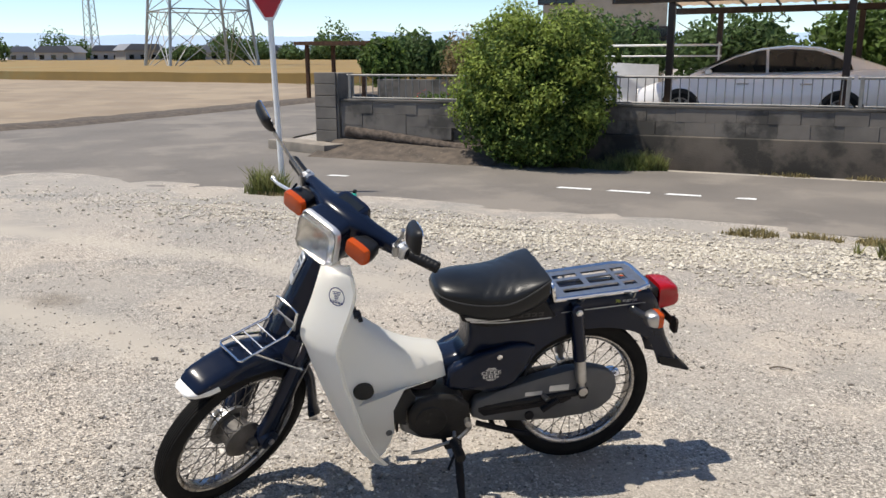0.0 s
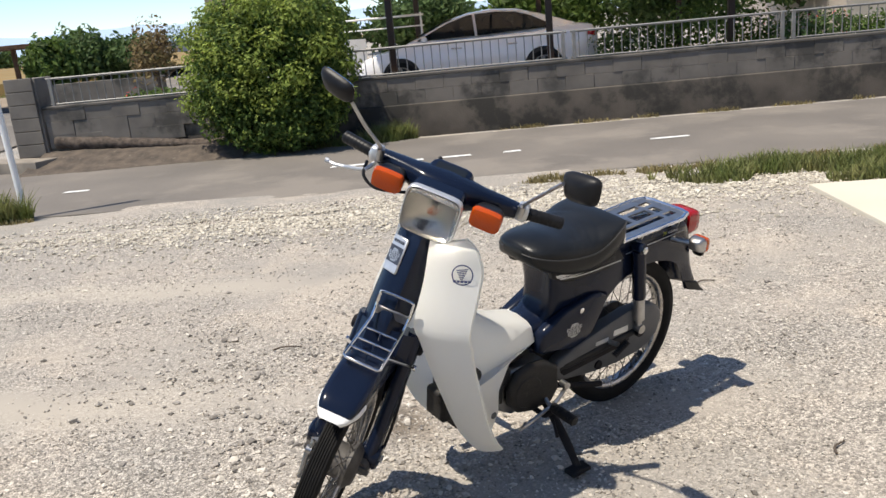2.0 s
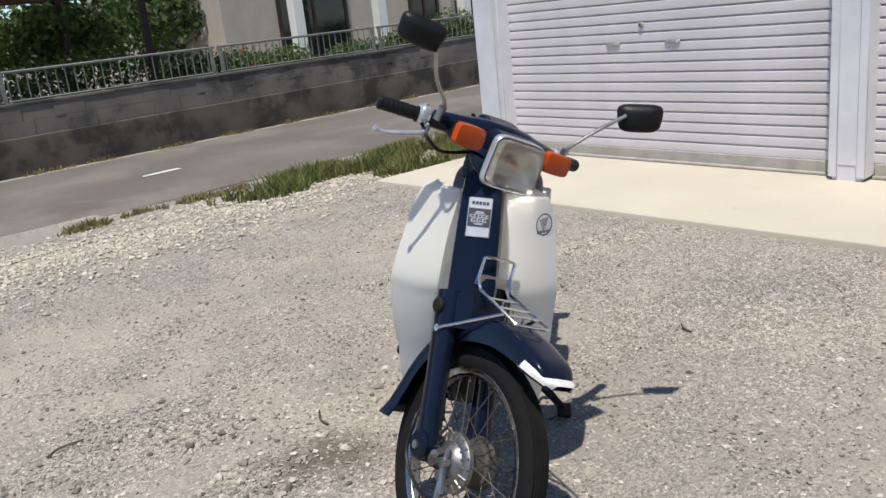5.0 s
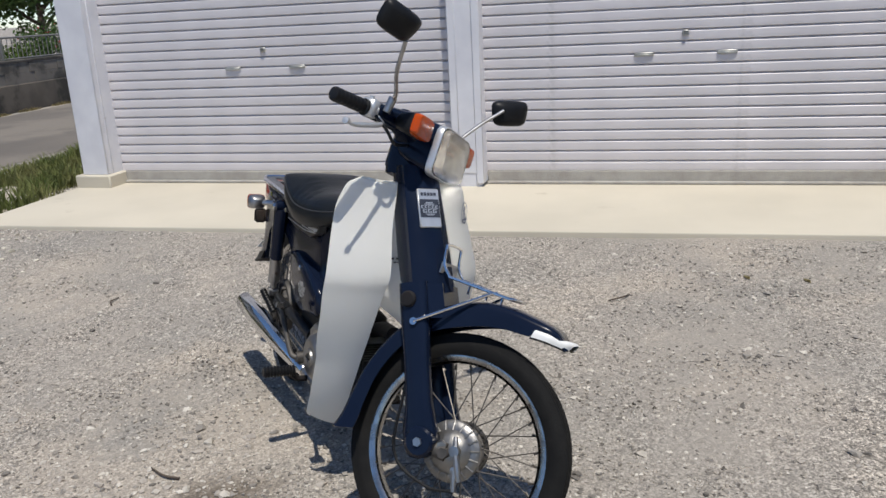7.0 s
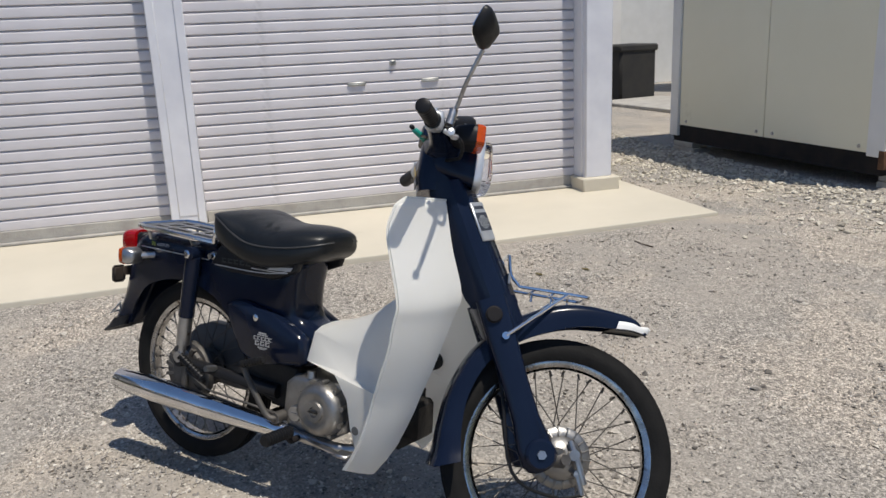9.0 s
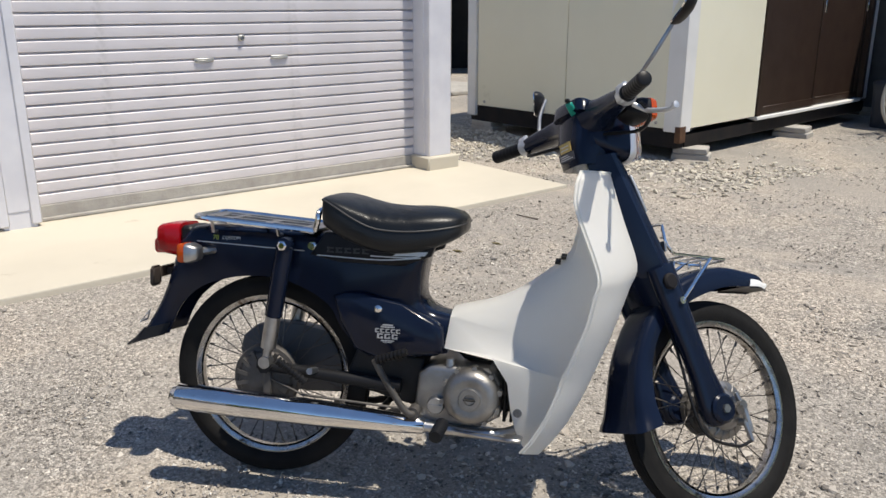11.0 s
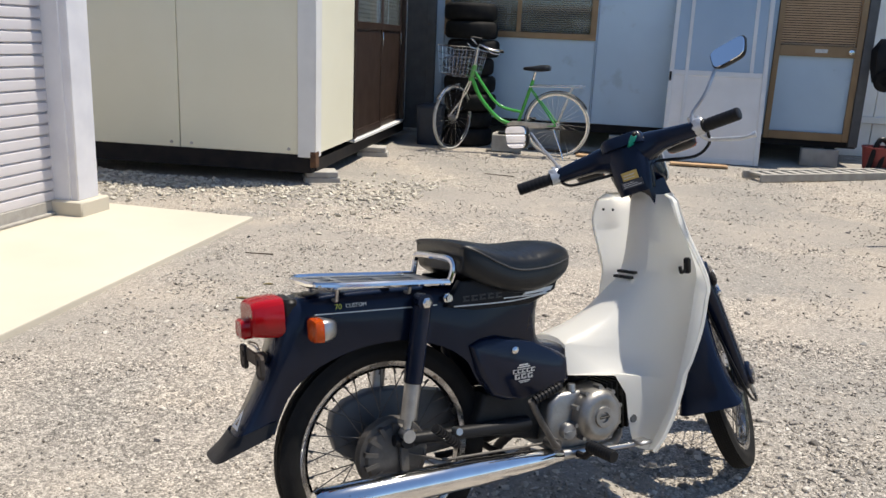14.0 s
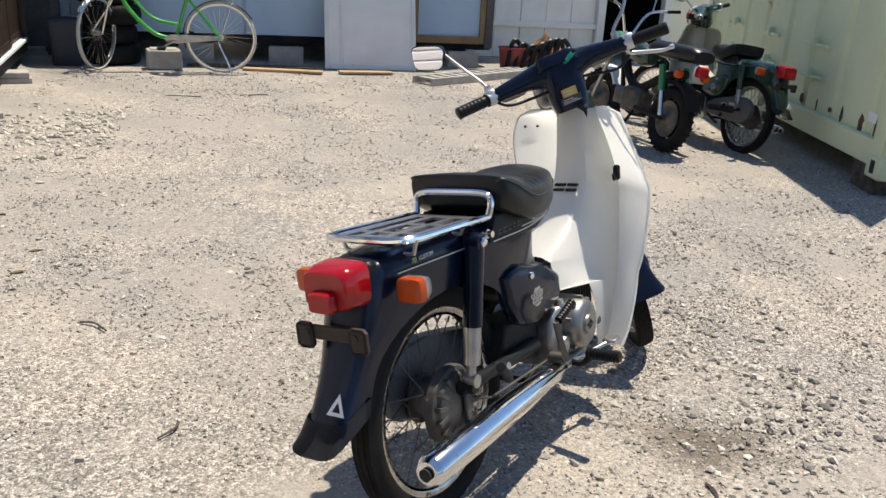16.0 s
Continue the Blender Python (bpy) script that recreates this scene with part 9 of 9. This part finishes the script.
pyl = thing("pylon", "tall galvanised lattice power pylon in the field", "pylon", pose(-61.1, 63.7, -0.2, 0, 0, 62))
S, HT = 4.4, 38.0
corner = lambda i, z: Vector(((1 if i in (0, 3) else -1) * S * (1 - 0.82 * z / HT), (1 if i < 2 else -1) * S * (1 - 0.82 * z / HT), z))
for i in range(4):
    bm = B()
    tube(bm, [corner(i, 0), corner(i, HT)], [0.15, 0.09], 6)
    part("leg", bm, M["galv"], pyl)
    levels = [0, 5.9, 11, 15.5, 19.5, 23, 26, 29, 32, 35, 38]
    for a, b in zip(levels, levels[1:]):
        j = (i + 1) % 4
        bm = B()
        tube(bm, [corner(i, a), corner(j, b)], 0.05, 5)
        tube(bm, [corner(j, a), corner(i, b)], 0.05, 5)
        mid = (corner(i, b) + corner(j, b)) / 2
        tube(bm, [corner(i, b), corner(j, b)], 0.07, 5)
        if a == 0:
            tube(bm, [corner(i, 2.8), mid * 0.5 + corner(i, b) * 0.5], 0.04, 5)
            tube(bm, [corner(j, 2.8), mid * 0.5 + corner(j, b) * 0.5], 0.04, 5)
            tube(bm, [corner(i, 0), mid], 0.05, 5)
            tube(bm, [corner(j, 0), mid], 0.05, 5)
        part("bracing", bm, M["galv"], pyl)
for z in (24, 29, 34):
    bm = B()
    tube(bm, [(-7, 0, z), (0, 0, z + 1.2), (7, 0, z)], 0.12, 6)
    part("cross_arm", bm, M["galv"], pyl)
far = thing("far_mast", "thin lattice mast far behind the fields", "mast", pose(-215, 178, -0.2))
for i in range(4):
    dx, dy = ((1, 1), (1, -1), (-1, -1), (-1, 1))[i]
    bm = B()
    tube(bm, [(dx * 1.6, dy * 1.6, 0), (dx * 0.5, dy * 0.5, 40)], 0.14, 4)
    part("leg", bm, M["galv"], far)
    bm = B()
    for k in range(16):
        f = lambda q: 1.6 - 1.1 * q / 16
        nx, ny = ((1, 1), (1, -1), (-1, -1), (-1, 1))[(i + 1) % 4]
        tube(bm, [(dx * f(k), dy * f(k), 2.5 * k), (nx * f(k + 1), ny * f(k + 1), 2.5 * k + 2.5)], 0.08, 4)
    part("bracing", bm, M["galv"], far)

random.seed(11)
M["farwall"] = mat("far_plaster", (0.5, 0.49, 0.47), (0.35, 0.34, 0.33), 0.9, 0, 0.05, per_object=0.35)
# roofs lightened towards grey-blue, distance haze put into the colour
M["farroof"] = mat("hazed_far_roof", (0.3, 0.31, 0.34), (0.2, 0.21, 0.24), 0.8, 0, 0.05, per_object=0.4)
for i in range(34):
    a = radians(18 + i * 2.3 + random.uniform(-0.5, 0.5))
    dist = random.uniform(210, 330)
    x, y = -math.sin(a) * dist, math.cos(a) * dist
    w, h, d = random.uniform(6, 11), random.uniform(2.3, 3.4), random.uniform(6, 9)
    hs = thing("far_house", "small distant house beyond the fields", "house", pose(x, y, -0.3, 0, 0, math.degrees(a) + random.uniform(-30, 30)), "distant houses")
    bm = B()
    box(bm, -w / 2, w / 2, -d / 2, d / 2, 0, h)
    part("wall", bm, M["farwall"], hs)
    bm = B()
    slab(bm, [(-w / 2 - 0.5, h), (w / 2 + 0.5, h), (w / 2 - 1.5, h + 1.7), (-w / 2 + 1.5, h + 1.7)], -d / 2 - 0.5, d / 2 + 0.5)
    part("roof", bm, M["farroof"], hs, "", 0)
    for k in range(int(w // 3)):
        bm = B()
        box(bm, -w / 2 + 1.0 + 3 * k, -w / 2 + 2.2 + 3 * k, -d / 2 - 0.05, -d / 2 - 0.01, 1.0, 2.1)
        part("window", bm, M["darkglass"], hs, "", 0)
for i in range(80):
    a = radians(12 + i * 1.45 + random.uniform(-0.6, 0.6))
    dist = random.uniform(170, 300)
    h = random.uniform(4, 8) * (1.25 if i % 7 == 0 else 0.85)
    if i >= 60:
        a, dist, h = radians(32 + (i - 60) * 0.72 + random.uniform(-0.35, 0.35)), random.uniform(170, 240), 3.2 + 6.2 * random.random() ** 2.2
    x, y = -math.sin(a) * dist, math.cos(a) * dist
    t = thing("far_tree", "distant dark green tree beyond the fields", "tree", Matrix.Translation((x, y, -0.3)), "distant trees")
    bm = B()
    tube(bm, [(0, 0, 0), (0, 0, h * 0.5)], [0.25, 0.12], 6)
    part("trunk", bm, M["bark"], t)
    bl = [((0, 0, h * 0.55), (h * 0.42, h * 0.42, h * 0.42)), ((h * 0.3, 0, h * 0.45), (h * 0.3, h * 0.3, h * 0.3)), ((-h * 0.32, 0, h * 0.42), (h * 0.3, h * 0.3, h * 0.3))]
    leaves("crown", bl, 640, 0.8, M["leafdark"], t, 0.5)
# hills tinted blue: the haze is in their colour
M["hill"] = mat("haze_blue_hill", (0.36, 0.46, 0.58), (0.32, 0.42, 0.54), 1.0, 0, 0.002)
bm = B()
prev = None
for i in range(121):
    a = radians(-30 + i * 1.2)
    h = 45 + 42 * (0.5 + 0.5 * noise.noise((i * 0.09, 1.7, 0))) + 16 * noise.noise((i * 0.35, 4.1, 0))
    x, y = -math.sin(a) * 2200, math.cos(a) * 2200
    cur = [bm.verts.new((x, y, -5)), bm.verts.new((x * 1.06, y * 1.06, h * 0.6)), bm.verts.new((x * 1.14, y * 1.14, h))]
    if prev:
        for j in range(2):
            bm.faces.new((prev[j], cur[j], cur[j + 1], prev[j + 1]))
    prev = cur
tagged(part("hills", bm, M["hill"], None, "hills along the horizon, coloured blue for the haze", 60), category="hills", kind="structure")


# ---- grass, stones, small litter ----
def blades(name, spots, n, h, material, label):
    """Grass blades round spots (x, y, rx, ry)."""
    w = np.array([s[2] * s[3] for s in spots])
    pick = rng.choice(len(spots), n, p=w / w.sum())
    sp = np.array(spots)[pick]
    a, r = rng.random(n) * 2 * np.pi, np.sqrt(rng.random(n))
    x, y = sp[:, 0] + np.cos(a) * r * sp[:, 2], sp[:, 1] + np.sin(a) * r * sp[:, 3]
    patch = np.sin(x * 5.1 + 1.3 * y) * np.sin(y * 6.3 - x) > -0.55 + 0.9 * (r > 0.7)
    x, y = x[patch], y[patch]
    n = len(x)
    z = np.array([ground_z(float(p), float(q)) for p, q in zip(x, y)]) - 0.006
    hh = h * (0.35 + 0.9 * rng.random(n)) * (1 - 0.5 * r[patch])
    d = rng.random(n) * 2 * np.pi
    dx, dy = np.cos(d), np.sin(d)
    wd = 0.004 + 0.004 * rng.random(n)
    lean = hh * (0.25 + 0.5 * rng.random(n))
    e = rng.random(n) * 2 * np.pi
    p0 = np.stack([x - dx * wd, y - dy * wd, z], 1)
    p1 = np.stack([x + dx * wd, y + dy * wd, z], 1)
    m0 = np.stack([x + np.cos(e) * lean * 0.4 + dx * wd * 0.8, y + np.sin(e) * lean * 0.4 + dy * wd * 0.8, z + hh * 0.6], 1)
    m1 = np.stack([x + np.cos(e) * lean * 0.4 - dx * wd * 0.8, y + np.sin(e) * lean * 0.4 - dy * wd * 0.8, z + hh * 0.6], 1)
    tp = np.stack([x + np.cos(e) * lean, y + np.sin(e) * lean, z + hh], 1)
    v = np.stack([p0, p1, m0, m1, tp], 1).reshape(-1, 3)
    f = []
    for i in range(n):
        k = 5 * i
        f += [(k, k + 1, k + 2, k + 3), (k + 3, k + 2, k + 4)]
    me = bpy.data.meshes.new(name)
    me.from_pydata(v.tolist(), [], f)
    me.materials.append(material)
    return tagged(new(name, me), label, "grass", kind="stuff")


verge = [(0.4 + 0.55 * i, 7.15 + 0.05 * i + 0.15 * math.sin(i * 2), 0.5, 0.42) for i in range(16)] + [(1.6, 6.45, 0.5, 0.3), (2.3, 6.6, 0.5, 0.4)]
blades("grass", verge + [(-2.95, 11.45, 0.55, 0.22), (-3.6, 11.35, 0.6, 0.2), (-6.3, 7.6, 0.2, 0.12)], 42000, 0.19, M["grass"], "rough green grass along the road's verge")
blades("dry_grass", [(-0.9 + 0.5 * i, 7.75 + 0.05 * i, 0.3, 0.16) for i in range(8)] + [(-6.1, 7.6, 0.25, 0.1)] + [(-1.0 + 0.9 * i, wall_y(-1 + 0.9 * i) - 0.13, 0.4, 0.05) for i in range(16)], 9000, 0.08, M["drygrass"], "dry straw-coloured weeds at the road's edge")
blades("tall_grass", [(-6.22, 7.64, 0.17, 0.1), (-6.0, 7.7, 0.1, 0.06)], 900, 0.36, M["grass"], "tall grass tuft at the foot of the sign pole")
blades("grass_tuft", [(-3.0, 11.5, 0.45, 0.2), (-2.75, 11.55, 0.3, 0.14)], 3600, 0.3, M["grass"], "bushy grass tuft at the foot of the wall")
blades("verge_litter", [(-7.3 + 0.4 * i, 11.35 + 0.02 * i, 0.35, 0.3) for i in range(7)], 2600, 0.07, M["drygrass"], "dry plant litter on the soil under the wall")
blades("field_grass", [(-24, 36, 4, 0.7)], 3000, 0.3, M["grass"], "green grass strip between the fields")


def stones(name, x, y, size, material, label, sink=0.35, sharp=False):
    """Loose stones pressed into the ground; sharp ones are split chips."""
    n = len(x)
    if sharp:
        base = np.array([(1, 0, 0), (0, 1, 0), (-1, 0, 0), (0, -1, 0), (0, 0, 1), (0, 0, -1.0)])
        fc = np.array([(0, 1, 4), (1, 2, 4), (2, 3, 4), (3, 0, 4), (1, 0, 5), (2, 1, 5), (3, 2, 5), (0, 3, 5)])
        rough = 0.32 * rng.normal(size=(n, 6, 3))
    else:
        t = (1 + 5 ** 0.5) / 2
        base = np.array([(-1, t, 0), (1, t, 0), (-1, -t, 0), (1, -t, 0), (0, -1, t), (0, 1, t), (0, -1, -t), (0, 1, -t), (t, 0, -1), (t, 0, 1), (-t, 0, -1), (-t, 0, 1)])
        base /= np.linalg.norm(base[0])
        fc = np.array([(0, 11, 5), (0, 5, 1), (0, 1, 7), (0, 7, 10), (0, 10, 11), (1, 5, 9), (5, 11, 4), (11, 10, 2), (10, 7, 6), (7, 1, 8), (3, 9, 4), (3, 4, 2), (3, 2, 6), (3, 6, 8), (3, 8, 9), (4, 9, 5), (2, 4, 11), (6, 2, 10), (8, 6, 7), (9, 8, 1)])
        rough = 0.2 * rng.normal(size=(n, 12, 3))
    k = len(base)
    z = np.array([ground_z(float(a), float(b)) for a, b in zip(x, y)])
    sc = np.stack([size * (0.8 + 0.6 * rng.random(n)), size * (0.65 + 0.5 * rng.random(n)), size * (0.4 + 0.45 * rng.random(n))], 1)
    v = (base[None] + rough) * sc[:, None]
    a = rng.random(n) * 2 * np.pi
    c, s = np.cos(a)[:, None], np.sin(a)[:, None]
    vx, vy = v[:, :, 0] * c - v[:, :, 1] * s, v[:, :, 0] * s + v[:, :, 1] * c
    v = np.stack([vx + np.asarray(x)[:, None], vy + np.asarray(y)[:, None], v[:, :, 2] + z[:, None] + (sc[:, 2] * (1 - 2 * sink))[:, None]], 2).reshape(-1, 3)
    f = (fc[None] + k * np.arange(n)[:, None, None]).reshape(-1, 3)
    me = bpy.data.meshes.new(name)
    me.from_pydata(v.tolist(), [], f.tolist())
    me.materials.append(material)
    return tagged(new(name, me), label, "stones", kind="stuff")


def off_apron(x, y):
    return (rng.random(len(x)) > 0.8 * (x < -2.2) * np.exp(-((y - 4.6) / 0.13) ** 2)) & (rng.random(len(x)) > 0.8 * (x < -2.5) * np.exp(-((y - 3.1) / 0.16) ** 2)) & ~((x > 0.85) & (y > -0.2) & (y < 6.15)) & ~((x > 1.0) & (y < -1.5) & (y > -5.8)) & (y - SLOPE * x < 7.85)


def patchy(x, y, amount, scale=0.9):
    """Keeps more stones where the yard is loose than where it is packed."""
    w = np.array([noise.noise((a * scale, b * scale * 1.5, 3.3)) + 0.5 * noise.noise((a * scale * 3, b * scale * 3, 8.1)) for a, b in zip(x.tolist(), y.tolist())])
    return rng.random(len(x)) > amount * (0.5 - 1.1 * w)


# loose small gravel over the yard, denser near the middle
n = 150000
x = np.concatenate([rng.normal(-1.3, 1.9, n // 2), rng.uniform(-5.5, 3.2, n // 2)])
y = np.concatenate([rng.normal(2.3, 1.9, n // 2), rng.uniform(-4.0, 7.6, n // 2)])
keepers = off_apron(x, y) & patchy(x, y, 1.0)
x, y = x[keepers], y[keepers]
stones("gravel", x, y, 0.0023 + 0.0045 * rng.random(len(x)) ** 2, M["pebble"], "loose small grey and tan grit over the yard", 0.36, True)
n = 15000
x = np.concatenate([rng.normal(-0.8, 1.4, n // 2), rng.uniform(-5, 3, n // 2)])
y = np.concatenate([rng.normal(2.3, 1.7, n // 2), rng.uniform(-4.0, 7.5, n // 2)])
keepers = off_apron(x, y) & patchy(x, y, 1.3)
x, y = x[keepers], y[keepers]
stones("chippings", x, y, 0.005 + 0.005 * rng.random(len(x)) ** 2, M["pebble"], "grey stone chippings trodden into the yard", 0.4, True)
n = 34000
x, y = rng.normal(-1.3, 1.5, n), rng.normal(2.3, 1.6, n)
keepers = off_apron(x, y) & patchy(x, y, 1.2, 1.3)
x, y = x[keepers], y[keepers]
stones("split_gravel", x, y, 0.0036 + 0.004 * rng.random(len(x)) ** 1.5, M["pebble"], "loose split gravel round the motorcycle", 0.3, True)
n = 16000
x, y = rng.uniform(-5.2, 2.8, n), rng.uniform(-4.6, 1.6, n)
keepers = off_apron(x, y) & patchy(x, y, 1.1)
x, y = x[keepers], y[keepers]
stones("loose_stones", x, y, 0.006 + 0.007 * rng.random(len(x)) ** 2, M["pebble"], "loose split stones over the far yard", 0.35, True)
n = 2600
x, y = rng.uniform(-5.5, 3.2, n), rng.uniform(-5.2, 7.5, n)
keepers = off_apron(x, y)
x, y = x[keepers], y[keepers]
stones("pebbles", x, y, 0.007 + 0.011 * rng.random(len(x)) ** 3, M["pebble"], "scattered larger pebbles over the yard", 0.4)
n = 15000
x = np.clip(rng.normal(-1.6, 2.4, n), -9, 2.4)
y = rng.normal(6.7, 0.5, n) + SLOPE * x
keepers = off_apron(x, y) & (y < 7.8 + SLOPE * x)
x, y = x[keepers], y[keepers]
stones("crushed_stone", x, y, 0.0065 + 0.012 * rng.random(len(x)) ** 2, M["whitestone"], "band of pale crushed stone along the road", 0.25)
n = 6500
x = np.concatenate([rng.uniform(0.2, 4.5, n // 2), rng.uniform(2.1, 9.0, n // 2)])
y = np.concatenate([rng.normal(-1.35, 0.4, n // 2), rng.uniform(-2.6, -0.15, n // 2)])
keepers = off_apron(x, y)
x, y = x[keepers], y[keepers]
stones("coarse_gravel", x, y, 0.009 + 0.014 * rng.random(len(x)) ** 2, M["whitestone"], "coarse pale gravel before the cabin", 0.25)
n = 2600
x = np.concatenate([rng.normal(-1.9, 0.35, n // 2), rng.normal(-2.1, 0.5, n // 2)])
y = np.concatenate([rng.normal(2.5, 0.4, n // 2), rng.normal(3.3, 0.4, n // 2)])
stones("dug_gravel", x, y, 0.003 + 0.012 * rng.random(n) ** 4, M["pebble"], "disturbed gravel round the front wheel", 0.25)
n = 1100
x, y = rng.uniform(-7.9, -5.0, n), rng.uniform(11.0, 11.6, n)
stones("verge_rubble", x, y, 0.01 + 0.022 * rng.random(n) ** 3, M["pebble"], "small stones and rubble on the soil verge", 0.2, True)
for i, (x, y, l, rz) in enumerate(((-2.28, 3.63, 0.13, 15), (-0.26, 2.58, 0.09, 60), (-1.58, 3.13, 0.12, 75), (0.6, 0.6, 0.16, 10), (-0.2, -2.8, 0.3, -8), (-0.8, -2.9, 0.25, 15), (-1.9, 1.0, 0.2, 100), (-0.3, 4.2, 0.1, 20), (-3.0, -0.5, 0.22, -30), (0.0, 1.9, 0.12, 140))):
    bm = B()
    tube(bm, smooth_curve([(-l / 2, 0, 0.004), (-l * 0.1, 0.012, 0.008), (l / 2, -0.006, 0.004)], 4), [0.0045 - 0.0002 * k for k in range(9)], 6)
    tagged(part("twig", bm, M["bark"], None, "dry twig lying on the gravel", 40, pose(x, y, ground_z(x, y) + 0.003, 0, 0, rz)), category="twig", group="twigs")
for x, y, mt in ((0.33, 1.35, "grass"), (0.31, 1.1, "drygrass")):
    bm = B()
    vv = [bm.verts.new(p) for p in ((-0.07, 0, 0.003), (-0.02, 0.03, 0.012), (0.06, 0.015, 0.006), (0.07, -0.01, 0.004), (0.0, -0.03, 0.01))]
    bm.faces.new(vv)
    bmesh.ops.solidify(bm, geom=bm.faces[:], thickness=0.002)
    tagged(part("fallen_leaf", bm, M["drygrass"], None, "flat dry leaf on the gravel", 0, pose(x, y, ground_z(x, y) + 0.002, 0, 0, 20) @ Matrix.Scale(0.45, 4)), category="leaf")

# blocks of the wall
bm = B()
box(bm, -0.1955, 0.1955, -0.012, 0.12, 0.0, 0.1865, 0.002)
block = mesh_of(bm, "block", M["block"], 0)
rzw = math.degrees(math.atan(SLOPE))
for row, (z, xs_, xe) in enumerate(((0.3, -5.75, 17.5), (0.488, X0 + 0.66, 17.5), (0.3, X0 + 0.66, -5.9), (0.115, X0 + 0.66, -5.9))):
    x = xs_ - (0.2 if row == 1 else 0)
    while x < xe:
        o = new("block", block)
        o.parent = wall
        o.matrix_basis = pose(x, wall_y(x) + 0.004 * math.sin(x * 7 + row), z, 0, 0, rzw)
        x += 0.393
bm = B()
along(bm, X0 + 0.45, X1, 0.02, 0.1, 0.1, 0.669)
part("mortar", bm, M["oldwall"], wall)
bm = B()
box(bm, -0.2, 0.2, -0.012, 0.05, 0.0, 0.178, 0.006)
block2 = mesh_of(bm, "block", M["block"], 0)
for k in range(6):
    o = new("block", block2)
    o.parent = wall
    o.matrix_basis = pose(X0 + 0.22, wall_y(X0) - 0.06, 0.02 + 0.186 * k, 0, 0, rzw)
